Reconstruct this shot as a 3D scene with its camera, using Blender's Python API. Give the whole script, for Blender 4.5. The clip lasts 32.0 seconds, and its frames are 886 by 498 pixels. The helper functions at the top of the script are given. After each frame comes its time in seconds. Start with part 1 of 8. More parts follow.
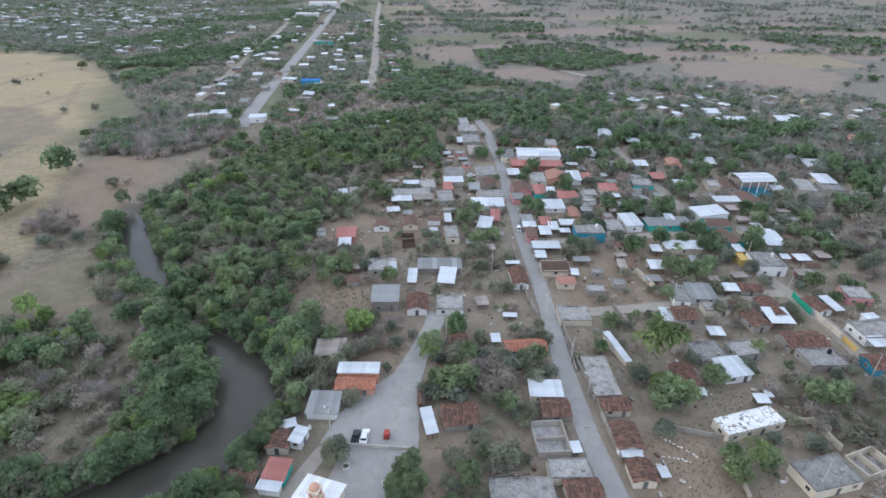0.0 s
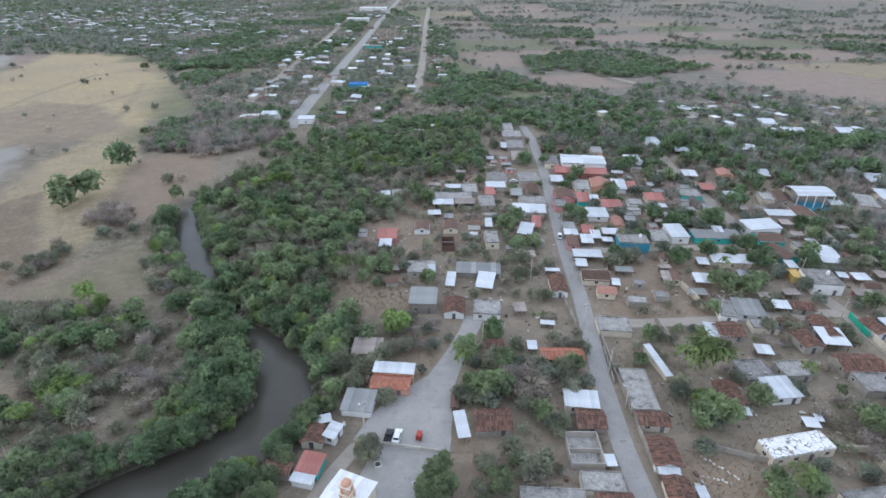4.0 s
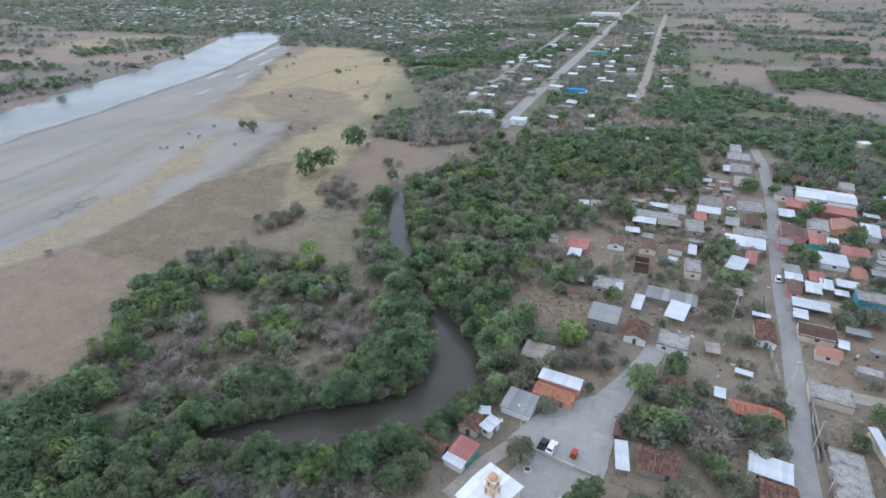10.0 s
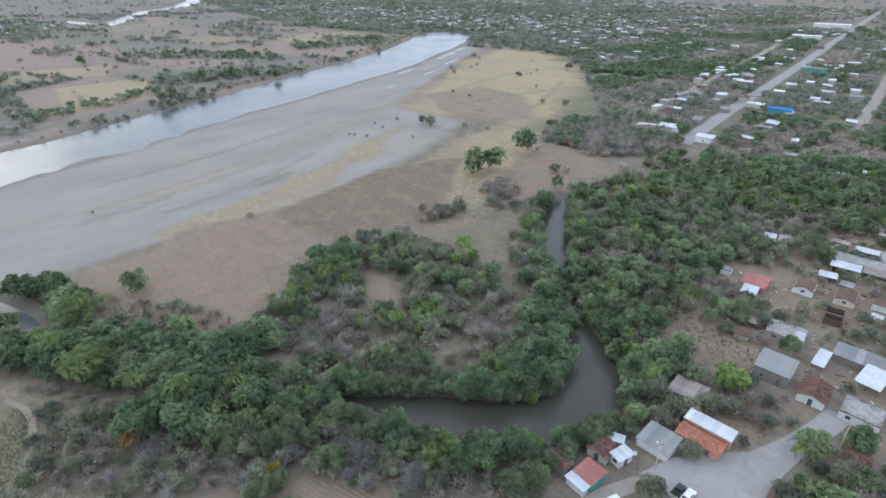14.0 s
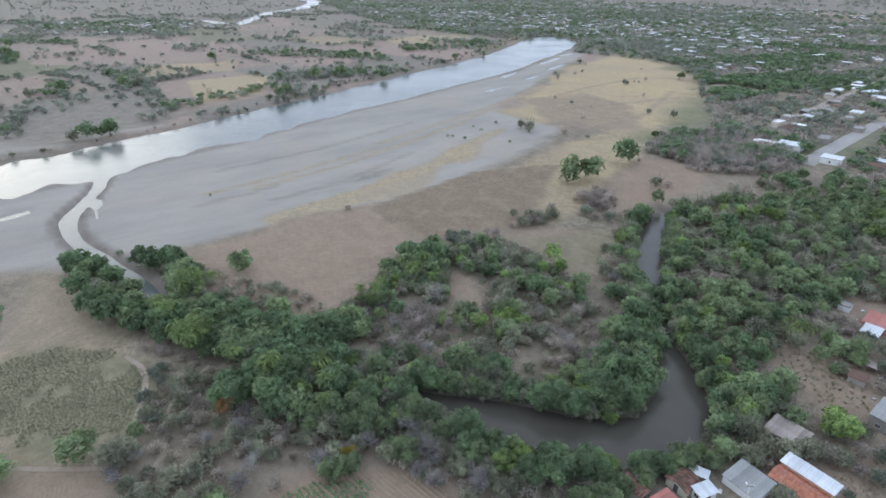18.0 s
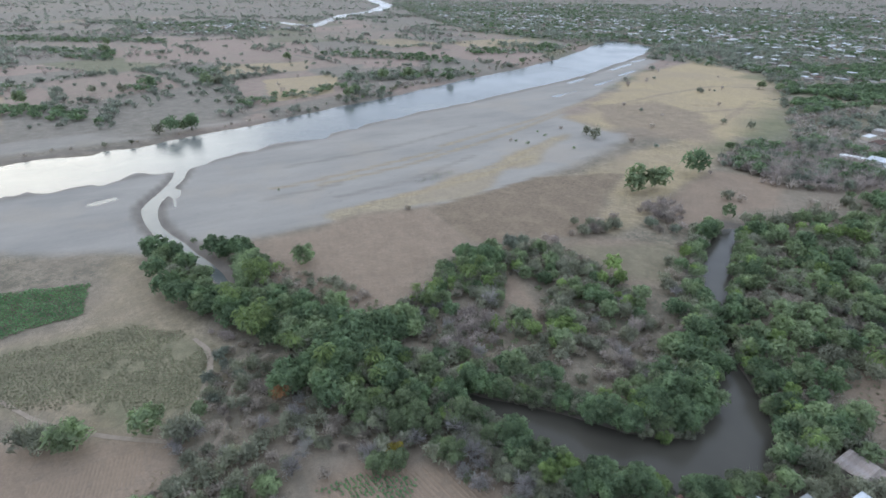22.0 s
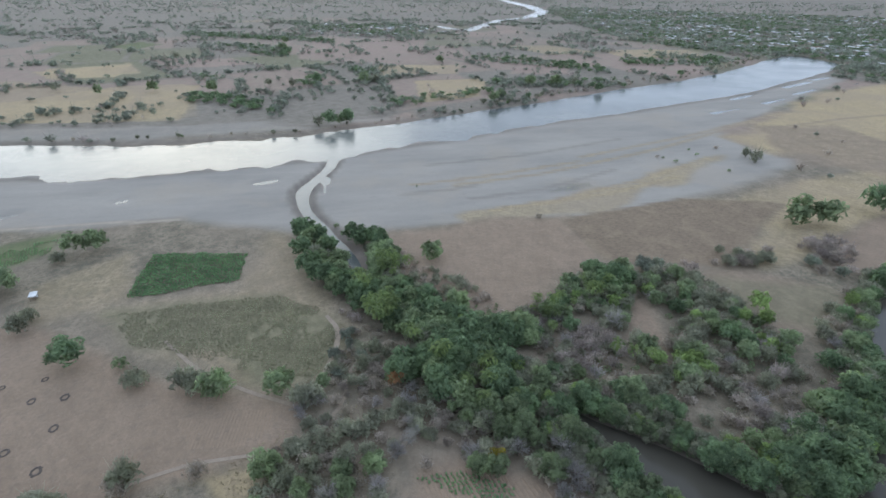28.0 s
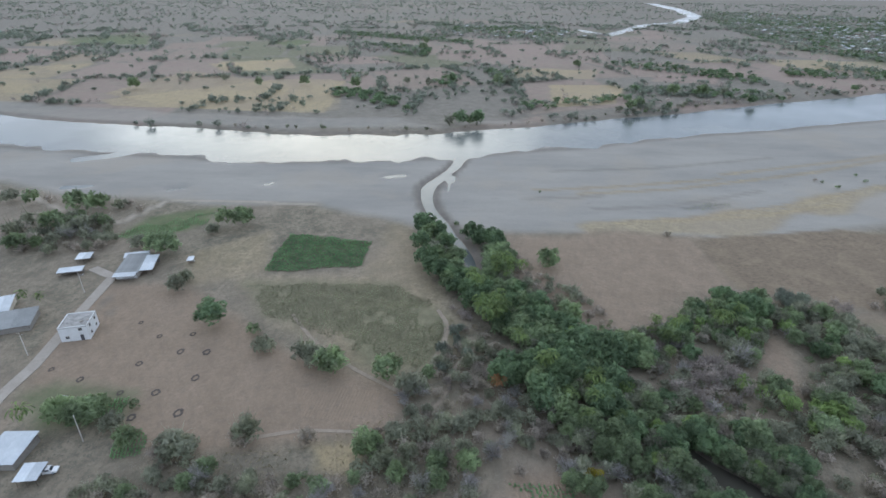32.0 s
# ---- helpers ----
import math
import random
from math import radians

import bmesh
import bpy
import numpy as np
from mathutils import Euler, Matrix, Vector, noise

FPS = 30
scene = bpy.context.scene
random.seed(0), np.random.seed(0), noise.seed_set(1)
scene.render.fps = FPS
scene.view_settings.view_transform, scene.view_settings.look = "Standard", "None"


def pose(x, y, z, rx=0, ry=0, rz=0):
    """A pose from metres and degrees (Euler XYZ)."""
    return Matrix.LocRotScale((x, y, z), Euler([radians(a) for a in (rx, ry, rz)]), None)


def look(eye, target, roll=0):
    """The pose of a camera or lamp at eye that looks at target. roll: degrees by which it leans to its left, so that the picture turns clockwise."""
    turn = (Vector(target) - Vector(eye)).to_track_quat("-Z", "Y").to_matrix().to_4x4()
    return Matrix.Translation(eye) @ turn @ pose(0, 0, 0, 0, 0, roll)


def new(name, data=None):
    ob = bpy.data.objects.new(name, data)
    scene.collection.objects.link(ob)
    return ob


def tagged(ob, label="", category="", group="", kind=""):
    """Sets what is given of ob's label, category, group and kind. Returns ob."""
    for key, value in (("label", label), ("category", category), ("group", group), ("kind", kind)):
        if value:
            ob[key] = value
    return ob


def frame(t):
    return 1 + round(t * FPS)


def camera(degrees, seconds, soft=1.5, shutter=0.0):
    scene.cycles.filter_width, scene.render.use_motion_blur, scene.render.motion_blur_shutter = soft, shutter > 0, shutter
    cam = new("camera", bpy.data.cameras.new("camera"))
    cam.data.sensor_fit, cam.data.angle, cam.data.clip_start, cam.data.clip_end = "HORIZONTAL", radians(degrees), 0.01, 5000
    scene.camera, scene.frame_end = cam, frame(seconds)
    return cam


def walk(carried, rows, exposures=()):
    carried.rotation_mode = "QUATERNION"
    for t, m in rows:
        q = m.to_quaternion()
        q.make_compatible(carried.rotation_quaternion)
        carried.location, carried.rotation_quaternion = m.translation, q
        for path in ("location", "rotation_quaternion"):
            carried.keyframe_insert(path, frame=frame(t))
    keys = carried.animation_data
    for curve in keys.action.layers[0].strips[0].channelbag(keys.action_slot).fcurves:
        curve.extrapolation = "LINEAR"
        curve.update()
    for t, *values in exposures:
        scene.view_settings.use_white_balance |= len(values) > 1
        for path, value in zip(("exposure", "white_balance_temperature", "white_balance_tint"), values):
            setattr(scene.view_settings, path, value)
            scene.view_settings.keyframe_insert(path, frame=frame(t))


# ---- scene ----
# ---- camera ----
cam = camera(78.8, 32.0, soft=1.6)


def heading(x, y, z, yaw, pitch, roll):
    """A camera pose from its place, its yaw to the left, its pitch and its lean."""
    a, b = radians(yaw), radians(pitch)
    way = Vector((-math.sin(a) * math.cos(b), math.cos(a) * math.cos(b), math.sin(b)))
    return look((x, y, z), Vector((x, y, z)) + way * 10, roll)


PATH = [
    (0, 0.06, 0.49, 99.80, 0.00, -28.65, 0.52),
    (0.5, 0.09, 0.44, 99.78, 1.01, -28.59, 0.51),
    (1, 0.11, 0.39, 99.77, 1.76, -28.53, 0.50),
    (2, 0.17, 0.29, 99.74, 3.09, -28.41, 0.44),
    (3, 0.23, 0.19, 99.72, 4.20, -28.28, 0.35),
    (3.5, 0.26, 0.14, 99.71, 4.33, -28.20, 0.34),
    (5.5, 0.40, -0.06, 99.69, 8.45, -28.12, 0.23),
    (6, 0.43, -0.11, 99.69, 9.91, -28.07, 0.13),
    (7, 0.51, -0.20, 99.69, 12.60, -28.00, 0.05),
    (8, 0.59, -0.30, 99.69, 15.80, -27.92, -0.04),
    (8.5, 0.63, -0.34, 99.70, 18.16, -27.88, -0.08),
    (9, 0.67, -0.39, 99.71, 21.21, -27.84, -0.15),
    (9.5, 0.71, -0.44, 99.71, 24.22, -27.80, -0.16),
    (10, 0.75, -0.48, 99.72, 27.29, -27.79, -0.21),
    (10.5, 0.79, -0.53, 99.73, 30.37, -27.79, -0.25),
    (11, 0.84, -0.57, 99.75, 33.38, -27.75, -0.32),
    (11.5, 0.88, -0.62, 99.76, 36.26, -27.74, -0.36),
    (12, 0.93, -0.66, 99.77, 38.69, -27.67, -0.32),
    (12.5, 0.98, -0.71, 99.79, 40.59, -27.61, -0.31),
    (13, 1.02, -0.75, 99.81, 42.46, -27.55, -0.25),
    (13.5, 1.07, -0.80, 99.83, 44.36, -27.50, -0.23),
    (14, 1.12, -0.84, 99.85, 45.60, -27.40, -0.20),
    (14.5, 1.17, -0.88, 99.87, 46.74, -27.33, -0.12),
    (16.5, 1.38, -1.06, 99.97, 53.02, -27.13, -0.10),
    (17, 1.43, -1.10, 100.00, 54.04, -27.10, -0.08),
    (18, 1.54, -1.18, 100.06, 56.05, -27.02, -0.10),
    (19, 1.66, -1.26, 100.13, 57.94, -26.92, -0.09),
    (20, 1.78, -1.34, 100.20, 59.70, -26.82, -0.12),
    (21, 1.90, -1.42, 100.28, 61.37, -26.74, -0.09),
    (22, 2.02, -1.50, 100.37, 62.83, -26.70, -0.07),
    (23, 2.15, -1.58, 100.46, 64.42, -26.60, -0.05),
    (24, 2.28, -1.66, 100.55, 66.52, -26.55, -0.05),
    (24.5, 2.35, -1.69, 100.60, 67.75, -26.50, 0.01),
    (25, 2.42, -1.73, 100.65, 69.07, -26.48, 0.01),
    (25.5, 2.48, -1.77, 100.71, 70.39, -26.43, 0.09),
    (27.5, 2.77, -1.92, 100.93, 76.15, -26.25, 0.27),
    (28, 2.84, -1.95, 100.99, 77.71, -26.20, 0.24),
    (29, 2.99, -2.02, 101.11, 81.03, -26.12, 0.23),
    (30, 3.14, -2.09, 101.24, 84.43, -26.12, 0.21),
    (30.5, 3.22, -2.13, 101.31, 86.48, -26.11, 0.26),
    (31, 3.29, -2.16, 101.38, 88.23, -26.09, 0.33),
    (31.5, 3.37, -2.20, 101.45, 89.85, -26.06, 0.36),
    (32, 3.45, -2.23, 101.52, 91.35, -26.05, 0.29),
]
walk(cam, [(t, heading(*p)) for t, *p in PATH], [(0, 0.68, 6100, 4.2), (13, 0.72, 6100, 4.2), (22, 0.65, 6070, 3.6), (32, 0.42, 5980, 1.6)])

# ---- sky and light: an even, hazy evening sky, brightest low in the west over the river ----
SUN_AZ, SUN_EL = 103.0, 19.0     # degrees to the left of +y, and above the horizon
world = bpy.data.worlds.new("evening_sky")
scene.world = world
world.use_nodes = True
wn = world.node_tree.nodes
sky = wn.new("ShaderNodeTexSky")
sky.sky_type = "NISHITA"
sky.sun_disc = False
sky.sun_elevation = radians(SUN_EL)
sky.sun_rotation = radians(-SUN_AZ)
sky.air_density, sky.dust_density, sky.ozone_density = 1.0, 4.0, 1.5
# a thin even veil of cloud under the clear sky
veil = wn.new("ShaderNodeMix")
veil.data_type = "RGBA"
veil.inputs["Factor"].default_value = 0.87
veil.inputs["B"].default_value = (5.68, 6.08, 7.46, 1)
world.node_tree.links.new(sky.outputs["Color"], veil.inputs["A"])
world.node_tree.links.new(veil.outputs["Result"], wn["Background"].inputs["Color"])
wn["Background"].inputs["Strength"].default_value = 0.15
sun_data = bpy.data.lights.new("sun", "SUN")
sun_data.energy, sun_data.angle, sun_data.color = 0.34, radians(42), (1.0, 0.95, 0.86)
sun = new("sun", sun_data)
sa, se = radians(SUN_AZ), radians(SUN_EL)
sun.matrix_world = look((0, 0, 300), (300 * math.sin(sa) * math.cos(se), -300 * math.cos(sa) * math.cos(se), 300 - 300 * math.sin(se)))

# ---- materials ----


class Nodes:
    """Short hands for building a node material."""

    def __init__(self, name):
        self.mat = bpy.data.materials.new(name)
        self.mat.use_nodes = True
        self.t = self.mat.node_tree
        self.bsdf = self.t.nodes["Principled BSDF"]
        self.bsdf.inputs["Specular IOR Level"].default_value = 0.25
        self.where = self.t.nodes.new("ShaderNodeTexCoord")

    def put(self, value, socket):
        if hasattr(value, "default_value"):
            self.t.links.new(value, socket)
        elif isinstance(value, tuple) and len(value) == 3:
            socket.default_value = (*value, 1)
        else:
            socket.default_value = value

    def noise(self, scale, detail=4.0, rough=0.6, space="Object", stretch=None):
        n = self.t.nodes.new("ShaderNodeTexNoise")
        vec = self.where.outputs[space]
        if stretch:
            m = self.t.nodes.new("ShaderNodeMapping")
            m.inputs["Scale"].default_value = stretch
            self.t.links.new(vec, m.inputs["Vector"])
            vec = m.outputs["Vector"]
        self.t.links.new(vec, n.inputs["Vector"])
        for key, v in (("Scale", scale), ("Detail", detail), ("Roughness", rough)):
            n.inputs[key].default_value = v
        return n.outputs["Fac"]

    def band(self, value, lo, hi, a=0.0, b=1.0):
        n = self.t.nodes.new("ShaderNodeMapRange")
        self.put(value, n.inputs["Value"])
        for key, v in (("From Min", lo), ("From Max", hi), ("To Min", a), ("To Max", b)):
            n.inputs[key].default_value = v
        return n.outputs["Result"]

    def mix(self, fac, a, b, how="MIX"):
        n = self.t.nodes.new("ShaderNodeMix")
        n.data_type, n.blend_type = "RGBA", how
        self.put(fac, n.inputs["Factor"])
        self.put(a, n.inputs["A"])
        self.put(b, n.inputs["B"])
        return n.outputs["Result"]

    def calc(self, op, a, b=0.0):
        n = self.t.nodes.new("ShaderNodeMath")
        n.operation = op
        self.put(a, n.inputs[0])
        self.put(b, n.inputs[1])
        return n.outputs[0]

    def wave(self, scale, axis="X", distortion=0.0):
        n = self.t.nodes.new("ShaderNodeTexWave")
        n.bands_direction = axis
        n.inputs["Scale"].default_value, n.inputs["Distortion"].default_value = scale, distortion
        self.t.links.new(self.where.outputs["Object"], n.inputs["Vector"])
        return n.outputs["Fac"]

    def attr(self, name):
        n = self.t.nodes.new("ShaderNodeAttribute")
        n.attribute_name = name
        s = self.t.nodes.new("ShaderNodeSeparateColor")
        self.t.links.new(n.outputs["Color"], s.inputs["Color"])
        return s.outputs

    def each(self):
        return self.t.nodes.new("ShaderNodeObjectInfo").outputs["Random"]

    def island(self):
        return self.t.nodes.new("ShaderNodeNewGeometry").outputs["Random Per Island"]

    def bump(self, height, strength=0.4, distance=0.05):
        n = self.t.nodes.new("ShaderNodeBump")
        n.inputs["Strength"].default_value, n.inputs["Distance"].default_value = strength, distance
        self.put(height, n.inputs["Height"])
        self.t.links.new(n.outputs["Normal"], self.bsdf.inputs["Normal"])

    def end(self, color, rough=0.85, metal=0.0):
        self.put(color, self.bsdf.inputs["Base Color"])
        self.put(rough, self.bsdf.inputs["Roughness"])
        self.put(metal, self.bsdf.inputs["Metallic"])
        return self.mat


def ground_material():
    n = Nodes("earth")
    a, b, d = n.attr("cover_a"), n.attr("cover_b"), n.attr("cover_c")
    big, mid, fine = n.noise(0.012, 5), n.noise(0.11, 6, 0.7), n.noise(1.1, 5, 0.7)
    tuft = n.noise(0.38, 6, 0.75)
    scrub = n.mix(n.band(mid, 0.38, 0.62), (0.124, 0.106, 0.076), (0.238, 0.198, 0.146))
    scrub = n.mix(n.band(tuft, 0.47, 0.60, 0, 0.8), scrub, (0.105, 0.10, 0.072))
    scrub = n.mix(n.band(fine, 0.52, 0.66, 0, 0.8), scrub, (0.085, 0.078, 0.058))
    scrub = n.mix(n.band(big, 0.42, 0.62, 0, 0.5), scrub, (0.225, 0.18, 0.14))
    sand = n.mix(n.band(n.noise(0.03, 6, 0.65, stretch=(1.0, 0.35, 1.0)), 0.35, 0.65), (0.226, 0.212, 0.190), (0.300, 0.277, 0.242))
    streak = n.noise(0.05, 6, 0.7, stretch=(1.0, 0.22, 1.0))
    sand = n.mix(n.band(streak, 0.54, 0.68, 0, 0.4), sand, (0.32, 0.285, 0.25))
    sand = n.mix(n.band(streak, 0.36, 0.44, 0.22, 0), sand, (0.188, 0.176, 0.158))
    sand = n.mix(n.band(n.noise(0.016, 5, 0.6), 0.52, 0.62, 0, 0.45), sand, (0.31, 0.268, 0.215))
    sand = n.mix(n.band(n.noise(0.25, 7, 0.8, stretch=(1.0, 0.5, 1.0)), 0.60, 0.68, 0, 0.5), sand, (0.155, 0.142, 0.130))
    sand = n.mix(n.band(fine, 0.35, 0.7, 0, 0.3), sand, (0.195, 0.184, 0.166))
    straw = n.mix(n.band(mid, 0.3, 0.7), (0.300, 0.238, 0.138), (0.415, 0.332, 0.190))
    straw = n.mix(n.band(tuft, 0.46, 0.64, 0, 0.65), straw, (0.22, 0.17, 0.115))
    straw = n.mix(n.band(big, 0.45, 0.6, 0, 0.6), straw, (0.27, 0.215, 0.15))
    straw = n.mix(n.band(fine, 0.52, 0.68, 0, 0.5), straw, (0.19, 0.15, 0.10))
    soil = n.mix(n.band(mid, 0.3, 0.7), (0.196, 0.147, 0.104), (0.262, 0.198, 0.143))
    soil = n.mix(n.band(tuft, 0.5, 0.66, 0, 0.55), soil, (0.155, 0.125, 0.095))
    soil = n.mix(n.band(fine, 0.45, 0.7, 0, 0.45), soil, (0.15, 0.118, 0.092))
    grass = n.mix(n.band(mid, 0.3, 0.7), (0.075, 0.098, 0.045), (0.135, 0.15, 0.075))
    grass = n.mix(n.band(fine, 0.5, 0.7), grass, (0.16, 0.14, 0.085))
    dust = n.mix(n.band(mid, 0.3, 0.7), (0.29, 0.25, 0.205), (0.37, 0.325, 0.27))
    mud = n.mix(n.band(mid, 0.3, 0.7), (0.10, 0.09, 0.08), (0.155, 0.14, 0.125))
    speck = n.noise(3.4, 4, 0.7)
    scrub = n.mix(n.band(speck, 0.56, 0.68, 0, 0.6), scrub, (0.30, 0.26, 0.21))
    soil = n.mix(n.band(speck, 0.58, 0.70, 0, 0.5), soil, (0.32, 0.265, 0.215))
    soil = n.mix(n.band(speck, 0.30, 0.42, 0.5, 0), soil, (0.13, 0.105, 0.08))
    clod = n.noise(0.75, 8, 0.85)
    straw = n.mix(n.band(clod, 0.50, 0.62, 0, 0.55), straw, (0.205, 0.160, 0.105))
    straw = n.mix(n.band(clod, 0.36, 0.46, 0.5, 0), straw, (0.40, 0.325, 0.21))
    soil = n.mix(n.band(clod, 0.52, 0.62, 0, 0.5), soil, (0.165, 0.128, 0.092))
    soil = n.mix(n.band(clod, 0.36, 0.46, 0.45, 0), soil, (0.305, 0.24, 0.175))
    c = n.mix(a["Red"], scrub, sand)
    c = n.mix(a["Green"], c, straw)
    c = n.mix(a["Blue"], c, soil)
    c = n.mix(b["Red"], c, grass)
    c = n.mix(b["Green"], c, dust)
    c = n.mix(b["Blue"], c, mud)
    # fallow: soil of the far parcels, with some haze mixed into its colour
    fallow = n.mix(n.band(mid, 0.3, 0.7), (0.205, 0.153, 0.126), (0.270, 0.204, 0.168))
    fallow = n.mix(n.band(n.noise(0.045, 5, 0.6), 0.45, 0.65, 0, 0.5), fallow, (0.225, 0.195, 0.145))
    brush = n.mix(n.band(mid, 0.35, 0.65), (0.138, 0.122, 0.100), (0.215, 0.186, 0.155))
    brush = n.mix(n.band(tuft, 0.48, 0.60, 0, 0.5), brush, (0.130, 0.136, 0.104))
    rows = n.noise(0.9, 7, 0.8, stretch=(1.0, 0.55, 1.0))
    stubble = n.mix(n.band(rows, 0.38, 0.62), (0.120, 0.090, 0.064), (0.205, 0.158, 0.108))
    stubble = n.mix(n.band(mid, 0.48, 0.66, 0, 0.5), stubble, (0.25, 0.195, 0.13))
    c = n.mix(d["Red"], c, fallow)
    c = n.mix(d["Green"], c, brush)
    c = n.mix(d["Blue"], c, stubble)
    n.bump(n.calc("ADD", n.calc("MULTIPLY", mid, 1.5), fine), 0.5, 0.25)
    return n.end(c, 0.95)


def plain(name, lo, hi, scale=0.6, rough=0.85, spread=0.25, metal=0.0, dirt=None, dirt_at=(0.55, 0.75)):
    """A surface between two colours, with grain, blotches and a spread from thing to thing."""
    n = Nodes(name)
    c = n.mix(n.band(n.noise(scale, 6, 0.65), 0.3, 0.7), lo, hi)
    c = n.mix(n.band(n.noise(scale * 9, 4, 0.7), 0.35, 0.75, 0, 0.35), c, tuple(v * 0.6 for v in lo))
    if dirt:
        c = n.mix(n.band(n.noise(scale * 1.7, 7, 0.75), *dirt_at), c, dirt)
    if spread:
        tone = n.band(n.each(), 0, 1, 1 - spread, 1 + spread)
        comb = n.t.nodes.new("ShaderNodeCombineColor")
        for key in ("Red", "Green", "Blue"):
            n.t.links.new(tone, comb.inputs[key])
        c = n.mix(1.0, c, comb.outputs["Color"], "MULTIPLY")
    n.bump(n.noise(scale * 12, 4), 0.25, 0.03)
    return n.end(c, rough, metal)


def mottled(name, dark, light, stain):
    """Old concrete: blotches of lichen, rain stains and bare patches."""
    n = Nodes(name)
    c = n.mix(n.band(n.noise(0.9, 6, 0.7), 0.36, 0.62), dark, light)
    c = n.mix(n.band(n.noise(0.45, 7, 0.75), 0.50, 0.62), c, stain)
    c = n.mix(n.band(n.noise(3.2, 5, 0.7), 0.52, 0.66, 0, 0.7), c, tuple(v * 1.15 for v in light))
    tone = n.band(n.each(), 0, 1, 0.75, 1.25)
    comb = n.t.nodes.new("ShaderNodeCombineColor")
    for key in ("Red", "Green", "Blue"):
        n.t.links.new(tone, comb.inputs[key])
    c = n.mix(1.0, c, comb.outputs["Color"], "MULTIPLY")
    n.bump(n.noise(5.0, 4), 0.3, 0.04)
    return n.end(c, 0.92)


def cracked_material():
    """White roof sealing, patched along a web of dark cracks."""
    n = Nodes("cracked_sealing")
    v = n.t.nodes.new("ShaderNodeTexVoronoi")
    v.feature = "DISTANCE_TO_EDGE"
    v.inputs["Scale"].default_value = 0.75
    n.t.links.new(n.where.outputs["Object"], v.inputs["Vector"])
    c = n.mix(n.band(n.noise(0.4, 5), 0.35, 0.65), (0.62, 0.62, 0.61), (0.74, 0.74, 0.73))
    gap = n.calc("MULTIPLY", n.band(v.outputs["Distance"], 0.02, 0.075, 1, 0), n.band(n.noise(0.35, 4), 0.42, 0.55))
    c = n.mix(gap, c, (0.09, 0.075, 0.07))
    c = n.mix(n.band(n.noise(0.6, 6, 0.7), 0.58, 0.72, 0, 0.8), c, (0.28, 0.22, 0.19))
    return n.end(c, 0.85)


def tile_material(name, dark, light):
    """Barrel tiles, each fired and weathered to its own tone."""
    n = Nodes(name)
    c = n.mix(n.island(), dark, light)
    c = n.mix(n.band(n.noise(0.8, 6, 0.7), 0.5, 0.68, 0, 0.75), c, tuple(v * 0.8 for v in dark))
    n.bump(n.noise(6.0, 3), 0.3, 0.03)
    return n.end(c, 0.92)


def leaf_material(name, lo, hi, spread=0.35):
    n = Nodes(name)
    c = n.mix(n.island(), lo, hi)
    warm = tuple(v * k for v, k in zip(hi, (1.0, 1.04, 0.86)))
    c = n.mix(n.band(n.noise(0.11, 2, stretch=(1.0, 1.1, 0.3)), 0.48, 0.66, 0, 0.4), c, warm)
    tone = n.band(n.noise(0.17, 1, stretch=(1.1, 1.0, 0.3)), 0.34, 0.66, 1 - spread, 1 + spread)
    tone = n.calc("MULTIPLY", tone, n.band(n.each(), 0, 1, 0.85, 1.15))
    comb = n.t.nodes.new("ShaderNodeCombineColor")
    for key in ("Red", "Green", "Blue"):
        n.t.links.new(tone, comb.inputs[key])
    c = n.mix(1.0, c, comb.outputs["Color"], "MULTIPLY")
    thin = n.t.nodes.new("ShaderNodeBsdfTranslucent")
    n.put(c, thin.inputs["Color"])
    both = n.t.nodes.new("ShaderNodeMixShader")
    both.inputs["Fac"].default_value = 0.55
    n.t.links.new(n.bsdf.outputs["BSDF"], both.inputs[1])
    n.t.links.new(thin.outputs["BSDF"], both.inputs[2])
    n.t.links.new(both.outputs["Shader"], n.t.nodes["Material Output"].inputs["Surface"])
    n.bsdf.inputs["Specular IOR Level"].default_value = 0.15
    return n.end(c, 0.85)


def water_material(name, deep, shallow, ripple):
    n = Nodes(name)
    n.bsdf.inputs["IOR"].default_value = 1.33
    n.bsdf.inputs["Specular IOR Level"].default_value = 0.38
    c = n.mix(n.band(n.noise(0.02, 4), 0.35, 0.65), deep, shallow)
    n.bump(n.noise(0.5, 5, 0.65, stretch=(1.0, 0.6, 1.0)), ripple, 0.10)
    return n.end(c, n.band(n.noise(0.015, 3), 0.3, 0.7, 0.15, 0.26))


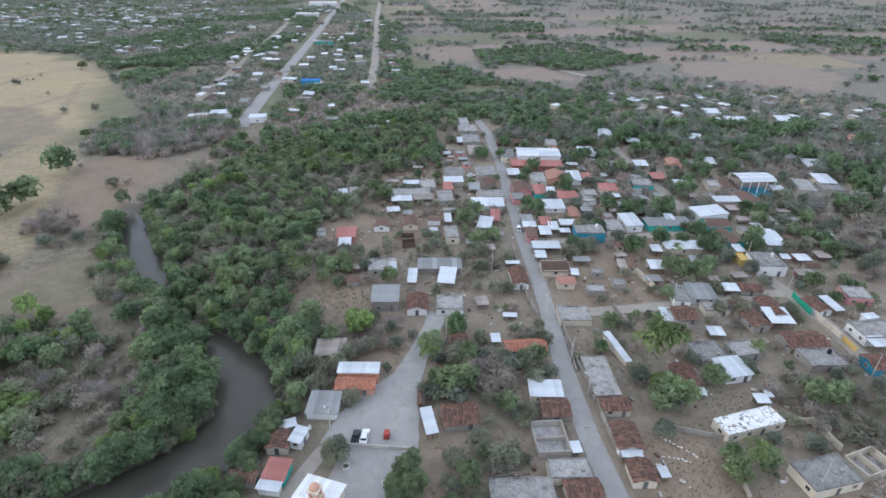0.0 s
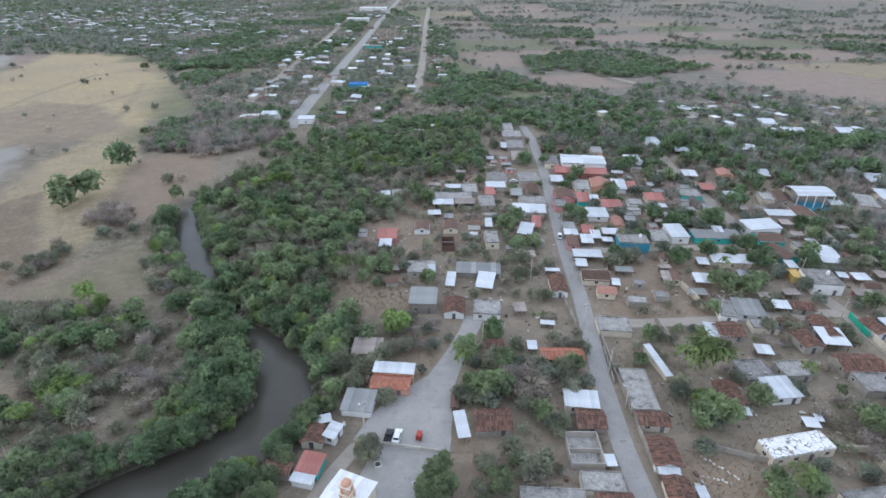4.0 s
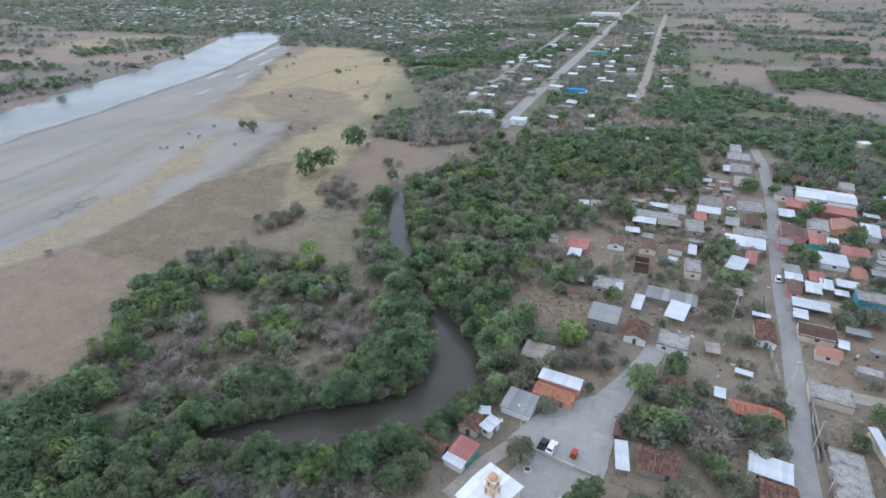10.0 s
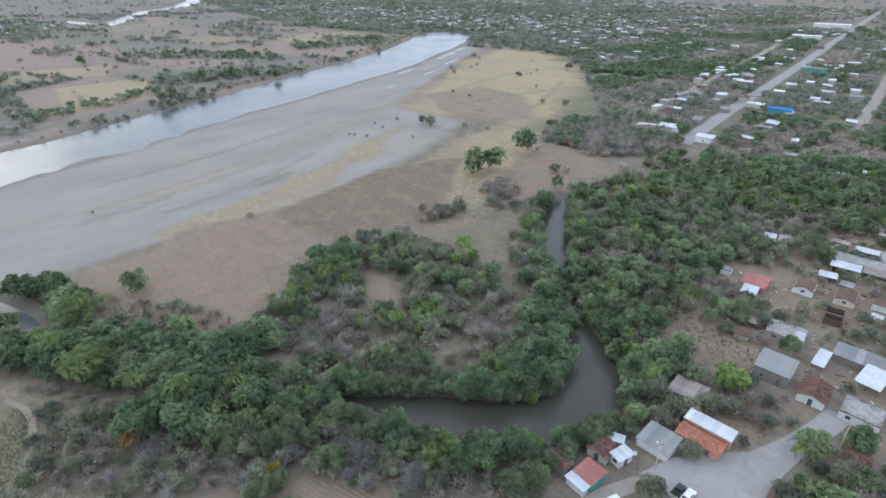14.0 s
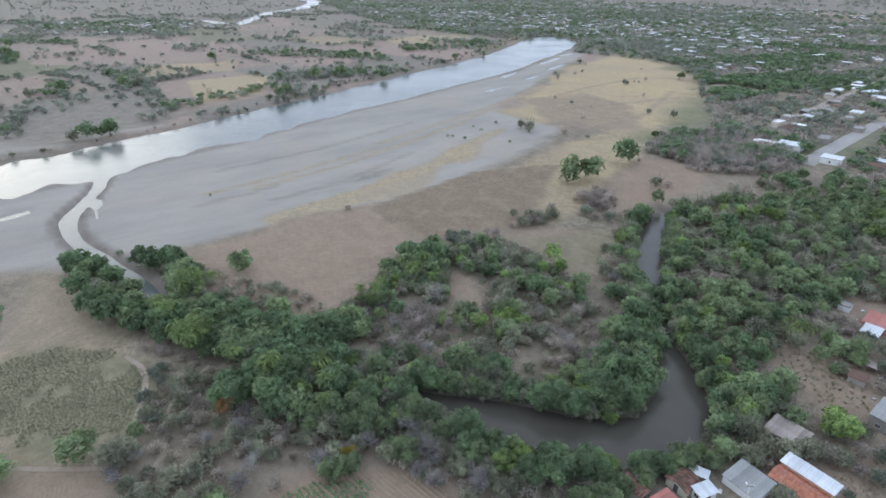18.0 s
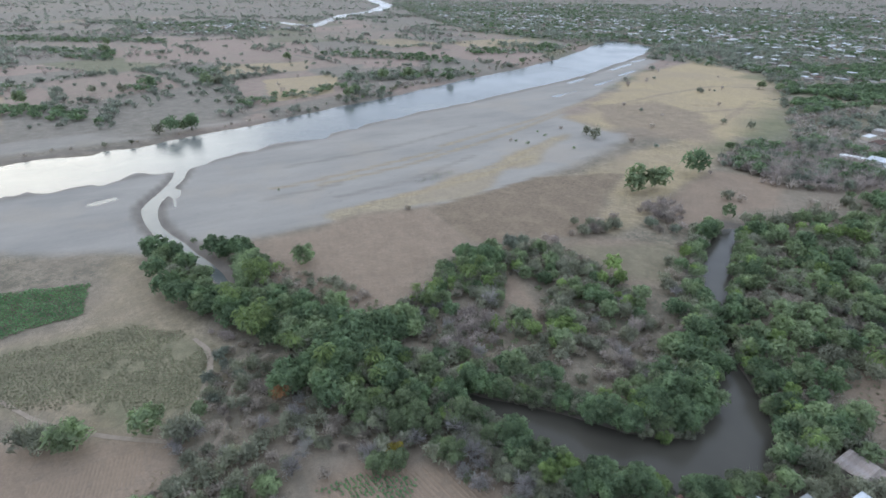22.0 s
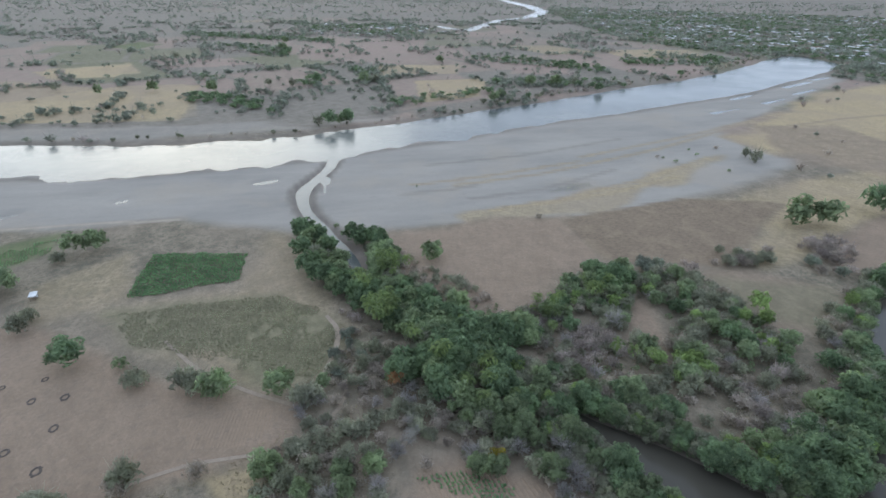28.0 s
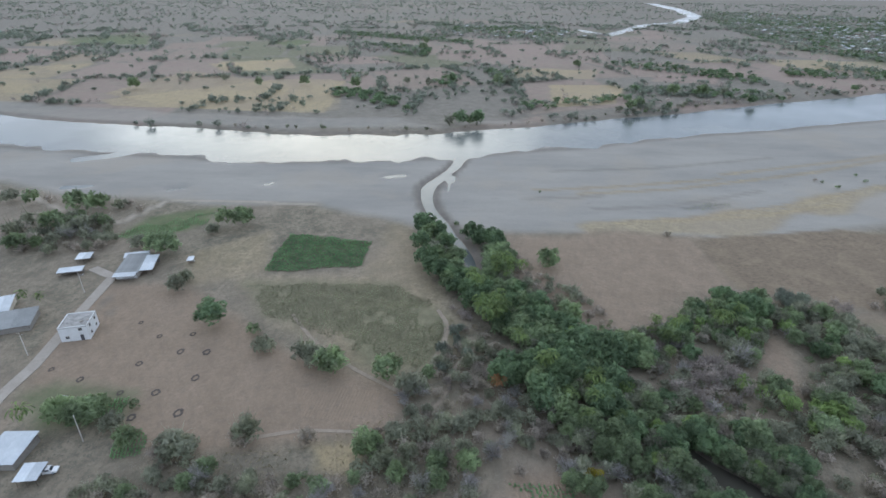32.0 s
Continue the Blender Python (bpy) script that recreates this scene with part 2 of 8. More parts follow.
M = {
    "earth": ground_material(),
    "river": water_material("river_water", (0.055, 0.07, 0.075), (0.10, 0.11, 0.105), 0.35),
    "creek": water_material("creek_water", (0.056, 0.052, 0.042), (0.080, 0.074, 0.060), 0.12),
    "concrete": plain("street_concrete", (0.275, 0.262, 0.245), (0.345, 0.33, 0.308), 0.25, 0.9, 0.06, dirt=(0.20, 0.185, 0.17)),
    "dust_road": plain("dust_road", (0.28, 0.245, 0.205), (0.36, 0.32, 0.275), 0.15, 0.95, 0.05, dirt=(0.22, 0.18, 0.145)),
    "trodden": plain("trodden_path", (0.235, 0.190, 0.145), (0.305, 0.255, 0.20), 0.5, 0.95, 0.05, dirt=(0.19, 0.155, 0.12)),
    "tin": plain("zinc_sheet", (0.43, 0.455, 0.48), (0.57, 0.59, 0.605), 0.3, 0.5, 0.14, 0.15, dirt=(0.42, 0.40, 0.38), dirt_at=(0.62, 0.85)),
    "tin_grey": plain("grey_sheet", (0.20, 0.205, 0.20), (0.28, 0.28, 0.275), 0.3, 0.7, 0.2, dirt=(0.13, 0.13, 0.125)),
    "tin_rust": plain("rusted_sheet", (0.22, 0.17, 0.14), (0.36, 0.33, 0.31), 0.4, 0.75, 0.2, dirt=(0.20, 0.10, 0.065)),
    "tin_red": plain("red_painted_sheet", (0.30, 0.12, 0.10), (0.38, 0.165, 0.14), 0.3, 0.7, 0.15),
    "tile": plain("clay_tile", (0.105, 0.068, 0.054), (0.165, 0.100, 0.077), 0.8, 0.9, 0.3, dirt=(0.09, 0.06, 0.05), dirt_at=(0.5, 0.7)),
    "orange": plain("orange_tile", (0.29, 0.15, 0.115), (0.36, 0.19, 0.145), 0.5, 0.85, 0.1, dirt=(0.30, 0.12, 0.08)),
    "slab": mottled("weathered_slab", (0.175, 0.167, 0.157), (0.34, 0.325, 0.305), (0.10, 0.095, 0.088)),
    "cracked": cracked_material(),
    "barrel": tile_material("barrel_tiles", (0.075, 0.050, 0.042), (0.235, 0.128, 0.092)),
    "barrel_new": tile_material("orange_barrel_tiles", (0.28, 0.12, 0.08), (0.46, 0.20, 0.13)),
    "wall": plain("grey_block_wall", (0.27, 0.245, 0.215), (0.36, 0.33, 0.295), 0.5, 0.9, 0.25, dirt=(0.18, 0.16, 0.14)),
    "cream": plain("cream_plaster", (0.50, 0.44, 0.35), (0.62, 0.56, 0.46), 0.5, 0.85, 0.15, dirt=(0.32, 0.28, 0.23), dirt_at=(0.6, 0.8)),
    "white": plain("white_plaster", (0.60, 0.60, 0.59), (0.74, 0.74, 0.73), 0.5, 0.8, 0.1, dirt=(0.42, 0.41, 0.39), dirt_at=(0.6, 0.8)),
    "teal": plain("teal_plaster", (0.045, 0.36, 0.33), (0.075, 0.46, 0.42), 0.5, 0.8, 0.1),
    "blue": plain("blue_plaster", (0.035, 0.21, 0.31), (0.06, 0.27, 0.37), 0.5, 0.8, 0.1),
    "pink": plain("pink_plaster", (0.50, 0.23, 0.23), (0.58, 0.29, 0.28), 0.5, 0.8, 0.1),
    "yellow": plain("yellow_plaster", (0.52, 0.36, 0.12), (0.60, 0.43, 0.16), 0.5, 0.8, 0.1),
    "peach": plain("peach_plaster", (0.52, 0.29, 0.20), (0.60, 0.36, 0.25), 0.5, 0.8, 0.1),
    "glass": plain("dark_window", (0.02, 0.024, 0.028), (0.035, 0.04, 0.045), 0.5, 0.2, 0.1),
    "steel_door": plain("painted_steel_door", (0.10, 0.10, 0.11), (0.16, 0.15, 0.15), 0.8, 0.6, 0.4),
    "wood": plain("weathered_wood", (0.12, 0.09, 0.065), (0.20, 0.155, 0.115), 1.2, 0.85, 0.3),
    "stone": plain("pale_stone", (0.42, 0.39, 0.35), (0.56, 0.53, 0.48), 0.9, 0.9, 0.2),
    "bark": plain("bark", (0.10, 0.08, 0.062), (0.17, 0.14, 0.11), 1.5, 0.95, 0.2),
    "leaf": leaf_material("green_leaves", (0.150, 0.188, 0.110), (0.252, 0.306, 0.172), 0.3),
    "leaf_dark": leaf_material("dark_leaves", (0.122, 0.172, 0.102), (0.216, 0.288, 0.160), 0.3),
    "leaf_bright": leaf_material("bright_leaves", (0.160, 0.222, 0.088), (0.285, 0.365, 0.145), 0.3),
    "leaf_olive": leaf_material("olive_leaves", (0.200, 0.208, 0.152), (0.315, 0.320, 0.238), 0.3),
    "leaf_dry": leaf_material("dry_twigs", (0.270, 0.235, 0.198), (0.390, 0.345, 0.295), 0.3),
    "leaf_grey": leaf_material("bare_grey_twigs", (0.28, 0.262, 0.252), (0.44, 0.418, 0.408), 0.15),
    # greyed leaf colour stands in for distance haze; nearer yards share it
    "leaf_hazed": leaf_material("hazed_thorn_leaves", (0.190, 0.212, 0.172), (0.300, 0.325, 0.262), 0.3),
    "leaf_twig": leaf_material("leafless_brown_twigs", (0.262, 0.226, 0.205), (0.375, 0.328, 0.300), 0.3),
    "leaf_gold": leaf_material("yellow_leaves", (0.20, 0.17, 0.03), (0.34, 0.29, 0.06)),
    "tuft": leaf_material("dry_grass_tufts", (0.22, 0.19, 0.13), (0.36, 0.31, 0.21), 0.2),
    "frond": leaf_material("palm_fronds", (0.100, 0.140, 0.060), (0.225, 0.280, 0.115), 0.3),
    "frond_dry": leaf_material("dry_palm_fronds", (0.16, 0.085, 0.045), (0.28, 0.16, 0.085)),
    "crop": leaf_material("green_crop", (0.140, 0.250, 0.120), (0.230, 0.370, 0.175), 0.2),
    "weed": leaf_material("grey_green_weeds", (0.185, 0.198, 0.122), (0.285, 0.292, 0.185), 0.35),
    "car_white": plain("white_car_paint", (0.70, 0.70, 0.70), (0.76, 0.76, 0.76), 0.5, 0.3, 0.02),
    "car_dark": plain("dark_car_paint", (0.035, 0.038, 0.042), (0.05, 0.052, 0.056), 0.5, 0.3, 0.02),
    "car_red": plain("red_car_paint", (0.30, 0.05, 0.035), (0.36, 0.07, 0.05), 0.5, 0.35, 0.02),
    "rubber": plain("rubber", (0.02, 0.02, 0.02), (0.03, 0.03, 0.03), 2.0, 0.9, 0.0),
    "ash": plain("burnt_ground", (0.080, 0.066, 0.056), (0.125, 0.105, 0.090), 1.5, 0.95, 0.1),
    "furrow": plain("ploughed_earth", (0.215, 0.160, 0.112), (0.278, 0.210, 0.150), 0.6, 0.95, 0.05),
    "paint_blue": plain("blue_tarpaulin", (0.03, 0.12, 0.42), (0.05, 0.17, 0.52), 0.5, 0.7, 0.1),
    "green_sheet": plain("green_mesh_fence", (0.03, 0.30, 0.19), (0.05, 0.38, 0.25), 0.5, 0.8, 0.05),
}

# ---- building blocks ----


def mesh_of(name, verts, faces, material, smooth=False):
    me = bpy.data.meshes.new(name)
    me.from_pydata(verts, [], faces)
    if material:
        me.materials.append(M[material] if isinstance(material, str) else material)
    if smooth:
        me.polygons.foreach_set("use_smooth", [True] * len(me.polygons))
    me.update()
    return me


def mesh_np(name, verts, quads, material):
    """A mesh from arrays: verts (n, 3) and faces (m, 3 or 4)."""
    verts, quads = np.asarray(verts, np.float32), np.asarray(quads, np.int32)
    me = bpy.data.meshes.new(name)
    k = quads.shape[1]
    me.vertices.add(len(verts))
    me.vertices.foreach_set("co", verts.ravel())
    me.loops.add(quads.size)
    me.loops.foreach_set("vertex_index", quads.ravel())
    me.polygons.add(len(quads))
    me.polygons.foreach_set("loop_start", np.arange(0, quads.size, k, dtype=np.int32))
    me.polygons.foreach_set("loop_total", np.full(len(quads), k, np.int32))
    if material:
        me.materials.append(M[material])
    me.update(calc_edges=True)
    me.validate()
    return me


def part(name, me, parent, label="", at=None):
    ob = new(name, me)
    ob.parent = parent
    if at is not None:
        ob.matrix_local = at
    if label:
        ob["label"] = label
    return ob


class Solid:
    """Gathers boxes and prisms into one mesh."""

    def __init__(self):
        self.v, self.f = [], []

    def add(self, verts, faces):
        k = len(self.v)
        self.v += [tuple(p) for p in verts]
        self.f += [tuple(i + k for i in f) for f in faces]
        return self

    def box(self, x0, y0, z0, x1, y1, z1):
        return self.add([(x0, y0, z0), (x1, y0, z0), (x1, y1, z0), (x0, y1, z0), (x0, y0, z1), (x1, y0, z1), (x1, y1, z1), (x0, y1, z1)],
                        [(0, 3, 2, 1), (4, 5, 6, 7), (0, 1, 5, 4), (1, 2, 6, 5), (2, 3, 7, 6), (3, 0, 4, 7)])

    def plate(self, a, b, c, d, t):
        """A sheet through four corners, t thick downwards."""
        low = [(p[0], p[1], p[2] - t) for p in (a, b, c, d)]
        return self.add([a, b, c, d, *low], [(0, 1, 2, 3), (7, 6, 5, 4), (0, 4, 5, 1), (1, 5, 6, 2), (2, 6, 7, 3), (3, 7, 4, 0)])

    def bar(self, p, q, r, n=5, r2=None):
        """A round bar from p to q, n-sided, of radius r, tapering to r2."""
        p, q = Vector(p), Vector(q)
        z = (q - p).normalized()
        x = z.orthogonal().normalized()
        y = z.cross(x)
        r2 = r if r2 is None else r2
        ring = [(math.cos(2 * math.pi * i / n), math.sin(2 * math.pi * i / n)) for i in range(n)]
        vs = [p + (x * c + y * s) * r for c, s in ring] + [q + (x * c + y * s) * r2 for c, s in ring]
        return self.add(vs, [(i, (i + 1) % n, n + (i + 1) % n, n + i) for i in range(n)] + [tuple(range(n - 1, -1, -1)), tuple(range(n, 2 * n))])

    def mesh(self, name, material, smooth=False):
        return mesh_of(name, self.v, self.f, material, smooth)


# ---- the land: one sheet with the river bed, the creek and the parcels in it ----
TABLE = np.random.RandomState(5).rand(256, 256)


def value_noise(x, y, size, seed=0):
    """Smooth noise in 0 to 1 with features of the given size in metres."""
    u, v = np.asarray(x) / size + seed * 17.3, np.asarray(y) / size + seed * 9.1
    i, j = np.floor(u).astype(int), np.floor(v).astype(int)
    a, b = u - i, v - j
    a, b = a * a * (3 - 2 * a), b * b * (3 - 2 * b)
    g = lambda p, q: TABLE[p % 256, q % 256]
    return (g(i, j) * (1 - a) + g(i + 1, j) * a) * (1 - b) + (g(i, j + 1) * (1 - a) + g(i + 1, j + 1) * a) * b


def fbm(x, y, size, seed=0, n=4):
    return sum(value_noise(x, y, size / 2**k, seed + k) * 0.5**k for k in range(n)) / (2 - 0.5 ** (n - 1))


def inside(x, y, poly):
    """Signed distance to a closed outline, positive inside."""
    x, y = np.asarray(x, float), np.asarray(y, float)
    d, odd = np.full(x.shape, 1e9), np.zeros(x.shape, bool)
    for (ax, ay), (bx, by) in zip(poly, poly[1:] + poly[:1]):
        ex, ey = bx - ax, by - ay
        t = np.clip(((x - ax) * ex + (y - ay) * ey) / (ex * ex + ey * ey + 1e-9), 0, 1)
        d = np.minimum(d, np.hypot(x - ax - t * ex, y - ay - t * ey))
        if ay != by:
            odd ^= ((ay > y) != (by > y)) & (x < ax + (y - ay) / (by - ay) * ex)
    return np.where(odd, d, -d)


def along(x, y, line):
    """How deep a point lies in a band: rows of (x, y, half width), positive inside."""
    x, y = np.asarray(x, float), np.asarray(y, float)
    d = np.full(x.shape, -1e9)
    for (ax, ay, aw), (bx, by, bw) in zip(line, line[1:]):
        ex, ey = bx - ax, by - ay
        t = np.clip(((x - ax) * ex + (y - ay) * ey) / (ex * ex + ey * ey), 0, 1)
        d = np.maximum(d, aw + (bw - aw) * t - np.hypot(x - ax - t * ex, y - ay - t * ey))
    return d


def rounded(line):
    """A band with its corners cut to curves."""
    out = [line[0]]
    for a, b in zip(line, line[1:]):
        out += [tuple(p * 0.75 + q * 0.25 for p, q in zip(a, b)), tuple(p * 0.25 + q * 0.75 for p, q in zip(a, b))]
    return out + [line[-1]]


RIVER = [(-545, -900, 40), (-470, -560, 37), (-402, -340, 35), (-381, -215, 35), (-367, -110, 33), (-377, -20, 31), (-389, 20, 30), (-408, 80, 31), (-443, 160, 32), (-462, 220, 35), (-507, 330, 41), (-540, 420, 42), (-595, 525, 40), (-650, 622, 46), (-700, 692, 46), (-752, 728, 22)]
RIVER_FAR = [(-1531, 311, 11), (-1349, 345, 15), (-1736, 553, 19), (-1876, 698, 23), (-2246, 899, 27), (-2873, 1072, 31), (-3987, 1281, 35)]
CREEK = [(-134, 214, 4.6), (-124, 193, 6.8), (-106, 167, 7.2), (-91, 149, 3.4), (-77, 134, 3.0), (-63, 122, 7), (-52, 111, 9), (-48.5, 95, 9), (-57, 81, 9.0), (-67, 72, 9.5), (-78, 64, 9.0), (-90, 57, 3.6), (-104, 49, 1.6), (-140, 25, 0.9), (-168, 11, 0.9), (-183, 6, 2)]
OUTLET = [(-183, 6, 2.4), (-196, 4, 2.8), (-208, 1, 2.6), (-230, -7, 2), (-252, -15, 2.2), (-272, -18, 2.6), (-288, -17, 3.8), (-305, -10, 2.4), (-322, -3, 1.7), (-345, 2, 1.8)]
POOLS = [
    [(-276, -161, 2.5), (-279, -154, 2)],
    [(-287, -111, 2), (-290, -107, 1.6)],
    [(-303, -43, 3), (-307, -33, 2.4)],
    [(-278, -221, 2.5), (-281, -209, 2)],
    [(-331, -247, 6), (-344, -226, 4.8)],
    [(-311, 502, 3), (-318, 564, 2.4)],
    [(-335, 574, 3.5), (-337, 623, 2.8)],
    [(-323, 416, 2), (-316, 425, 1.6)],
    [(-447, 412, 2.5), (-474, 473, 2)],
    [(-482, 476, 2.5), (-509, 538, 2)],
    [(-559, 573, 4), (-581, 632, 3.2)],
    [(-418, 334, 1.6), (-431, 373, 1.28)],
    [(-280, -6, 2.2), (-305, -4, 1.76)],
    [(-470, 395, 3), (-492, 440, 2.4)],
    [(-520, 500, 3.5), (-548, 560, 3)],
    [(-500, 560, 2.5), (-530, 610, 3)],
]
BED = [(-302, -347), (-284, -263), (-263, -213), (-259, -159), (-254, -74), (-243, -48), (-232, -20), (-222, 22), (-222, 109), (-218, 106), (-231, 181), (-253, 254), (-282, 293), (-338, 291), (-358, 298), (-450, 449), (-545, 605), (-640, 640), (-660, 560), (-560, 400), (-480, 200), (-420, 60), (-385, -60), (-410, -330), (-520, -700)]
CREEK, OUTLET = rounded(rounded(CREEK)), rounded(OUTLET)


def axis(lo, hi, step, end, grow):
    out = list(np.arange(lo, hi + 0.1, step))
    s = step
    while out[-1] < end:
        s *= 1 + grow
        out.append(out[-1] + s)
    s, low = step, [lo]
    while low[-1] > -end:
        s *= 1 + grow
        low.append(low[-1] - s)
    return np.array(low[:0:-1] + out)


def steps(d, soft):
    return np.clip(d / soft + 0.5, 0, 1)


def land_height(x, y):
    rough = (fbm(x, y, 60, 3) - 0.5) * 1.2
    wob = (fbm(x, y, 26, 9) - 0.5) * 9
    ragged = (fbm(x, y, 17, 14) - 0.5) * 26
    riv = np.maximum(along(x, y, RIVER), along(x, y, RIVER_FAR))
    bed = steps(np.maximum(inside(x, y, BED), riv + 12) + wob * 0.5, 14)
    z = rough * (1 - bed) + bed * (-0.55 + (fbm(x, y, 45, 21) - 0.5) * 0.9)
    z = z - 2.2 * steps(riv + wob * 0.55 + ragged * steps(x + 420, 60), 15)
    for line, depth, loose in ((CREEK, 2.6, 0.22), (OUTLET, 2.2, 0.22), *[(p, 1.7, 0.5) for p in POOLS]):
        z = z - depth * steps(along(x, y, line) + wob * loose, 6)
    return z


XS, YS = axis(-480, 300, 3.0, 6500, 0.03), axis(-300, 480, 3.0, 6500, 0.03)
GX, GY = np.meshgrid(XS, YS)
GZ = land_height(GX, GY)
masks = {k: np.zeros(GX.shape) for k in ("sand", "straw", "soil", "grass", "dust", "mud", "fallow", "brush", "stubble")}


EDGE = fbm(GX, GY, 30, 35) - 0.5
FINE_EDGE = (fbm(GX, GY, 8, 3) - 0.5) * 1.2


def cover(kind, poly, soft=8.0, wobble=8.0, most=1.0):
    """Lays a land cover inside an outline, with an uneven edge; it replaces what lay there."""
    w = EDGE * wobble * 2
    m = steps(inside(GX, GY, poly) + w, soft) * most
    for k in masks:
        masks[k] *= 1 - m
    masks[kind] += m


def track(kind, line, soft=2.0, most=1.0):
    m = steps(along(GX, GY, line) + FINE_EDGE, soft) * most
    for k in masks:
        masks[k] *= 1 - m
    masks[kind] += m


# far parcels of the plain, in strips and blocks with hedges between them
turned = np.radians(14)
PU, PV = GX * np.cos(turned) + GY * np.sin(turned), -GX * np.sin(turned) + GY * np.cos(turned)
iu = np.floor(PU / 150 + (value_noise(PU, PV, 400, 2) - 0.5) * 0.8).astype(int)
iv = np.floor((PV + 61 * (iu % 3)) / 105 + (value_noise(PU, PV, 300, 4) - 0.5) * 0.8).astype(int)
pick = TABLE[iu % 256, iv % 256]
far = steps(np.hypot(GX, GY) - 430, 60)
masks["fallow"] += far * np.where(pick < 0.46, 0.65 + pick * 0.75, 0)
masks["straw"] += far * 0.5 * ((pick >= 0.46) & (pick < 0.58))
masks["grass"] += far * 0.5 * ((pick >= 0.58) & (pick < 0.65))
masks["brush"] += far * np.where(pick >= 0.65, 0.9, 0)
# a darker line of weeds along the parcel edges
fu, fv = PU / 150 + (value_noise(PU, PV, 400, 2) - 0.5) * 0.8, (PV + 61 * (iu % 3)) / 105 + (value_noise(PU, PV, 300, 4) - 0.5) * 0.8
edge = np.minimum(np.minimum(fu % 1, 1 - fu % 1) * 150, np.minimum(fv % 1, 1 - fv % 1) * 105)
# thorn scrub covers more and more of the land towards the horizon
wooded = np.maximum(np.clip(np.hypot(GX, GY) / 500 - 2.0, 0, 1) * steps(fbm(GX, GY, 420, 61) - 0.42, 0.10) * 0.9, far * steps(4 - edge, 4) * 0.6)
wooded = np.maximum(wooded, np.clip(np.hypot(GX, GY) / 900 - 2.0, 0, 1) * 0.7)
for k in masks:
    masks[k] *= 1 - wooded
masks["brush"] += wooded
cover("sand", BED, 10, 8)
cover("sand", [(-395, -900), (-440, -330), (-415, -130), (-428, 10), (-445, 60), (-470, 20), (-455, -130), (-490, -340), (-620, -900)], 12, 10, 0.75)
cover("straw", [(-341, 283), (-374, 345), (-477, 508), (-529, 662), (-415, 626), (-308, 522), (-237, 402), (-227, 323), (-244, 308), (-283, 308), (-306, 276)], 14, 14, 1)
cover("straw", [(-233, 58), (-239, 94), (-256, 151), (-294, 229), (-302, 261), (-273, 222), (-228, 134), (-226, 94), (-224, 60)], 5, 10, 0.55)
cover("straw", [(-217, 108), (-217, 152), (-221, 206), (-241, 248), (-248, 303), (-253, 371), (-211, 309), (-177, 223), (-190, 179), (-201, 141)], 8, 8, 0.5)
cover("soil", [(-222, 22), (-220, 109), (-179, 105), (-151, 58), (-153, 28), (-185, 24)], 8, 10, 0.75)
cover("soil", [(-220, 13), (-223, 52), (-216, 107), (-182, 107), (-164, 90), (-140, 54), (-163, 29), (-182, 16)], 8, 10, 0.75)
cover("straw", [(-231, 177), (-214, 224), (-245, 262), (-230, 300), (-196, 278), (-181, 235), (-160, 195), (-150, 160), (-170, 150), (-185, 185)], 8, 8, 0.55)
cover("stubble", [(-217, 106), (-224, 140), (-231, 177), (-214, 224), (-181, 183), (-160, 148), (-172, 104)], 2, 4, 0.9)
cover("soil", [(-193, 277), (-163, 292), (-142, 257), (-142, 206), (-145, 189), (-167, 199), (-181, 235)], 5, 4, 1)
cover("soil", [(-147, 100), (-140, 103), (-117, 96), (-113, 91), (-123, 86)], 4, 3, 1)
cover("soil", [(-157, 122), (-157, 156), (-136, 179), (-114, 154), (-113, 136), (-143, 128)], 6, 6, 0.7)
cover("grass", [(-166, 107), (-157, 122), (-138, 181), (-115, 167), (-111, 150), (-139, 125)], 8, 8, 0.3)
cover("soil", [(-363, 328), (-353, 400), (-291, 391), (-230, 327), (-269, 293), (-310, 297)], 10, 16, 0.55)
cover("straw", [(-711, -595), (-714, -552), (-555, -444), (-554, -473)], 2, 4, 0.54)
cover("straw", [(-559, -364), (-725, -357), (-622, -187), (-477, -167), (-492, -266)], 2, 4, 0.675)
cover("straw", [(-643, -179), (-645, -132), (-487, -108), (-484, -164)], 2, 4, 0.6075)
cover("grass", [(-626, -123), (-595, -7), (-480, -11), (-476, -86)], 2, 4, 0.162)
cover("straw", [(-778, 69), (-758, 188), (-683, 164), (-678, 67)], 2, 4, 0.81)
cover("straw", [(-638, 102), (-642, 187), (-525, 150), (-523, 93)], 2, 4, 0.945)
cover("fallow", [(-763, 273), (-741, 346), (-648, 299), (-665, 227)], 2, 4, 1)
cover("straw", [(-900, 468), (-876, 650), (-728, 546), (-721, 437)], 2, 4, 0.81)
cover("straw", [(-826, -353), (-832, -253), (-732, -240), (-728, -317)], 2, 4, 0.81)
cover("grass", [(-1035, -730), (-1216, -765), (-1159, -626), (-1046, -578)], 2, 4, 1)
cover("grass", [(-1083, -368), (-1183, -330), (-1124, -281), (-1045, -304)], 2, 4, 1)
cover("fallow", [(-1029, -114), (-1085, -56), (-943, -49), (-922, -112)], 2, 4, 1)
cover("fallow", [(-905, -247), (-897, -136), (-817, -92), (-785, -200)], 2, 4, 1)
cover("fallow", [(-979, -803), (-961, -661), (-837, -503), (-797, -612), (-825, -684)], 2, 4, 1)
cover("fallow", [(-1208, -14), (-1162, 214), (-917, 162), (-869, -10)], 2, 4, 0.81)
cover("straw", [(-794, -357), (-861, -259), (-757, -222), (-712, -302)], 2, 4, 0.8)
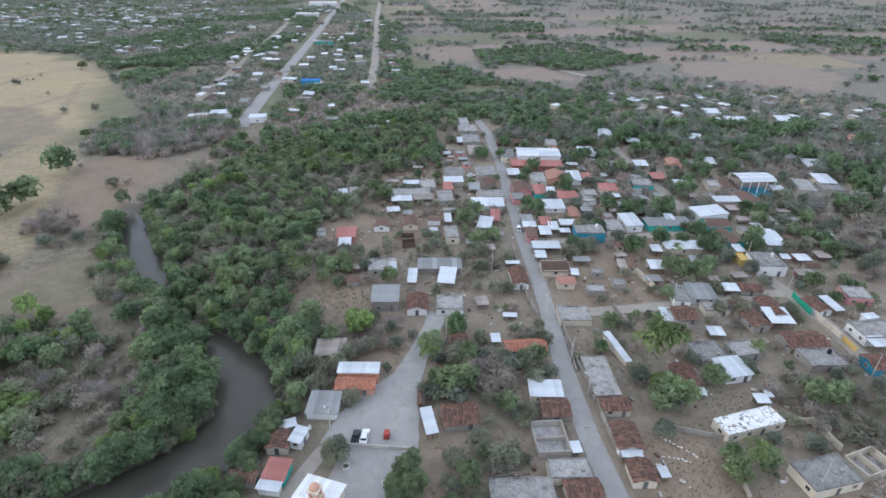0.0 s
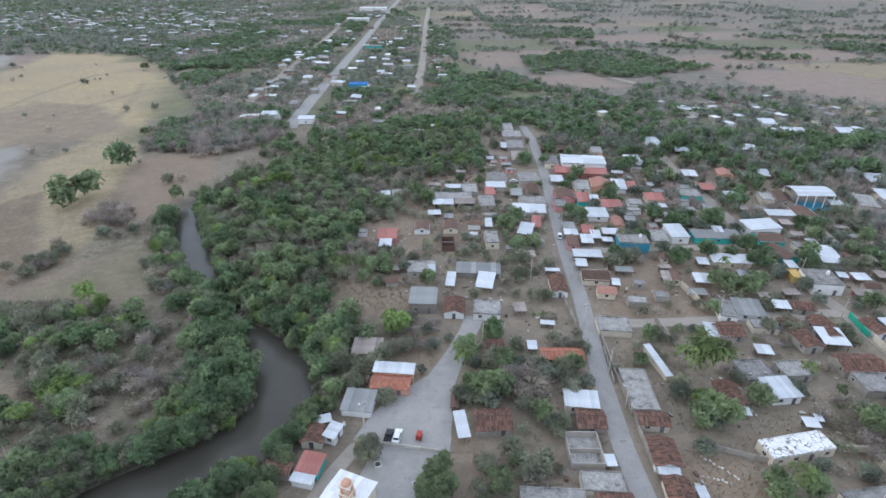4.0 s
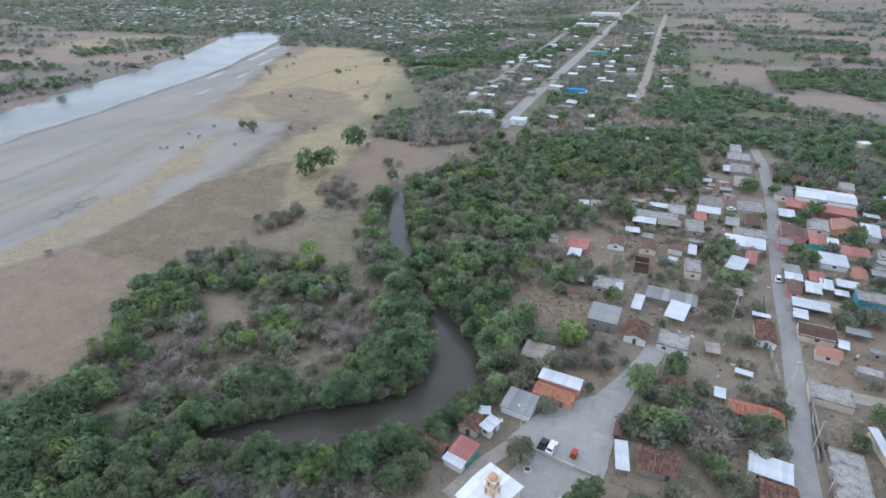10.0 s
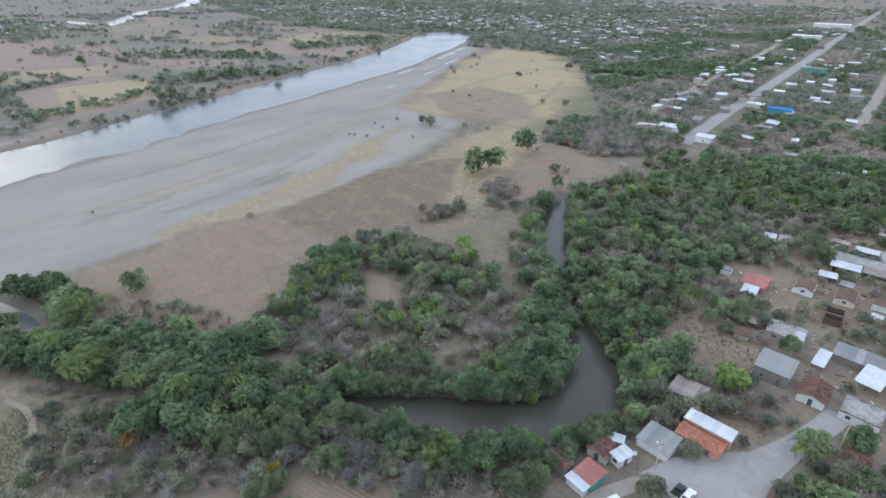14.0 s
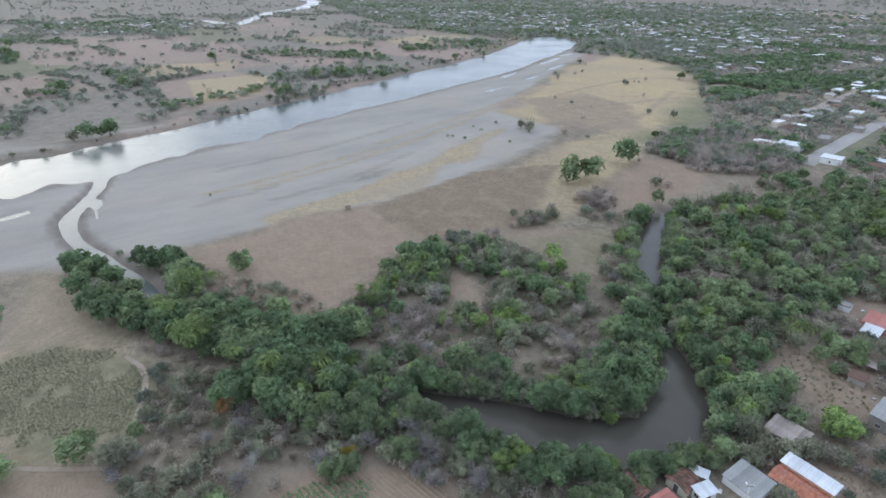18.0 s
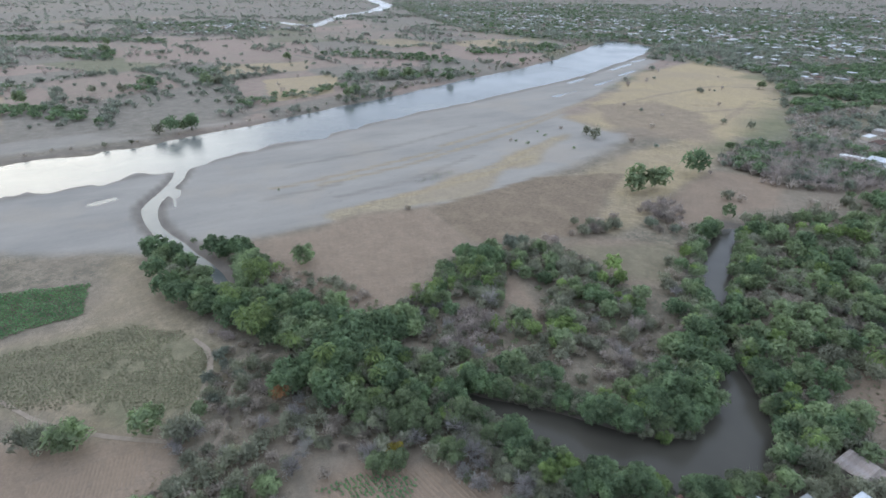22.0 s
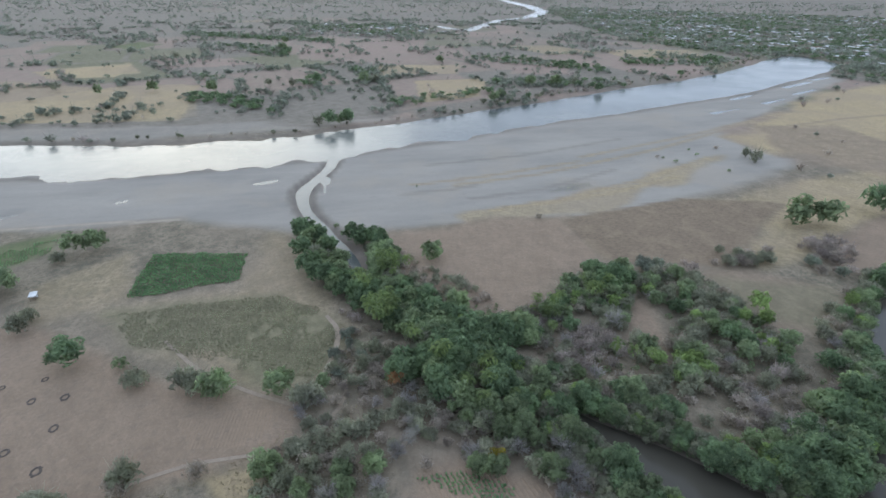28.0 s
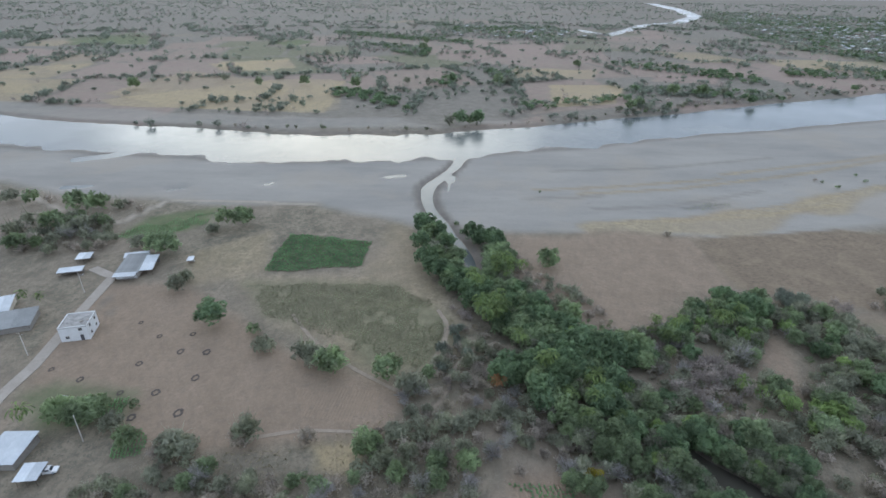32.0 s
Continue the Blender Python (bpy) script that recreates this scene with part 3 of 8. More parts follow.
cover("straw", [(-523, -349), (-662, -217), (-657, -136), (-473, -117), (-496, -323)], 2, 4, 0.75)
cover("straw", [(-603, 96), (-616, 187), (-521, 138), (-510, 87)], 2, 4, 0.95)
cover("fallow", [(-828, 434), (-757, 541), (-657, 508), (-643, 383), (-713, 385)], 2, 4, 0.9)
cover("grass", [(-1148, -799), (-1336, -747), (-1191, -636), (-1037, -686)], 2, 4, 0.9)
cover("fallow", [(-1029, -33), (-1005, 248), (-844, 227), (-791, 84), (-864, -33)], 2, 4, 0.9)
cover("straw", [(-877, -645), (-905, -560), (-726, -499), (-705, -526)], 2, 4, 0.6)
cover("brush", [(-470, -100), (-560, -120), (-600, -20), (-590, 70), (-470, 60), (-440, 0)], 20, 30, 0.75)
cover("soil", [(-96, -117), (-148, -133), (-171, -131), (-168, -104), (-150, -76), (-137, -62), (-126, -43), (-121, -27), (-112, -15), (-99, -18), (-96, -36), (-92, -57), (-90, -74), (-101, -89), (-109, -117)], 4, 3, 1)
cover("straw", [(-173, -82), (-179, -38), (-228, -30), (-199, -8), (-152, -3), (-127, -6), (-121, -25), (-124, -36), (-147, -63)], 8, 8, 0.35)
cover("straw", [(-196, -112), (-220, -86), (-182, -77), (-172, -101)], 5, 5, 0.35)
cover("grass", [(-171, -79), (-172, -54), (-173, -24), (-159, -8), (-142, -5), (-124, -12), (-127, -28), (-138, -40), (-150, -66)], 6, 8, 0.4)
cover("grass", [(-211, -155), (-234, -149), (-246, -123), (-228, -119), (-209, -138)], 4, 4, 1)
cover("grass", [(-109, -122), (-114, -114), (-110, -91), (-101, -90), (-97, -108)], 4, 5, 0.7)
cover("straw", [(-94, -36), (-95, -27), (-87, -23), (-86, -33)], 3, 3, 0.8)
cover("soil", [(-85, 12), (-86, 20), (-79, 36), (-67, 47), (-59, 46), (-77, 9)], 3, 2, 1)
cover("grass", [(-608, 785), (-261, 1457), (-151, 1470), (-15, 563), (-132, 360), (-215, 314), (-305, 520)], 40, 30, 0.62)
cover("grass", [(-47, 532), (29, 536), (98, 444), (205, 379), (294, 354), (221, 253), (173, 326), (44, 366), (-36, 402)], 40, 30, 0.62)
cover("grass", [(-2339, 949), (-1670, 1273), (-672, 1325), (-398, 811), (-365, 597), (-594, 662), (-1032, 592)], 40, 30, 0.62)
cover("dust", [(-51, 192), (-29, 279), (29, 366), (109, 324), (239, 277), (212, 197), (113, 66), (-36, 64), (-29, 117), (-22, 145)], 10, 12, 0.22)
cover("soil", [(-51, 192), (-29, 279), (29, 366), (109, 324), (239, 277), (212, 197), (113, 66), (-36, 64), (-29, 117), (-22, 145)], 10, 12, 0.35)
cover("soil", [(-57, 158), (-29, 166), (-22, 145), (-32, 139), (-49, 148)], 4, 5, 0.9)
cover("soil", [(-53, 202), (-28, 270), (-2, 280), (4, 247), (1, 193), (-18, 179), (-50, 187)], 6, 8, 0.8)
cover("soil", [(45, 171), (81, 168), (76, 150), (41, 144)], 4, 4, 0.9)
cover("soil", [(54, 194), (101, 198), (95, 177), (73, 168), (48, 176)], 4, 4, 0.8)
cover("soil", [(45, 94), (61, 90), (65, 75), (44, 75)], 3, 3, 1)
cover("soil", [(-24, 133), (-11, 133), (-13, 117), (-16, 113), (-22, 115)], 3, 3, 0.8)
cover("soil", [(-5, 91), (3, 91), (6, 72), (-2, 72)], 2, 2, 0.8)
cover("fallow", [(231, 612), (348, 613), (393, 551), (331, 455), (241, 521)], 10, 12, 0.95)
cover("fallow", [(25, 546), (101, 577), (125, 507), (58, 493)], 8, 10, 0.95)
cover("grass", [(290, 1045), (370, 1045), (345, 975), (280, 985)], 8, 4, 1)
cover("straw", [(263, 472), (309, 452), (314, 424), (247, 421)], 8, 8, 0.7)
for line in ([(-153.5, -126.9, 0.5), (-162.3, -125.3, 0.5)], [(-149.8, -119.2, 0.5), (-160.9, -118.3, 0.5)], [(-139.8, -117.9, 0.4), (-139.3, -106.8, 0.4)]):
    track("mud", line, 1.6, 0.9)
track("dust", [(105, 571, 3), (134, 525, 3), (158, 500, 3)], 2, 1)
track("dust", [(187, 458, 3), (197, 406, 3), (192, 361, 3), (204, 317, 3)], 2, 1)
track("dust", [(-226.8, -161, 1.5), (-257, -151.5, 1.5), (-258.3, -116.2, 1.5), (-254.2, -73.6, 1.5)], 1.2, 0.8)
track("dust", [(-267.9, -250.1, 1.5), (-258.4, -224.5, 1.5), (-241.8, -198.3, 1.5)], 1.2, 0.8)
track("dust", [(-55.9, 378.2, 2.5), (-45.2, 377.2, 2.5), (-31, 368.9, 2.5)], 1.2, 1)
track("soil", [(-356.9, 343, 2.6), (-372.3, 421.9, 2.6), (-380.1, 507.5, 2.6), (-346.1, 547.3, 2.6)], 1.2, 0.3)
track("soil", [(-317.6, 331.3, 2.6), (-307.2, 386.6, 2.6), (-291.3, 453.2, 2.6), (-277, 465.7, 2.6)], 1.2, 0.3)
track("soil", [(-252.5, 311.9, 2.6), (-267.7, 375.3, 2.6), (-312.1, 474.4, 2.6)], 1.2, 0.3)
track("straw", [(-237.5, 75.8, 1.6), (-244.7, 116.2, 1.6), (-262.4, 170.7, 1.6), (-296, 240.5, 1.6)], 1.2, 0.55)
track("straw", [(-276.9, 65.2, 1.6), (-286.7, 122.1, 1.6), (-319.8, 217.7, 1.6), (-382.8, 349, 1.6)], 1.2, 0.55)
track("straw", [(-281.1, 42.9, 1.6), (-291, 95.6, 1.6), (-305.3, 154.6, 1.6)], 1.2, 0.55)
track("straw", [(-239.7, 100.8, 1.6), (-247.5, 145.9, 1.6), (-265.6, 198.4, 1.6)], 1.2, 0.55)
track("straw", [(-313.5, 158.9, 1.6), (-346.8, 257.7, 1.6), (-397.8, 376.8, 1.6)], 1.2, 0.55)
track("mud", [(-315.6, 56.8, 1.8), (-325, 123.5, 1.8), (-350.4, 207.2, 1.8)], 1.2, 0.22)
track("mud", [(-254.4, 70.1, 1.8), (-261, 110.5, 1.8), (-284.8, 168.1, 1.8)], 1.2, 0.22)
track("mud", [(-267.9, 34.6, 1.8), (-270.1, 60.3, 1.8), (-274.8, 76.8, 1.8)], 1.2, 0.22)
riv = np.maximum(along(GX, GY, RIVER), along(GX, GY, RIVER_FAR))
wet = np.clip(1 - np.abs(riv + 5) / 7, 0, 1) * 0.5
for line in (CREEK, OUTLET):
    wet = np.maximum(wet, np.clip(1 - np.abs(along(GX, GY, line) + 1.5) / 4, 0, 1) * 0.9)
for k in masks:
    masks[k] *= 1 - wet
masks["mud"] += wet

nx, ny = len(XS), len(YS)
idx = np.arange(nx * ny).reshape(ny, nx)
quads = np.stack([idx[:-1, :-1], idx[:-1, 1:], idx[1:, 1:], idx[1:, :-1]], -1).reshape(-1, 4)
ground_mesh = mesh_np("ground", np.stack([GX, GY, GZ], -1).reshape(-1, 3), quads, "earth")
for name, keys in (("cover_a", ("sand", "straw", "soil")), ("cover_b", ("grass", "dust", "mud")), ("cover_c", ("fallow", "brush", "stubble"))):
    layer = ground_mesh.color_attributes.new(name, "FLOAT_COLOR", "POINT")
    rgba = np.ones((nx * ny, 4), np.float32)
    for i, k in enumerate(keys):
        rgba[:, i] = masks[k].ravel()
    layer.data.foreach_set("color", rgba.ravel())
ground_mesh.polygons.foreach_set("use_smooth", [True] * len(ground_mesh.polygons))
ground = tagged(new("ground", ground_mesh), "dry brown valley land with sand banks, fields and scrub", "ground", kind="structure")


def land(x, y):
    """The height of the land sheet at a place."""
    i = int(np.clip(np.searchsorted(XS, x) - 1, 0, nx - 2))
    j = int(np.clip(np.searchsorted(YS, y) - 1, 0, ny - 2))
    a, b = (x - XS[i]) / (XS[i + 1] - XS[i]), (y - YS[j]) / (YS[j + 1] - YS[j])
    return float((GZ[j, i] * (1 - a) + GZ[j, i + 1] * a) * (1 - b) + (GZ[j + 1, i] * (1 - a) + GZ[j + 1, i + 1] * a) * b)


def land_many(x, y):
    i = np.clip(np.searchsorted(XS, x) - 1, 0, nx - 2)
    j = np.clip(np.searchsorted(YS, y) - 1, 0, ny - 2)
    a, b = (x - XS[i]) / (XS[i + 1] - XS[i]), (y - YS[j]) / (YS[j + 1] - YS[j])
    return (GZ[j, i] * (1 - a) + GZ[j, i + 1] * a) * (1 - b) + (GZ[j + 1, i] * (1 - a) + GZ[j + 1, i + 1] * a) * b


def ribbon(line, extra, z, n=6):
    """A strip that follows a band of rows (x, y, half width)."""
    pts = []
    for (ax, ay, aw), (bx, by, bw) in zip(line, line[1:]):
        for k in range(n):
            t = k / n
            pts.append((ax + (bx - ax) * t, ay + (by - ay) * t, aw + (bw - aw) * t))
    pts.append(line[-1])
    vs, fs = [], []
    for i, (x, y, w) in enumerate(pts):
        p, q = pts[max(i - 1, 0)], pts[min(i + 1, len(pts) - 1)]
        d = Vector((q[0] - p[0], q[1] - p[1])).normalized()
        side = Vector((-d.y, d.x)) * (w + extra)
        for s in (-1, 1):
            px, py = x + side.x * s, y + side.y * s
            vs.append((px, py, z if z is not None else 0))
    fs = [(2 * i, 2 * i + 2, 2 * i + 3, 2 * i + 1) for i in range(len(pts) - 1)]
    return vs, fs


def lake(name, line, extra, level, material, label):
    """Water that fills a hollow of the land up to a level, as a flat sheet under the banks."""
    vs, fs = ribbon(line, extra, level)
    return tagged(new(name, mesh_of(name, vs, fs, material)), label, "water", kind="structure")


def pond(name, x0, y0, x1, y1, level, material, label):
    """The same over a rectangle, for winding water."""
    vs = [(x0, y0, level), (x1, y0, level), (x1, y1, level), (x0, y1, level)]
    return tagged(new(name, mesh_of(name, vs, [(0, 1, 2, 3)], material)), label, "water", kind="structure")


lake("river", RIVER + [(-800, 762, 22)], 14, -1.45, "river", "wide calm river reflecting the bright evening sky")
lake("river", RIVER_FAR, 10, -1.46, "river", "distant bend of the river beyond the fields")
pond("creek", -183, 0, -30, 226, -1.47, "creek", "still dark creek between overgrown banks")
pond("stream", -350, -34, -183.1, 18, -1.44, "river", "shallow side stream winding across the sand")
for p in POOLS:
    (ax, ay, aw), (bx, by, bw) = p
    far_x, far_y = (bx - ax) * 5 / math.hypot(bx - ax, by - ay), (by - ay) * 5 / math.hypot(bx - ax, by - ay)
    lake("pool", [(ax - far_x, ay - far_y, aw), (bx + far_x, by + far_y, bw)], 3, -1.42, "river", "small pool left on the sand bank")


def road(line, material, label, lift=0.12, thick=0.25, name="road"):
    """A paved strip with real edges that follows the land."""
    vs, fs = ribbon(line, 0.0, None, 8)
    vs = [(x, y, land(x, y) + lift) for x, y, _ in vs]
    for i in range(0, len(vs), 2):
        m = max(vs[i][2], vs[i + 1][2])
        vs[i], vs[i + 1] = (*vs[i][:2], m), (*vs[i + 1][:2], m)
    k = len(vs)
    vs += [(x, y, z - thick) for x, y, z in vs]
    for i in range(0, k - 2, 2):
        fs += [(i, i + k, i + 2 + k, i + 2), (i + 1, i + 3, i + 3 + k, i + 1 + k)]
    me = mesh_of(name, vs, fs, material)
    return tagged(new(name, me), label, "road", kind="structure")


STREET = [(38.3, 66.3, 2.6), (37.1, 74.8, 2.6), (34.8, 91.8, 2.6), (33.6, 113.4, 2.6), (33.8, 136.6, 2.6), (33.4, 163.3, 2.6), (31.9, 191.3, 2.6), (31.2, 227.5, 2.6), (30.7, 280.8, 2.6), (27.6, 339.1, 2.6), (23, 368.4, 2.6)]
road(STREET, "concrete", "long straight grey concrete village street", 0.12)
PLAZA = [(-1.4, 141.2, 3), (-3, 133.2, 2.8), (-6.4, 121.2, 2.9), (-9.3, 110.6, 4), (-13, 101.3, 8), (-15.3, 93.8, 10.5), (-16.8, 86.2, 11.5)]
road(PLAZA, "concrete", "open grey concrete square at the street end", 0.14)
CHURCH_YARD = [(-16.2, 86.2, 6.5), (-17.3, 80.1, 6.5), (-18.5, 73.8, 7), (-19.6, 68.1, 7)]
road(CHURCH_YARD, "concrete", "smooth grey concrete yard before the church", 0.1)
LANE = [(-22.2, 87.8, 1.6), (-27.1, 86.1, 1.8), (-30.5, 78.5, 1.8), (-32.1, 73, 1.8), (-33.6, 68, 1.8)]
road(LANE, "dust_road", "narrow dusty lane down to the creek houses", 0.08)
CROSS = [(39, 140.9, 2.2), (55.9, 143.6, 2.2), (84.2, 148.3, 2.2), (106.3, 153.3, 2.2), (118.2, 154.2, 2.2)]
road(CROSS, "dust_road", "pale dirt cross street between yards", 0.12)
BACK = [(120.3, 98.1, 2.6), (120.1, 111.9, 2.6), (119.5, 132.2, 2.6), (117.6, 153.2, 2.6), (113.6, 171.9, 2.6), (110.4, 192.8, 2.6), (107.8, 218.1, 2.6), (105.4, 251.4, 2.6), (102, 287.3, 2.6), (100.4, 310.2, 2.6)]
road(BACK, "dust_road", "back street of pale dusty concrete", 0.15)
MIDDLE = [(34.1, 191.3, 2), (51.9, 190.2, 2), (72.3, 194.6, 2), (100.4, 199.2, 2), (110.3, 197.8, 2)]
road(MIDDLE, "dust_road", "unpaved lane past the blue house", 0.1)
HIGHWAY = [(-133, 346.7, 5), (-146.5, 465.5, 5), (-167.9, 684.5, 5), (-201.8, 1002.4, 5), (-239.7, 1370.4, 5), (-291.8, 1889.6, 5)]
road(HIGHWAY, "concrete", "wide pale main road of the far town", 0.12)
FAR_STREET = [(-61.9, 458.2, 4), (-76.6, 628, 4), (-122.4, 1057.5, 4), (-153, 1380.5, 4)]
road(FAR_STREET, "dust_road", "straight dusty street of the far town", 0.12)
FAR_LANE = [(-187.8, 414, 4), (-209.9, 585.2, 4), (-246.3, 877.2, 4), (-292.8, 1256.4, 4)]
road(FAR_LANE, "dust_road", "dusty street parallel to the main road", 0.1)
WEST_LANE = [(-98, -123.9, 1.9), (-107.5, -125.3, 1.9), (-120.8, -125.5, 1.9), (-153.2, -130.8, 1.9), (-175.4, -133.8, 1.9), (-181.9, -145.6, 1.9)]
road(WEST_LANE, "dust_road", "straight pale lane beside the ploughed field", 0.12)
PATHS = [
    [(-123.1, -9.8, 0.9), (-135.7, -5.2, 0.8), (-146.8, -3.9, 0.9), (-156.1, -7.7, 0.6)],
    [(-97.5, -12.5, 0.45), (-105, -9, 0.5), (-112.3, -3.9, 0.5), (-124.7, -2, 0.5), (-132, 2.8, 0.45), (-137.9, 11.6, 0.4)],
    [(-113, -16, 0.6), (-123.7, -32.5, 0.7), (-134.5, -45.1, 0.6), (-151.5, -57.6, 0.5)],
    [(-94, -57, 0.5), (-97, -47, 0.6), (-98.7, -39.9, 0.6), (-98.4, -27.6, 0.5), (-97.4, -16.3, 0.4)],
]
for line in PATHS:
    road(rounded(line), "trodden", "narrow trodden path of pale dust", 0.05, 0.2, "footpath")
EAST_ROAD = [(169.6, 240.7, 3), (187.5, 239, 3), (216.1, 248.9, 3), (241.7, 253.2, 3)]
road(EAST_ROAD, "dust_road", "broad dusty road between trees", 0.12)
ROAD_LINES = [STREET, PLAZA, CHURCH_YARD, LANE, CROSS, BACK, MIDDLE, HIGHWAY, FAR_STREET, FAR_LANE, WEST_LANE, EAST_ROAD]
# ---- plants: crowns of many small leaf faces on tapered trunks ----


def leaf_cloud(rng, lobes, per, size, flat=1.0, shell=0.55):
    """Leaf faces spread over lobes (x, y, z, radius); an array of triangles (n, 3, 3)."""
    out = []
    for cx, cy, cz, r in lobes:
        n = max(6, int(per * r * r))
        d = rng.normal(size=(n, 3))
        d /= np.linalg.norm(d, axis=1, keepdims=True)
        d[:, 2] = np.where(d[:, 2] < -0.6, -d[:, 2], d[:, 2])
        rad = r * (shell + (1 - shell) * rng.rand(n, 1) ** 0.5) * (0.85 + 0.3 * rng.rand(n, 1))
        c = np.array([cx, cy, cz]) + d * rad * [1, 1, flat]
        nrm = d + rng.normal(size=(n, 3)) * 0.45 + [0, 0, 0.25]
        nrm /= np.linalg.norm(nrm, axis=1, keepdims=True)
        u = np.cross(nrm, rng.normal(size=(n, 3)))
        u /= np.linalg.norm(u, axis=1, keepdims=True)
        v = np.cross(nrm, u)
        s = size * (0.6 + 0.8 * rng.rand(n, 1))
        out.append(np.stack([c - u * s * 1.2 - v * s * 0.35, c + u * s * 1.4, c - u * s * 0.9 + v * s * 0.5], 1))
    return np.concatenate(out)


def twig_cloud(rng, height, spread, n, width):
    """Bare twigs: thin strips fanning up and out from the stem."""
    a, k = rng.rand(n) * 2 * np.pi, rng.rand(n) ** 0.6
    base = np.stack([np.cos(a) * k * spread * 0.45, np.sin(a) * k * spread * 0.45, height * (0.3 + 0.35 * rng.rand(n))], 1)
    tip = np.stack([np.cos(a + rng.normal(size=n) * 0.4) * k * spread, np.sin(a + rng.normal(size=n) * 0.4) * k * spread,
                    height * (0.55 + 0.5 * (1 - k * k * 0.7) * (0.6 + 0.4 * rng.rand(n)))], 1)
    d = tip - base
    side = np.cross(d, rng.normal(size=(n, 3)))
    side *= width / np.linalg.norm(side, axis=1, keepdims=True)
    return np.stack([base - side, base + side, tip], 1)


def bare_branches(rng, height, spread):
    """A leafless crown: limbs that fork three times, each a tapered three-sided bar."""
    tris = []

    def bar(p, q, r0, r1):
        z = q - p
        x = np.cross(z, [0.3, 0.9, 0.2])
        x /= np.linalg.norm(x) + 1e-9
        y = np.cross(z, x)
        y /= np.linalg.norm(y) + 1e-9
        ring = [x * math.cos(a) + y * math.sin(a) for a in (0, 2.094, 4.189)]
        for i in range(3):
            u, v = ring[i], ring[(i + 1) % 3]
            tris.append([p + u * r0, p + v * r0, q + v * r1])
            tris.append([p + u * r0, q + v * r1, q + u * r1])

    def fork(p, way, length, r, depth):
        q = p + way * length
        bar(p, q, r, r * 0.6)
        if depth:
            for i in range((0, 3, 4, 5)[depth]):
                w = way + rng.normal(size=3) * [0.62, 0.62, 0.38]
                fork(p + (q - p) * (0.55 + 0.45 * rng.rand()), w / np.linalg.norm(w), length * (0.55 + 0.3 * rng.rand()), r * 0.58, depth - 1)

    for i in range(5):
        a = 2 * math.pi * (i + rng.rand() * 0.7) / 5
        w = np.array([math.cos(a) * 0.75, math.sin(a) * 0.75, 0.75 + 0.3 * rng.rand()])
        fork(np.array([0, 0, height * 0.22]), w / np.linalg.norm(w), spread * 0.62, 0.17, 3)
    return np.array(tris)


def stem(rng, height, radius, limbs=4, reach=2.0):
    """A tapered trunk with limbs, as vertices and four-sided faces."""
    s = Solid()
    lean = Vector((rng.normal() * 0.06, rng.normal() * 0.06, 1)) * height * 0.55
    s.bar((0, 0, -0.4), lean, radius, 6, radius * 0.6)
    for i in range(limbs):
        a = 2 * math.pi * (i + rng.rand() * 0.6) / limbs
        start = lean * (0.65 + 0.3 * rng.rand())
        s.bar(start, start + Vector((math.cos(a) * reach, math.sin(a) * reach, height * (0.2 + 0.15 * rng.rand()))), radius * 0.45, 4, radius * 0.15)
    return s


def quads_mesh(name, q, material):
    return mesh_np(name, q.reshape(-1, 3), np.arange(len(q) * q.shape[1]).reshape(-1, q.shape[1]), material)


def broad_quads(rng, height, radius, per=26, size=0.42, lobes=9):
    """The crown of a broad-leaved tree: uneven lobes round a middle."""
    mid, half = height * 0.53, height * 0.40
    ls = [(0, 0, mid, radius * 0.70)]
    for i in range(lobes):
        a, up = 2 * math.pi * (i * 0.382 + rng.rand() * 0.15), -0.75 + 1.7 * (i + rng.rand()) / lobes
        k = math.sqrt(max(0.0, 1 - min(1.0, up * up))) * (0.62 + 0.2 * rng.rand())
        ls.append((math.cos(a) * radius * k, math.sin(a) * radius * k, mid + up * half * 0.72, radius * (0.24 + 0.18 * rng.rand())))
    return leaf_cloud(rng, ls, per, size, 0.85)


def palm_leaves(rng, height, n=16, length=4.0, lift=0.0):
    """Arched fronds, each a spine with folded leaflets that droop to both sides."""
    out = []
    for i in range(n):
        a, z = 2 * math.pi * (i + rng.rand() * 0.5) / n, 0.75 * rng.rand() + lift
        prev, side = np.array([0, 0, height]), np.array([-math.sin(a), math.cos(a), 0])
        for k in range(6):
            step = length / 6 * np.array([math.cos(a) * math.cos(z), math.sin(a) * math.cos(z), math.sin(z)])
            w = 0.40 * math.sin(math.pi * (k + 0.9) / 7.2)
            for sd in (-1, 1):
                out.append([prev, prev + step, prev + step * 1.3 + side * sd * w + np.array([0, 0, -0.32 * w])])
            prev, z = prev + step, z - 0.36
    return np.array(out)


KINDS = {}


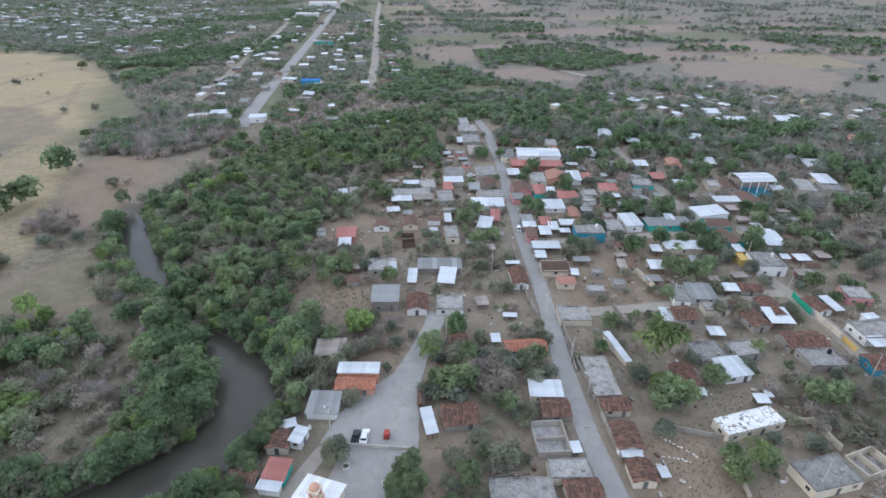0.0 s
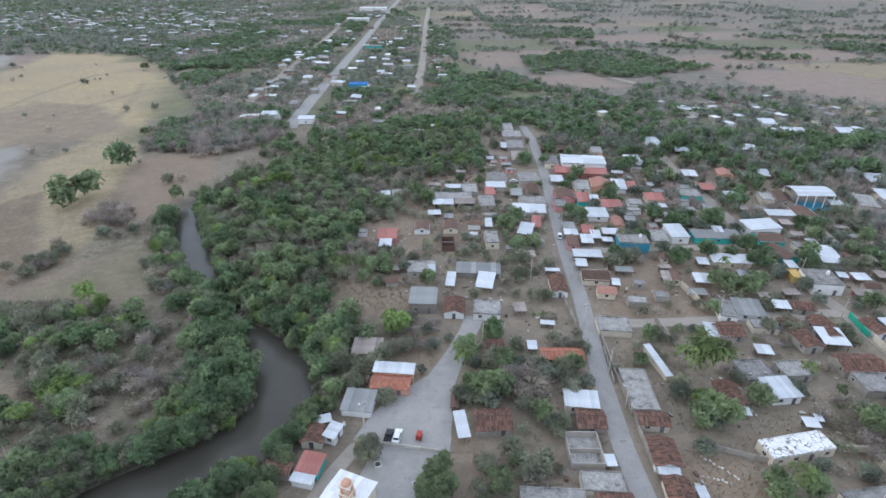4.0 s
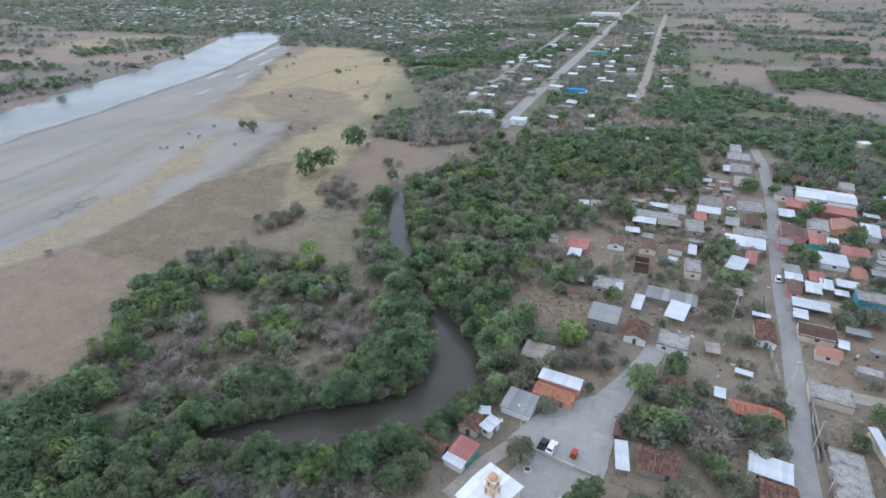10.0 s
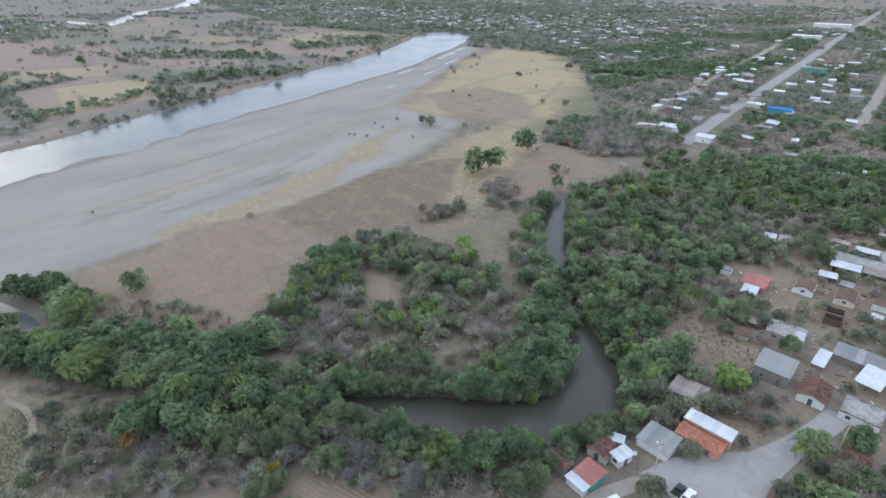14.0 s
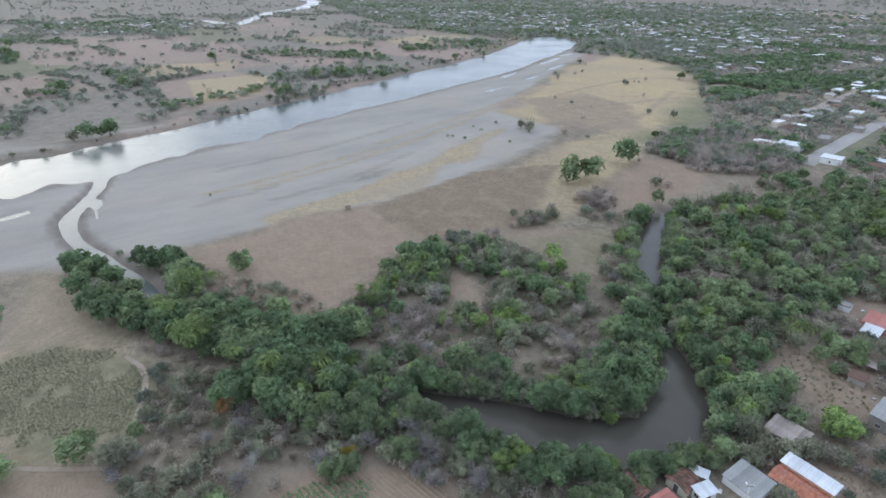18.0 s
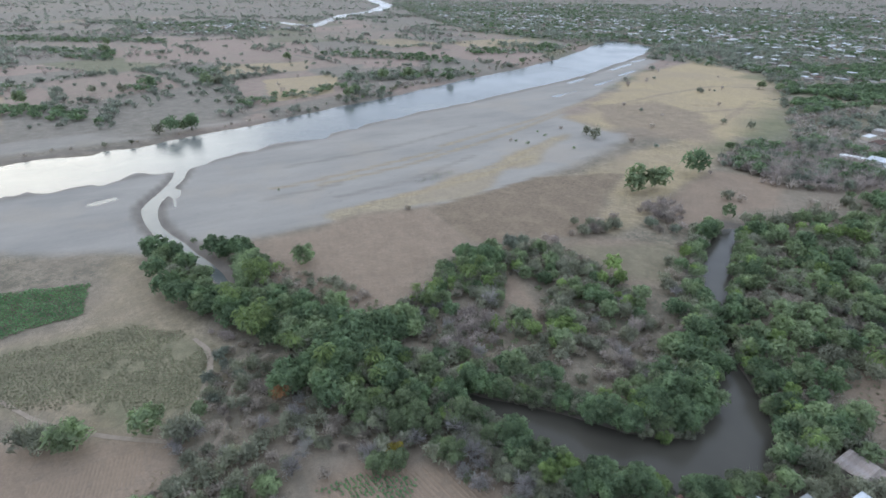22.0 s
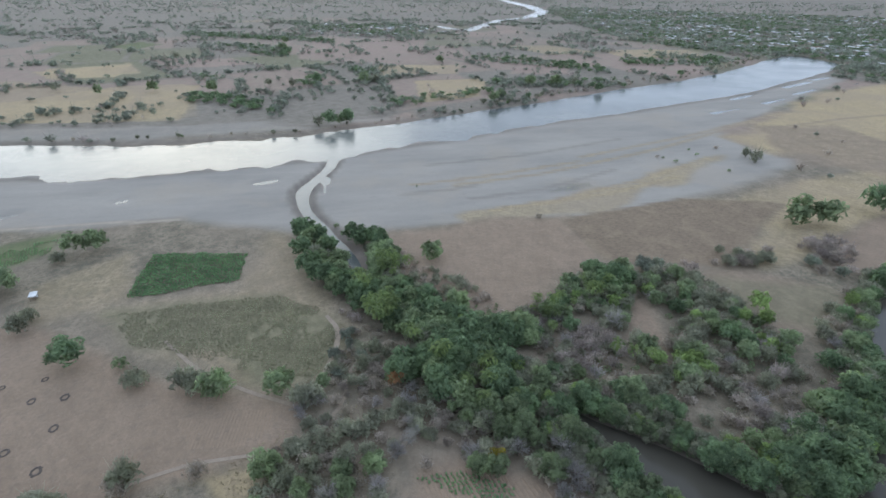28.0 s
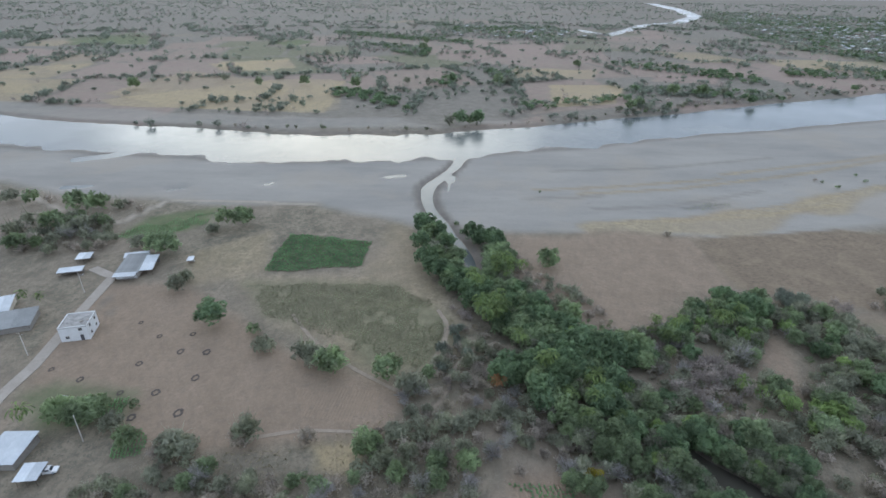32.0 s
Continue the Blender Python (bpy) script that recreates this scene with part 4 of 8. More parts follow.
def build_kinds():
    rng = np.random.RandomState(11)
    spec = [
        ("green", "leafy green tree with an uneven rounded crown", "tree", "leaf", 4, (7.6, 3.4), 90, 0.275, 17),
        ("dark", "dense dark green tree on the creek bank", "tree", "leaf_dark", 3, (9.0, 4.0), 74, 0.30, 18),
        ("bright", "fresh yellow-green tree with loose foliage", "tree", "leaf_bright", 3, (7.4, 2.8), 120, 0.24, 14),
        ("olive", "dusty olive tree with thin foliage", "tree", "leaf_olive", 4, (5.5, 3.1), 85, 0.23, 15),
        ("thorn", "thorn tree with haze greyed into its leaf colour", "tree", "leaf_hazed", 4, (6.0, 3.3), 85, 0.24, 15),
        ("twiggy", "leafless brown scrub tree with fine twigs", "shrub", "leaf_twig", 4, (5.0, 2.9), 70, 0.17, 12),
        ("dry", "brown dry-season shrub with bare twigs", "shrub", "leaf_dry", 4, (4.0, 2.6), 62, 0.21, 10),
        ("bush", "low rounded dusty green bush", "bush", "leaf", 3, (2.6, 1.7), 120, 0.19, 8),
        ("gold", "bush with yellow leaves", "bush", "leaf_gold", 2, (4.0, 2.0), 100, 0.22, 9),
    ]
    for kind, label, cat, mat, variants, (h, r), per, size, lobes in spec:
        vs = []
        for v in range(variants):
            hh, rr = h * (0.9 + 0.25 * rng.rand()), r * (0.9 + 0.25 * rng.rand())
            q = broad_quads(rng, hh, rr, per, size, lobes)
            if kind in ("dry", "olive", "thorn", "twiggy"):
                q = np.concatenate([q, twig_cloud(rng, hh, rr, 160, 0.06)])
            vs.append((stem(rng, hh, 0.035 * h, 4, rr * 0.6), q, hh))
        KINDS[kind] = (label, cat, mat, vs)
    vs = []
    for v in range(4):
        hh = 6.0 + 1.5 * rng.rand()
        q = np.concatenate([bare_branches(rng, hh, 3.2), twig_cloud(rng, hh, 3.4, 160, 0.035)])
        vs.append((stem(rng, hh, 0.2, 6, 2.2), q, hh))
    KINDS["grey"] = ("leafless pale grey tree with fine branches", "tree", "leaf_grey", vs)
    for kind, mat, label in (("palm", "frond", "tall palm with arched green fronds"), ("dry_palm", "frond_dry", "palm with dry rust-brown fronds")):
        vs = []
        for v in range(3):
            hh = 7.0 + 2.5 * rng.rand()
            q = np.concatenate([palm_leaves(rng, hh, 18, 3.3, 0.45), palm_leaves(rng, hh - 0.2, 14, 3.0, -0.35)])
            s = Solid().bar((0, 0, -0.4), (0.25, 0.1, hh * 0.5), 0.24, 7, 0.19).bar((0.25, 0.1, hh * 0.5), (0, 0, hh), 0.19, 7, 0.15)
            vs.append((s, q, hh))
        KINDS[kind] = (label, "palm", mat, vs)


build_kinds()
MODELS = {}
TREES = []          # all plants: kind, x, y, scale
COUNT = {"own": 0}


def own_tree(kind, x, y, scale=1.0, rng=random):
    """A tree of its own: trunk and crown under one thing."""
    label, cat, mat, vs = KINDS[kind]
    v = rng.randrange(len(vs))
    turn, tall = rng.random() * 360, scale * (0.92 + 0.16 * rng.random())
    m = pose(x, y, land(x, y), 0, 0, turn) @ Matrix.Diagonal((scale, scale, tall, 1))
    if (kind, v) not in MODELS:
        s, q, h = vs[v]
        MODELS[kind, v] = (s.mesh("trunk", "bark"), quads_mesh("crown", q, mat))
    trunk, crown = MODELS[kind, v]
    name = {"tree": "tree", "palm": "palm_tree", "shrub": "shrub", "bush": "bush"}[cat]
    base = tagged(new(name), label, cat, kind + " plants of the valley")
    base.matrix_world = m
    part("trunk", trunk, base)
    part("crown", crown, base)
    COUNT["own"] += 1
    return base


def woods(name, label, plants, category, thin=1.0, grow=1.0, low=1.0):
    """Plants too many to count, joined into one object for each kind of foliage."""
    rng = np.random.RandomState(len(plants) + 3)
    for kind in sorted({p[0] for p in plants}):
        leaves, bark_v, bark_f, k = [], [], [], 0
        _, _, mat, vs = KINDS[kind]
        for kd, x, y, sc in plants:
            if kd != kind:
                continue
            s, q, h = vs[rng.randint(len(vs))]
            keep = q if thin >= 1 else q[rng.rand(len(q)) < thin]
            if thin < 1:
                c = keep.mean(1, keepdims=True)
                keep = c + (keep - c) * grow
            a = rng.rand() * 6.283
            rot = np.array([[math.cos(a), -math.sin(a), 0], [math.sin(a), math.cos(a), 0], [0, 0, low]]) * sc
            off = np.array([x, y, float(land_many(np.array([x]), np.array([y]))[0])])
            leaves.append(keep @ rot.T + off)
            if thin > 0.3:
                bv = np.array(s.v[:12]) @ rot.T + off
                bark_v.append(bv)
                bark_f += [[i + k, (i + 1) % 6 + k, 6 + (i + 1) % 6 + k, 6 + i + k] for i in range(6)] if kind not in ("palm", "dry_palm") else []
                k += 12
        ob = tagged(new(name, quads_mesh(name, np.concatenate(leaves), mat)), label, category, kind="stuff")
        if bark_f:
            t = new("trunks", mesh_np("trunks", np.concatenate(bark_v), np.array(bark_f), "bark"))
            t.parent = ob
            t["kind"] = "stuff"


def scatter(poly, spacing, mix, lo=0.7, hi=1.2, seed=1, gaps=0.0):
    """Plants over an outline at about the given spacing; mix: kinds with their shares."""
    rng = np.random.RandomState(seed)
    xs, ys = [p[0] for p in poly], [p[1] for p in poly]
    gx, gy = np.meshgrid(np.arange(min(xs), max(xs), spacing), np.arange(min(ys), max(ys), spacing))
    x = (gx + (rng.rand(*gx.shape) - 0.5) * spacing * 1.1).ravel()
    y = (gy + (rng.rand(*gx.shape) - 0.5) * spacing * 1.1).ravel()
    ok = (inside(x, y, poly) > -1) & (fbm(x, y, 28, seed) > gaps) & free(x, y)
    x, y = x[ok], y[ok]
    kinds, share = [k for k, _ in mix], np.array([s for _, s in mix], float)
    patch = np.clip((value_noise(x, y, 17, seed + 5) - 0.5) * 1.25 + 0.5 + (rng.rand(len(x)) - 0.5) * 0.5, 0, 0.999)
    for i in range(len(x)):
        k = kinds[int(np.searchsorted(np.cumsum(share / share.sum()), patch[i]))]
        TREES.append((k, float(x[i]), float(y[i]), float(lo + (hi - lo) * rng.rand())))


KEEP_OUT = []
CLEARINGS = []      # bare patches between the trees


def free(x, y):
    """Where nothing else stands: not on water, roads or in houses."""
    ok = land_many(x, y) > -1.5
    for line, gap in KEEP_OUT:
        ok &= along(x, y, line) < -gap
    for clear in CLEARINGS:
        ok &= inside(x, y, clear) < 0
    x0, x1, y0, y1 = (float(np.min(x)), float(np.max(x)), float(np.min(y)), float(np.max(y))) if len(x) else (0, 0, 0, 0)
    for cx, cy, c, s, w, d in HOUSES:
        if cx < x0 - 16 or cx > x1 + 16 or cy < y0 - 16 or cy > y1 + 16:
            continue
        u, v = (x - cx) * c + (y - cy) * s, -(x - cx) * s + (y - cy) * c
        ok &= (np.abs(u) > w / 2 + 1.2) | (np.abs(v) > d / 2 + 1.2)
    return ok


def bank(line, side, near, out, step, mix, lo=0.6, hi=1.0, seed=1):
    """Plants along one side of a band, from near to out metres off its edge."""
    rng = np.random.RandomState(seed)
    kinds, share = [k for k, _ in mix], np.cumsum([s for _, s in mix]) / sum(s for _, s in mix)
    for (ax, ay, aw), (bx, by, bw) in zip(line, line[1:]):
        d = math.hypot(bx - ax, by - ay)
        for i in range(max(1, int(d / step))):
            t = (i + rng.rand()) / max(1, int(d / step))
            o = (aw + (bw - aw) * t + near + (out - near) * rng.rand()) * side
            x, y = ax + (bx - ax) * t - (by - ay) / d * o, ay + (by - ay) * t + (bx - ax) / d * o
            if bool(free(np.array([x]), np.array([y]))[0]):
                TREES.append((kinds[int(np.searchsorted(share, rng.rand()))], x, y, lo + (hi - lo) * rng.rand()))


def plant(kind, x, y, scale=1.0):
    TREES.append((kind, x, y, scale))


HOUSES = []
# ---- houses ----


def tile_column(s, x, y0, z0, y1, z1, pitch, rng):
    """One run of barrel tiles down a slope, piece by piece."""
    n = max(2, int(abs(y1 - y0) / 0.9))
    for k in range(n):
        a, b = k / n, (k + 1.04) / n
        ya, za, yb, zb = y0 + (y1 - y0) * a, z0 + (z1 - z0) * a, y0 + (y1 - y0) * b, z0 + (z1 - z0) * b
        j, up = rng.uniform(-0.02, 0.02), rng.uniform(0.0, 0.05)
        w = pitch * 0.5
        s.add([(x - w + j, ya, za), (x + j, ya, za + 0.10 + up), (x + w + j, ya, za), (x - w + j, yb, zb + 0.03), (x + j, yb, zb + 0.13 + up), (x + w + j, yb, zb + 0.03)],
              [(0, 1, 4, 3), (1, 2, 5, 4), (3, 4, 5), (0, 2, 1)])


def rib_sheet(w, d, z0, z1):
    """A ribbed metal sheet, w wide, running d deep from height z0 to z1."""
    vs, n = [], 9
    for y, z in ((-d / 2, z0), (d / 2, z1)):
        for i in range(n):
            vs.append((-w / 2 + w * i / (n - 1), y, z + (0.05 if i % 4 == 2 else 0.0)))
    k = len(vs)
    vs += [(x, y, z - 0.025) for x, y, z in vs]
    fs = [(i, i + 1, n + i + 1, n + i) for i in range(n - 1)] + [(k + i + 1, k + i, k + n + i, k + n + i + 1) for i in range(n - 1)]
    fs += [(i + 1, i, k + i, k + i + 1) for i in range(n - 1)] + [(n + i, n + i + 1, k + n + i + 1, k + n + i) for i in range(n - 1)]
    return vs, fs


BITS = {}


def window_bits():
    """A shared window: outer frame, cross bar, sill and pane."""
    if "w" not in BITS:
        f = Solid()
        f.box(-0.6, -0.05, -0.55, 0.6, 0.06, -0.45).box(-0.6, -0.05, 0.45, 0.6, 0.06, 0.55)
        f.box(-0.6, -0.05, -0.45, -0.5, 0.06, 0.45).box(0.5, -0.05, -0.45, 0.6, 0.06, 0.45).box(-0.03, -0.04, -0.45, 0.03, 0.05, 0.45)
        BITS["w"] = f.mesh("frame", "stone")
        BITS["p"] = Solid().box(-0.5, -0.02, -0.45, 0.5, 0.02, 0.45).mesh("pane", "glass")
        BITS["d"] = Solid().box(-0.5, -0.04, 0, 0.5, 0.05, 2.05).box(-0.4, 0.05, 0.15, -0.05, 0.065, 0.95).box(0.05, 0.05, 0.15, 0.4, 0.065, 0.95).box(-0.4, 0.05, 1.1, 0.4, 0.065, 1.9).mesh("door", "steel_door")
    return BITS["w"], BITS["p"], BITS["d"]


TANK = []


def water_tank(x, y, z, material):
    """A ribbed round roof tank with a domed lid."""
    if material not in BITS:
        s = Solid()
        for k in range(4):
            s.bar((0, 0, k * 0.3), (0, 0, k * 0.3 + 0.26), 0.55, 10)
            s.bar((0, 0, k * 0.3 + 0.24), (0, 0, k * 0.3 + 0.31), 0.5, 10)
        s.bar((0, 0, 1.2), (0, 0, 1.4), 0.53, 10, 0.28)
        BITS[material] = (s.mesh("tank_body", material), Solid().bar((0, 0, 1.39), (0, 0, 1.5), 0.26, 8).mesh("lid", material))
    t = tagged(new("water_tank"), "round plastic water tank standing on a roof", "tank", "roof tanks")
    t.matrix_world = pose(x, y, z)
    part("tank_body", BITS[material][0], t)
    part("lid", BITS[material][1], t)


WORDS = {"paint_blue": "bright blue flat roof", "cracked": "patched white sealed roof", "tin": "pale zinc sheet roof", "tin_grey": "grey fibre sheet roof", "tin_rust": "rusty sheet roof", "tin_red": "red painted sheet roof", "tile": "old clay tile roof",
         "orange": "orange tile roof", "slab": "flat stained concrete roof", "open": "roofless bare walls", "white": "flat white roof", "yellow": "flat yellow roof"}
COLOURS = {"wall": "grey block", "cream": "cream plaster", "white": "white plaster", "teal": "teal plaster", "blue": "blue plaster", "pink": "pink plaster", "yellow": "yellow plaster",
           "peach": "peach plaster", "tile": "brick", "orange": "orange plaster", "slab": "bare concrete", "tin_red": "red-painted"}


def house(x, y, turn, w, d, h, roof, wall="wall", detail=2, tank=False):
    """A house: walls with recessed openings, door, windows and a roof of sheets, tiles or a slab."""
    rng = random.Random(int(abs(x * 31 + y * 17)))
    shed = h < 2.6 and w * d < 30
    name = "ruin" if roof == "open" else "shed" if shed else "house"
    storeys = 2 if h > 4.6 and h < 6.5 else 1
    words = ("small " if w * d < 45 else "large " if w * d > 160 else "") + ("two-storey " if storeys == 2 else "")
    label = f"{words}{COLOURS[wall]} {name} with {WORDS[roof]}" if roof != "open" else f"unfinished {COLOURS[wall]} building with {WORDS[roof]}"
    base = tagged(new(name), label, "building" if roof == "open" else name, "village houses" if not shed else "village sheds")
    base.matrix_world = pose(x, y, land(x, y) - 0.05, 0, 0, turn)
    a = radians(turn)
    HOUSES.append((x, y, math.cos(a), math.sin(a), w, d))
    eave = 0.0 if roof in ("slab", "white", "yellow", "cracked", "paint_blue", "open") else 0.35
    bw, bd, t = (w - 2 * eave) / 2, (d - 2 * eave) / 2, 0.18
    top = h - (0.35 if roof in ("slab", "white", "yellow", "cracked", "paint_blue") else 0.15 if roof in ("tile", "orange", "open") else 0.2 + min(0.9, d * 0.07) / 2)
    # walls as four panels round a hollow room
    s = Solid()
    shelter = roof.startswith("tin") and detail < 2 and h < 3.1 and w * d < 60
    if shelter:
        # a lean-to on posts with one closed side
        s.box(-bw, bd - t, -0.5, bw, bd, top)
        for px in (-bw + 0.1, 0.0, bw - 0.1):
            for py in (-bd + 0.1, 0.0):
                part("post", Solid().bar((px, py, -0.5), (px, py, top), 0.07, 5).mesh("post", "wood"), base)
    else:
        s.box(-bw, -bd, -0.5, bw, -bd + t, top).box(-bw, bd - t, -0.5, bw, bd, top)
        s.box(-bw, -bd + t, -0.5, -bw + t, bd - t, top).box(bw - t, -bd + t, -0.5, bw, bd - t, top)
    if roof == "open":
        n = max(1, int(w / 4))
        for i in range(1, n):
            s.box(-bw + 2 * bw * i / n - t / 2, -bd + t, -0.5, -bw + 2 * bw * i / n + t / 2, bd - t, top - rng.random() * 0.8)
        if d > 6:
            s.box(-bw + t, -t / 2, -0.5, bw - t, t / 2, top - 0.5)
        for i in range(n):
            s.bar((-bw + 2 * bw * (i + 0.5) / n, bd - 0.1, top), (-bw + 2 * bw * (i + 0.5) / n, bd - 0.1, top + 0.8), 0.03, 4)
    part("wall", s.mesh("wall", wall), base)
    if roof == "open":
        part("floor_slab", Solid().box(-bw + t, -bd + t, -0.4, bw - t, bd - t, 0.12).mesh("floor_slab", "slab"), base)
    # openings
    frame_me, pane_me, door_me = window_bits()
    if detail > 0 and not shelter:
        for side in range(4):
            length = bw if side % 2 == 0 else bd
            off = bd if side % 2 == 0 else bw
            n = max(1, int(length * 2 / 3.4)) if detail > 1 else 1
            for st in range(storeys):
                for i in range(n):
                    u = -length + 2 * length * (i + 0.5) / n
                    zc = 1.55 + st * h / 2 * 0.98
                    if zc + 0.6 > top:
                        continue
                    m = pose(0, 0, 0, 0, 0, 90 * side) @ pose(u, -off, 0, 0, 0, 0)
                    if st == 0 and i == n // 2 and side in (0, 2) and detail > 1:
                        part("door", door_me, base, at=m @ pose(0, -0.01, 0.05, 0, 0, 180))
                    elif rng.random() < 0.75:
                        wob = part("window", frame_me, base, at=m @ pose(0, -0.005, zc))
                        part("pane", pane_me, wob)
    # roof
    if roof in ("slab", "white", "yellow", "cracked", "paint_blue"):
        s = Solid().box(-w / 2, -d / 2, top, w / 2, d / 2, h - 0.15)
        ring = []
        for q, z in ((0.0, h - 0.15), (0.0, h + 0.12), (0.14, h + 0.12), (0.14, h - 0.15)):
            ring += [(-w / 2 + q, -d / 2 + q, z), (w / 2 - q, -d / 2 + q, z), (w / 2 - q, d / 2 - q, z), (-w / 2 + q, d / 2 - q, z)]
        rim = Solid().add(ring, [(4 * k + i, 4 * k + (i + 1) % 4, 4 * k + 4 + (i + 1) % 4, 4 * k + 4 + i) for k in range(3) for i in range(4)])
        part("parapet", rim.mesh("parapet", wall if storeys == 2 else roof), base)
        r = part("roof", s.mesh("roof", roof), base)
        if detail > 1:
            for i in range(rng.randint(2, 5)):
                px, py = rng.uniform(-w / 2 + 0.6, w / 2 - 0.6), rng.uniform(-d / 2 + 0.6, d / 2 - 0.6)
                k = Solid()
                if rng.random() < 0.5:
                    k.box(px - 0.4, py - 0.3, h - 0.15, px + 0.4, py + 0.3, h + rng.uniform(0.1, 0.4))
                    part("curb", k.mesh("curb", "wall"), r)
                else:
                    k.bar((px, py, h - 0.15), (px, py, h + 0.8), 0.025, 4)
                    part("rod", k.mesh("rod", "steel_door"), r)
    elif roof in ("tile", "orange"):
        long_x = w >= d
        lw, ld = (w, d) if long_x else (d, w)
        rise = ld * 0.17
        spin = pose(0, 0, 0) if long_x else pose(0, 0, 0, 0, 0, 90)
        s = Solid()
        lo, hi = h - rise * 0.25, h + rise * 0.75
        sec = [(-ld / 2, lo), (0, hi), (ld / 2, lo), (ld / 2, lo - 0.1), (0, hi - 0.1), (-ld / 2, lo - 0.1)]
        s.add([(sx * lw / 2, q, z) for sx in (-1, 1) for q, z in sec],
              [(i, (i + 1) % 6, 6 + (i + 1) % 6, 6 + i)[::-1] for i in range(6)] + [(0, 1, 4, 5), (1, 2, 3, 4), (11, 10, 7, 6), (10, 9, 8, 7)])
        r = part("roof", s.mesh("roof", roof), base, at=spin)
        for sx in (-1, 1):
            g = Solid()
            e = sx * (lw / 2 - eave)
            tri = [(e, -ld / 2 + eave, top - 0.2), (e, ld / 2 - eave, top - 0.2), (e, 0, h + rise * 0.7 - 0.1)]
            g.add(tri + [(q[0] - sx * t, q[1], q[2]) for q in tri], [(0, 1, 2), (5, 4, 3), (0, 3, 4, 1), (1, 4, 5, 2), (2, 5, 3, 0)])
            part("gable", g.mesh("gable", wall), base, at=spin)
        if detail > 1:
            tl = Solid()
            n = int(lw / 0.36)
            for i in range(n):
                u = -lw / 2 + lw * (i + 0.5) / n
                for sy in (-1, 1):
                    if rng.random() < 0.985:
                        tile_column(tl, u, 0, h + rise * 0.75, sy * (ld / 2 + 0.05), h - rise * 0.25, lw / n * 0.96, rng)
            rows = part("tiles", tl.mesh("tiles", "barrel" if roof == "tile" else "barrel_new"), r, "rows of weathered barrel tiles")
            rows["kind"] = "stuff"
            ridge = Solid()
            for i in range(int(lw / 0.5)):
                u = -lw / 2 + 0.5 * i
                ridge.bar((u, 0, h + rise * 0.75 + 0.06), (u + 0.48, 0, h + rise * 0.75 + 0.08), 0.11, 5, 0.10)
            part("ridge", ridge.mesh("ridge", roof), r)["kind"] = "stuff"
    elif roof != "open":
        fall = min(0.9, d * 0.07)
        gable = w * d > 190
        s = Solid()
        if gable:
            s.box(-w / 2 + 0.1, -d / 2 + 0.1, h - 0.42, w / 2 - 0.1, d / 2 - 0.1, h - 0.36)
        else:
            q = d / 2 - 0.1
            s.plate((-w / 2 + 0.1, -q, h - fall / 2 - 0.04), (w / 2 - 0.1, -q, h - fall / 2 - 0.04), (w / 2 - 0.1, q, h + fall / 2 - 0.04), (-w / 2 + 0.1, q, h + fall / 2 - 0.04), 0.1)
        r = part("roof", s.mesh("roof", "wood"), base)
        n = max(2, min(9, int(round(w / 1.05)))) if detail > 1 else 2
        pw = w / n
        rows = ((0, d, -fall / 2, fall / 2),) if not gable else ((-d / 4, d / 2, -0.3, 0.5), (d / 4, d / 2, 0.5, -0.3))
        for cy, dd, za, zb in rows:
            me = mesh_of("sheet", *rib_sheet(pw * 1.02, dd, za, zb), roof)
            for i in range(n):
                part("sheet", me, r, at=pose(-w / 2 + pw * (i + 0.5), cy, h + 0.03 + 0.012 * (i % 2) + rng.uniform(0, 0.01), 0, 0, rng.uniform(-0.25, 0.25)))
    if tank:
        c, sn = math.cos(a), math.sin(a)
        u, v = w * 0.28, d * 0.2
        water_tank(x + u * c - v * sn, y + u * sn + v * c, land(x, y) + h - 0.2 if roof == "slab" else land(x, y) + h + 0.35, "rubber" if rng.random() < 0.5 else "white")
    return base


def yard_wall(points, h, material="wall", label="long grey block yard wall"):
    """A free-standing wall along a line, one panel and pier for each stretch."""
    base = tagged(new("yard_wall"), label, "wall", "yard walls")
    x0, y0 = points[0]
    base.matrix_world = pose(x0, y0, land(x0, y0))
    for (ax, ay), (bx, by) in zip(points, points[1:]):
        n = max(1, int(math.hypot(bx - ax, by - ay) / 3.2))
        for i in range(n):
            p, q = Vector((ax + (bx - ax) * i / n, ay + (by - ay) * i / n)), Vector((ax + (bx - ax) * (i + 1) / n, ay + (by - ay) * (i + 1) / n))
            m, length, ang = (p + q) / 2, (q - p).length, math.degrees(math.atan2(q.y - p.y, q.x - p.x))
            z = land(m.x, m.y)
            at = base.matrix_world.inverted() @ pose(m.x, m.y, z, 0, 0, ang)
            part("panel", Solid().box(-length / 2 + 0.15, -0.08, -0.5, length / 2 - 0.15, 0.08, h).mesh("panel", material), base, at=at)
            part("pier", Solid().box(-length / 2 - 0.16, -0.14, -0.5, -length / 2 + 0.16, 0.14, h + 0.12).mesh("pier", material), base, at=at)
    return base


# ---- single things ----


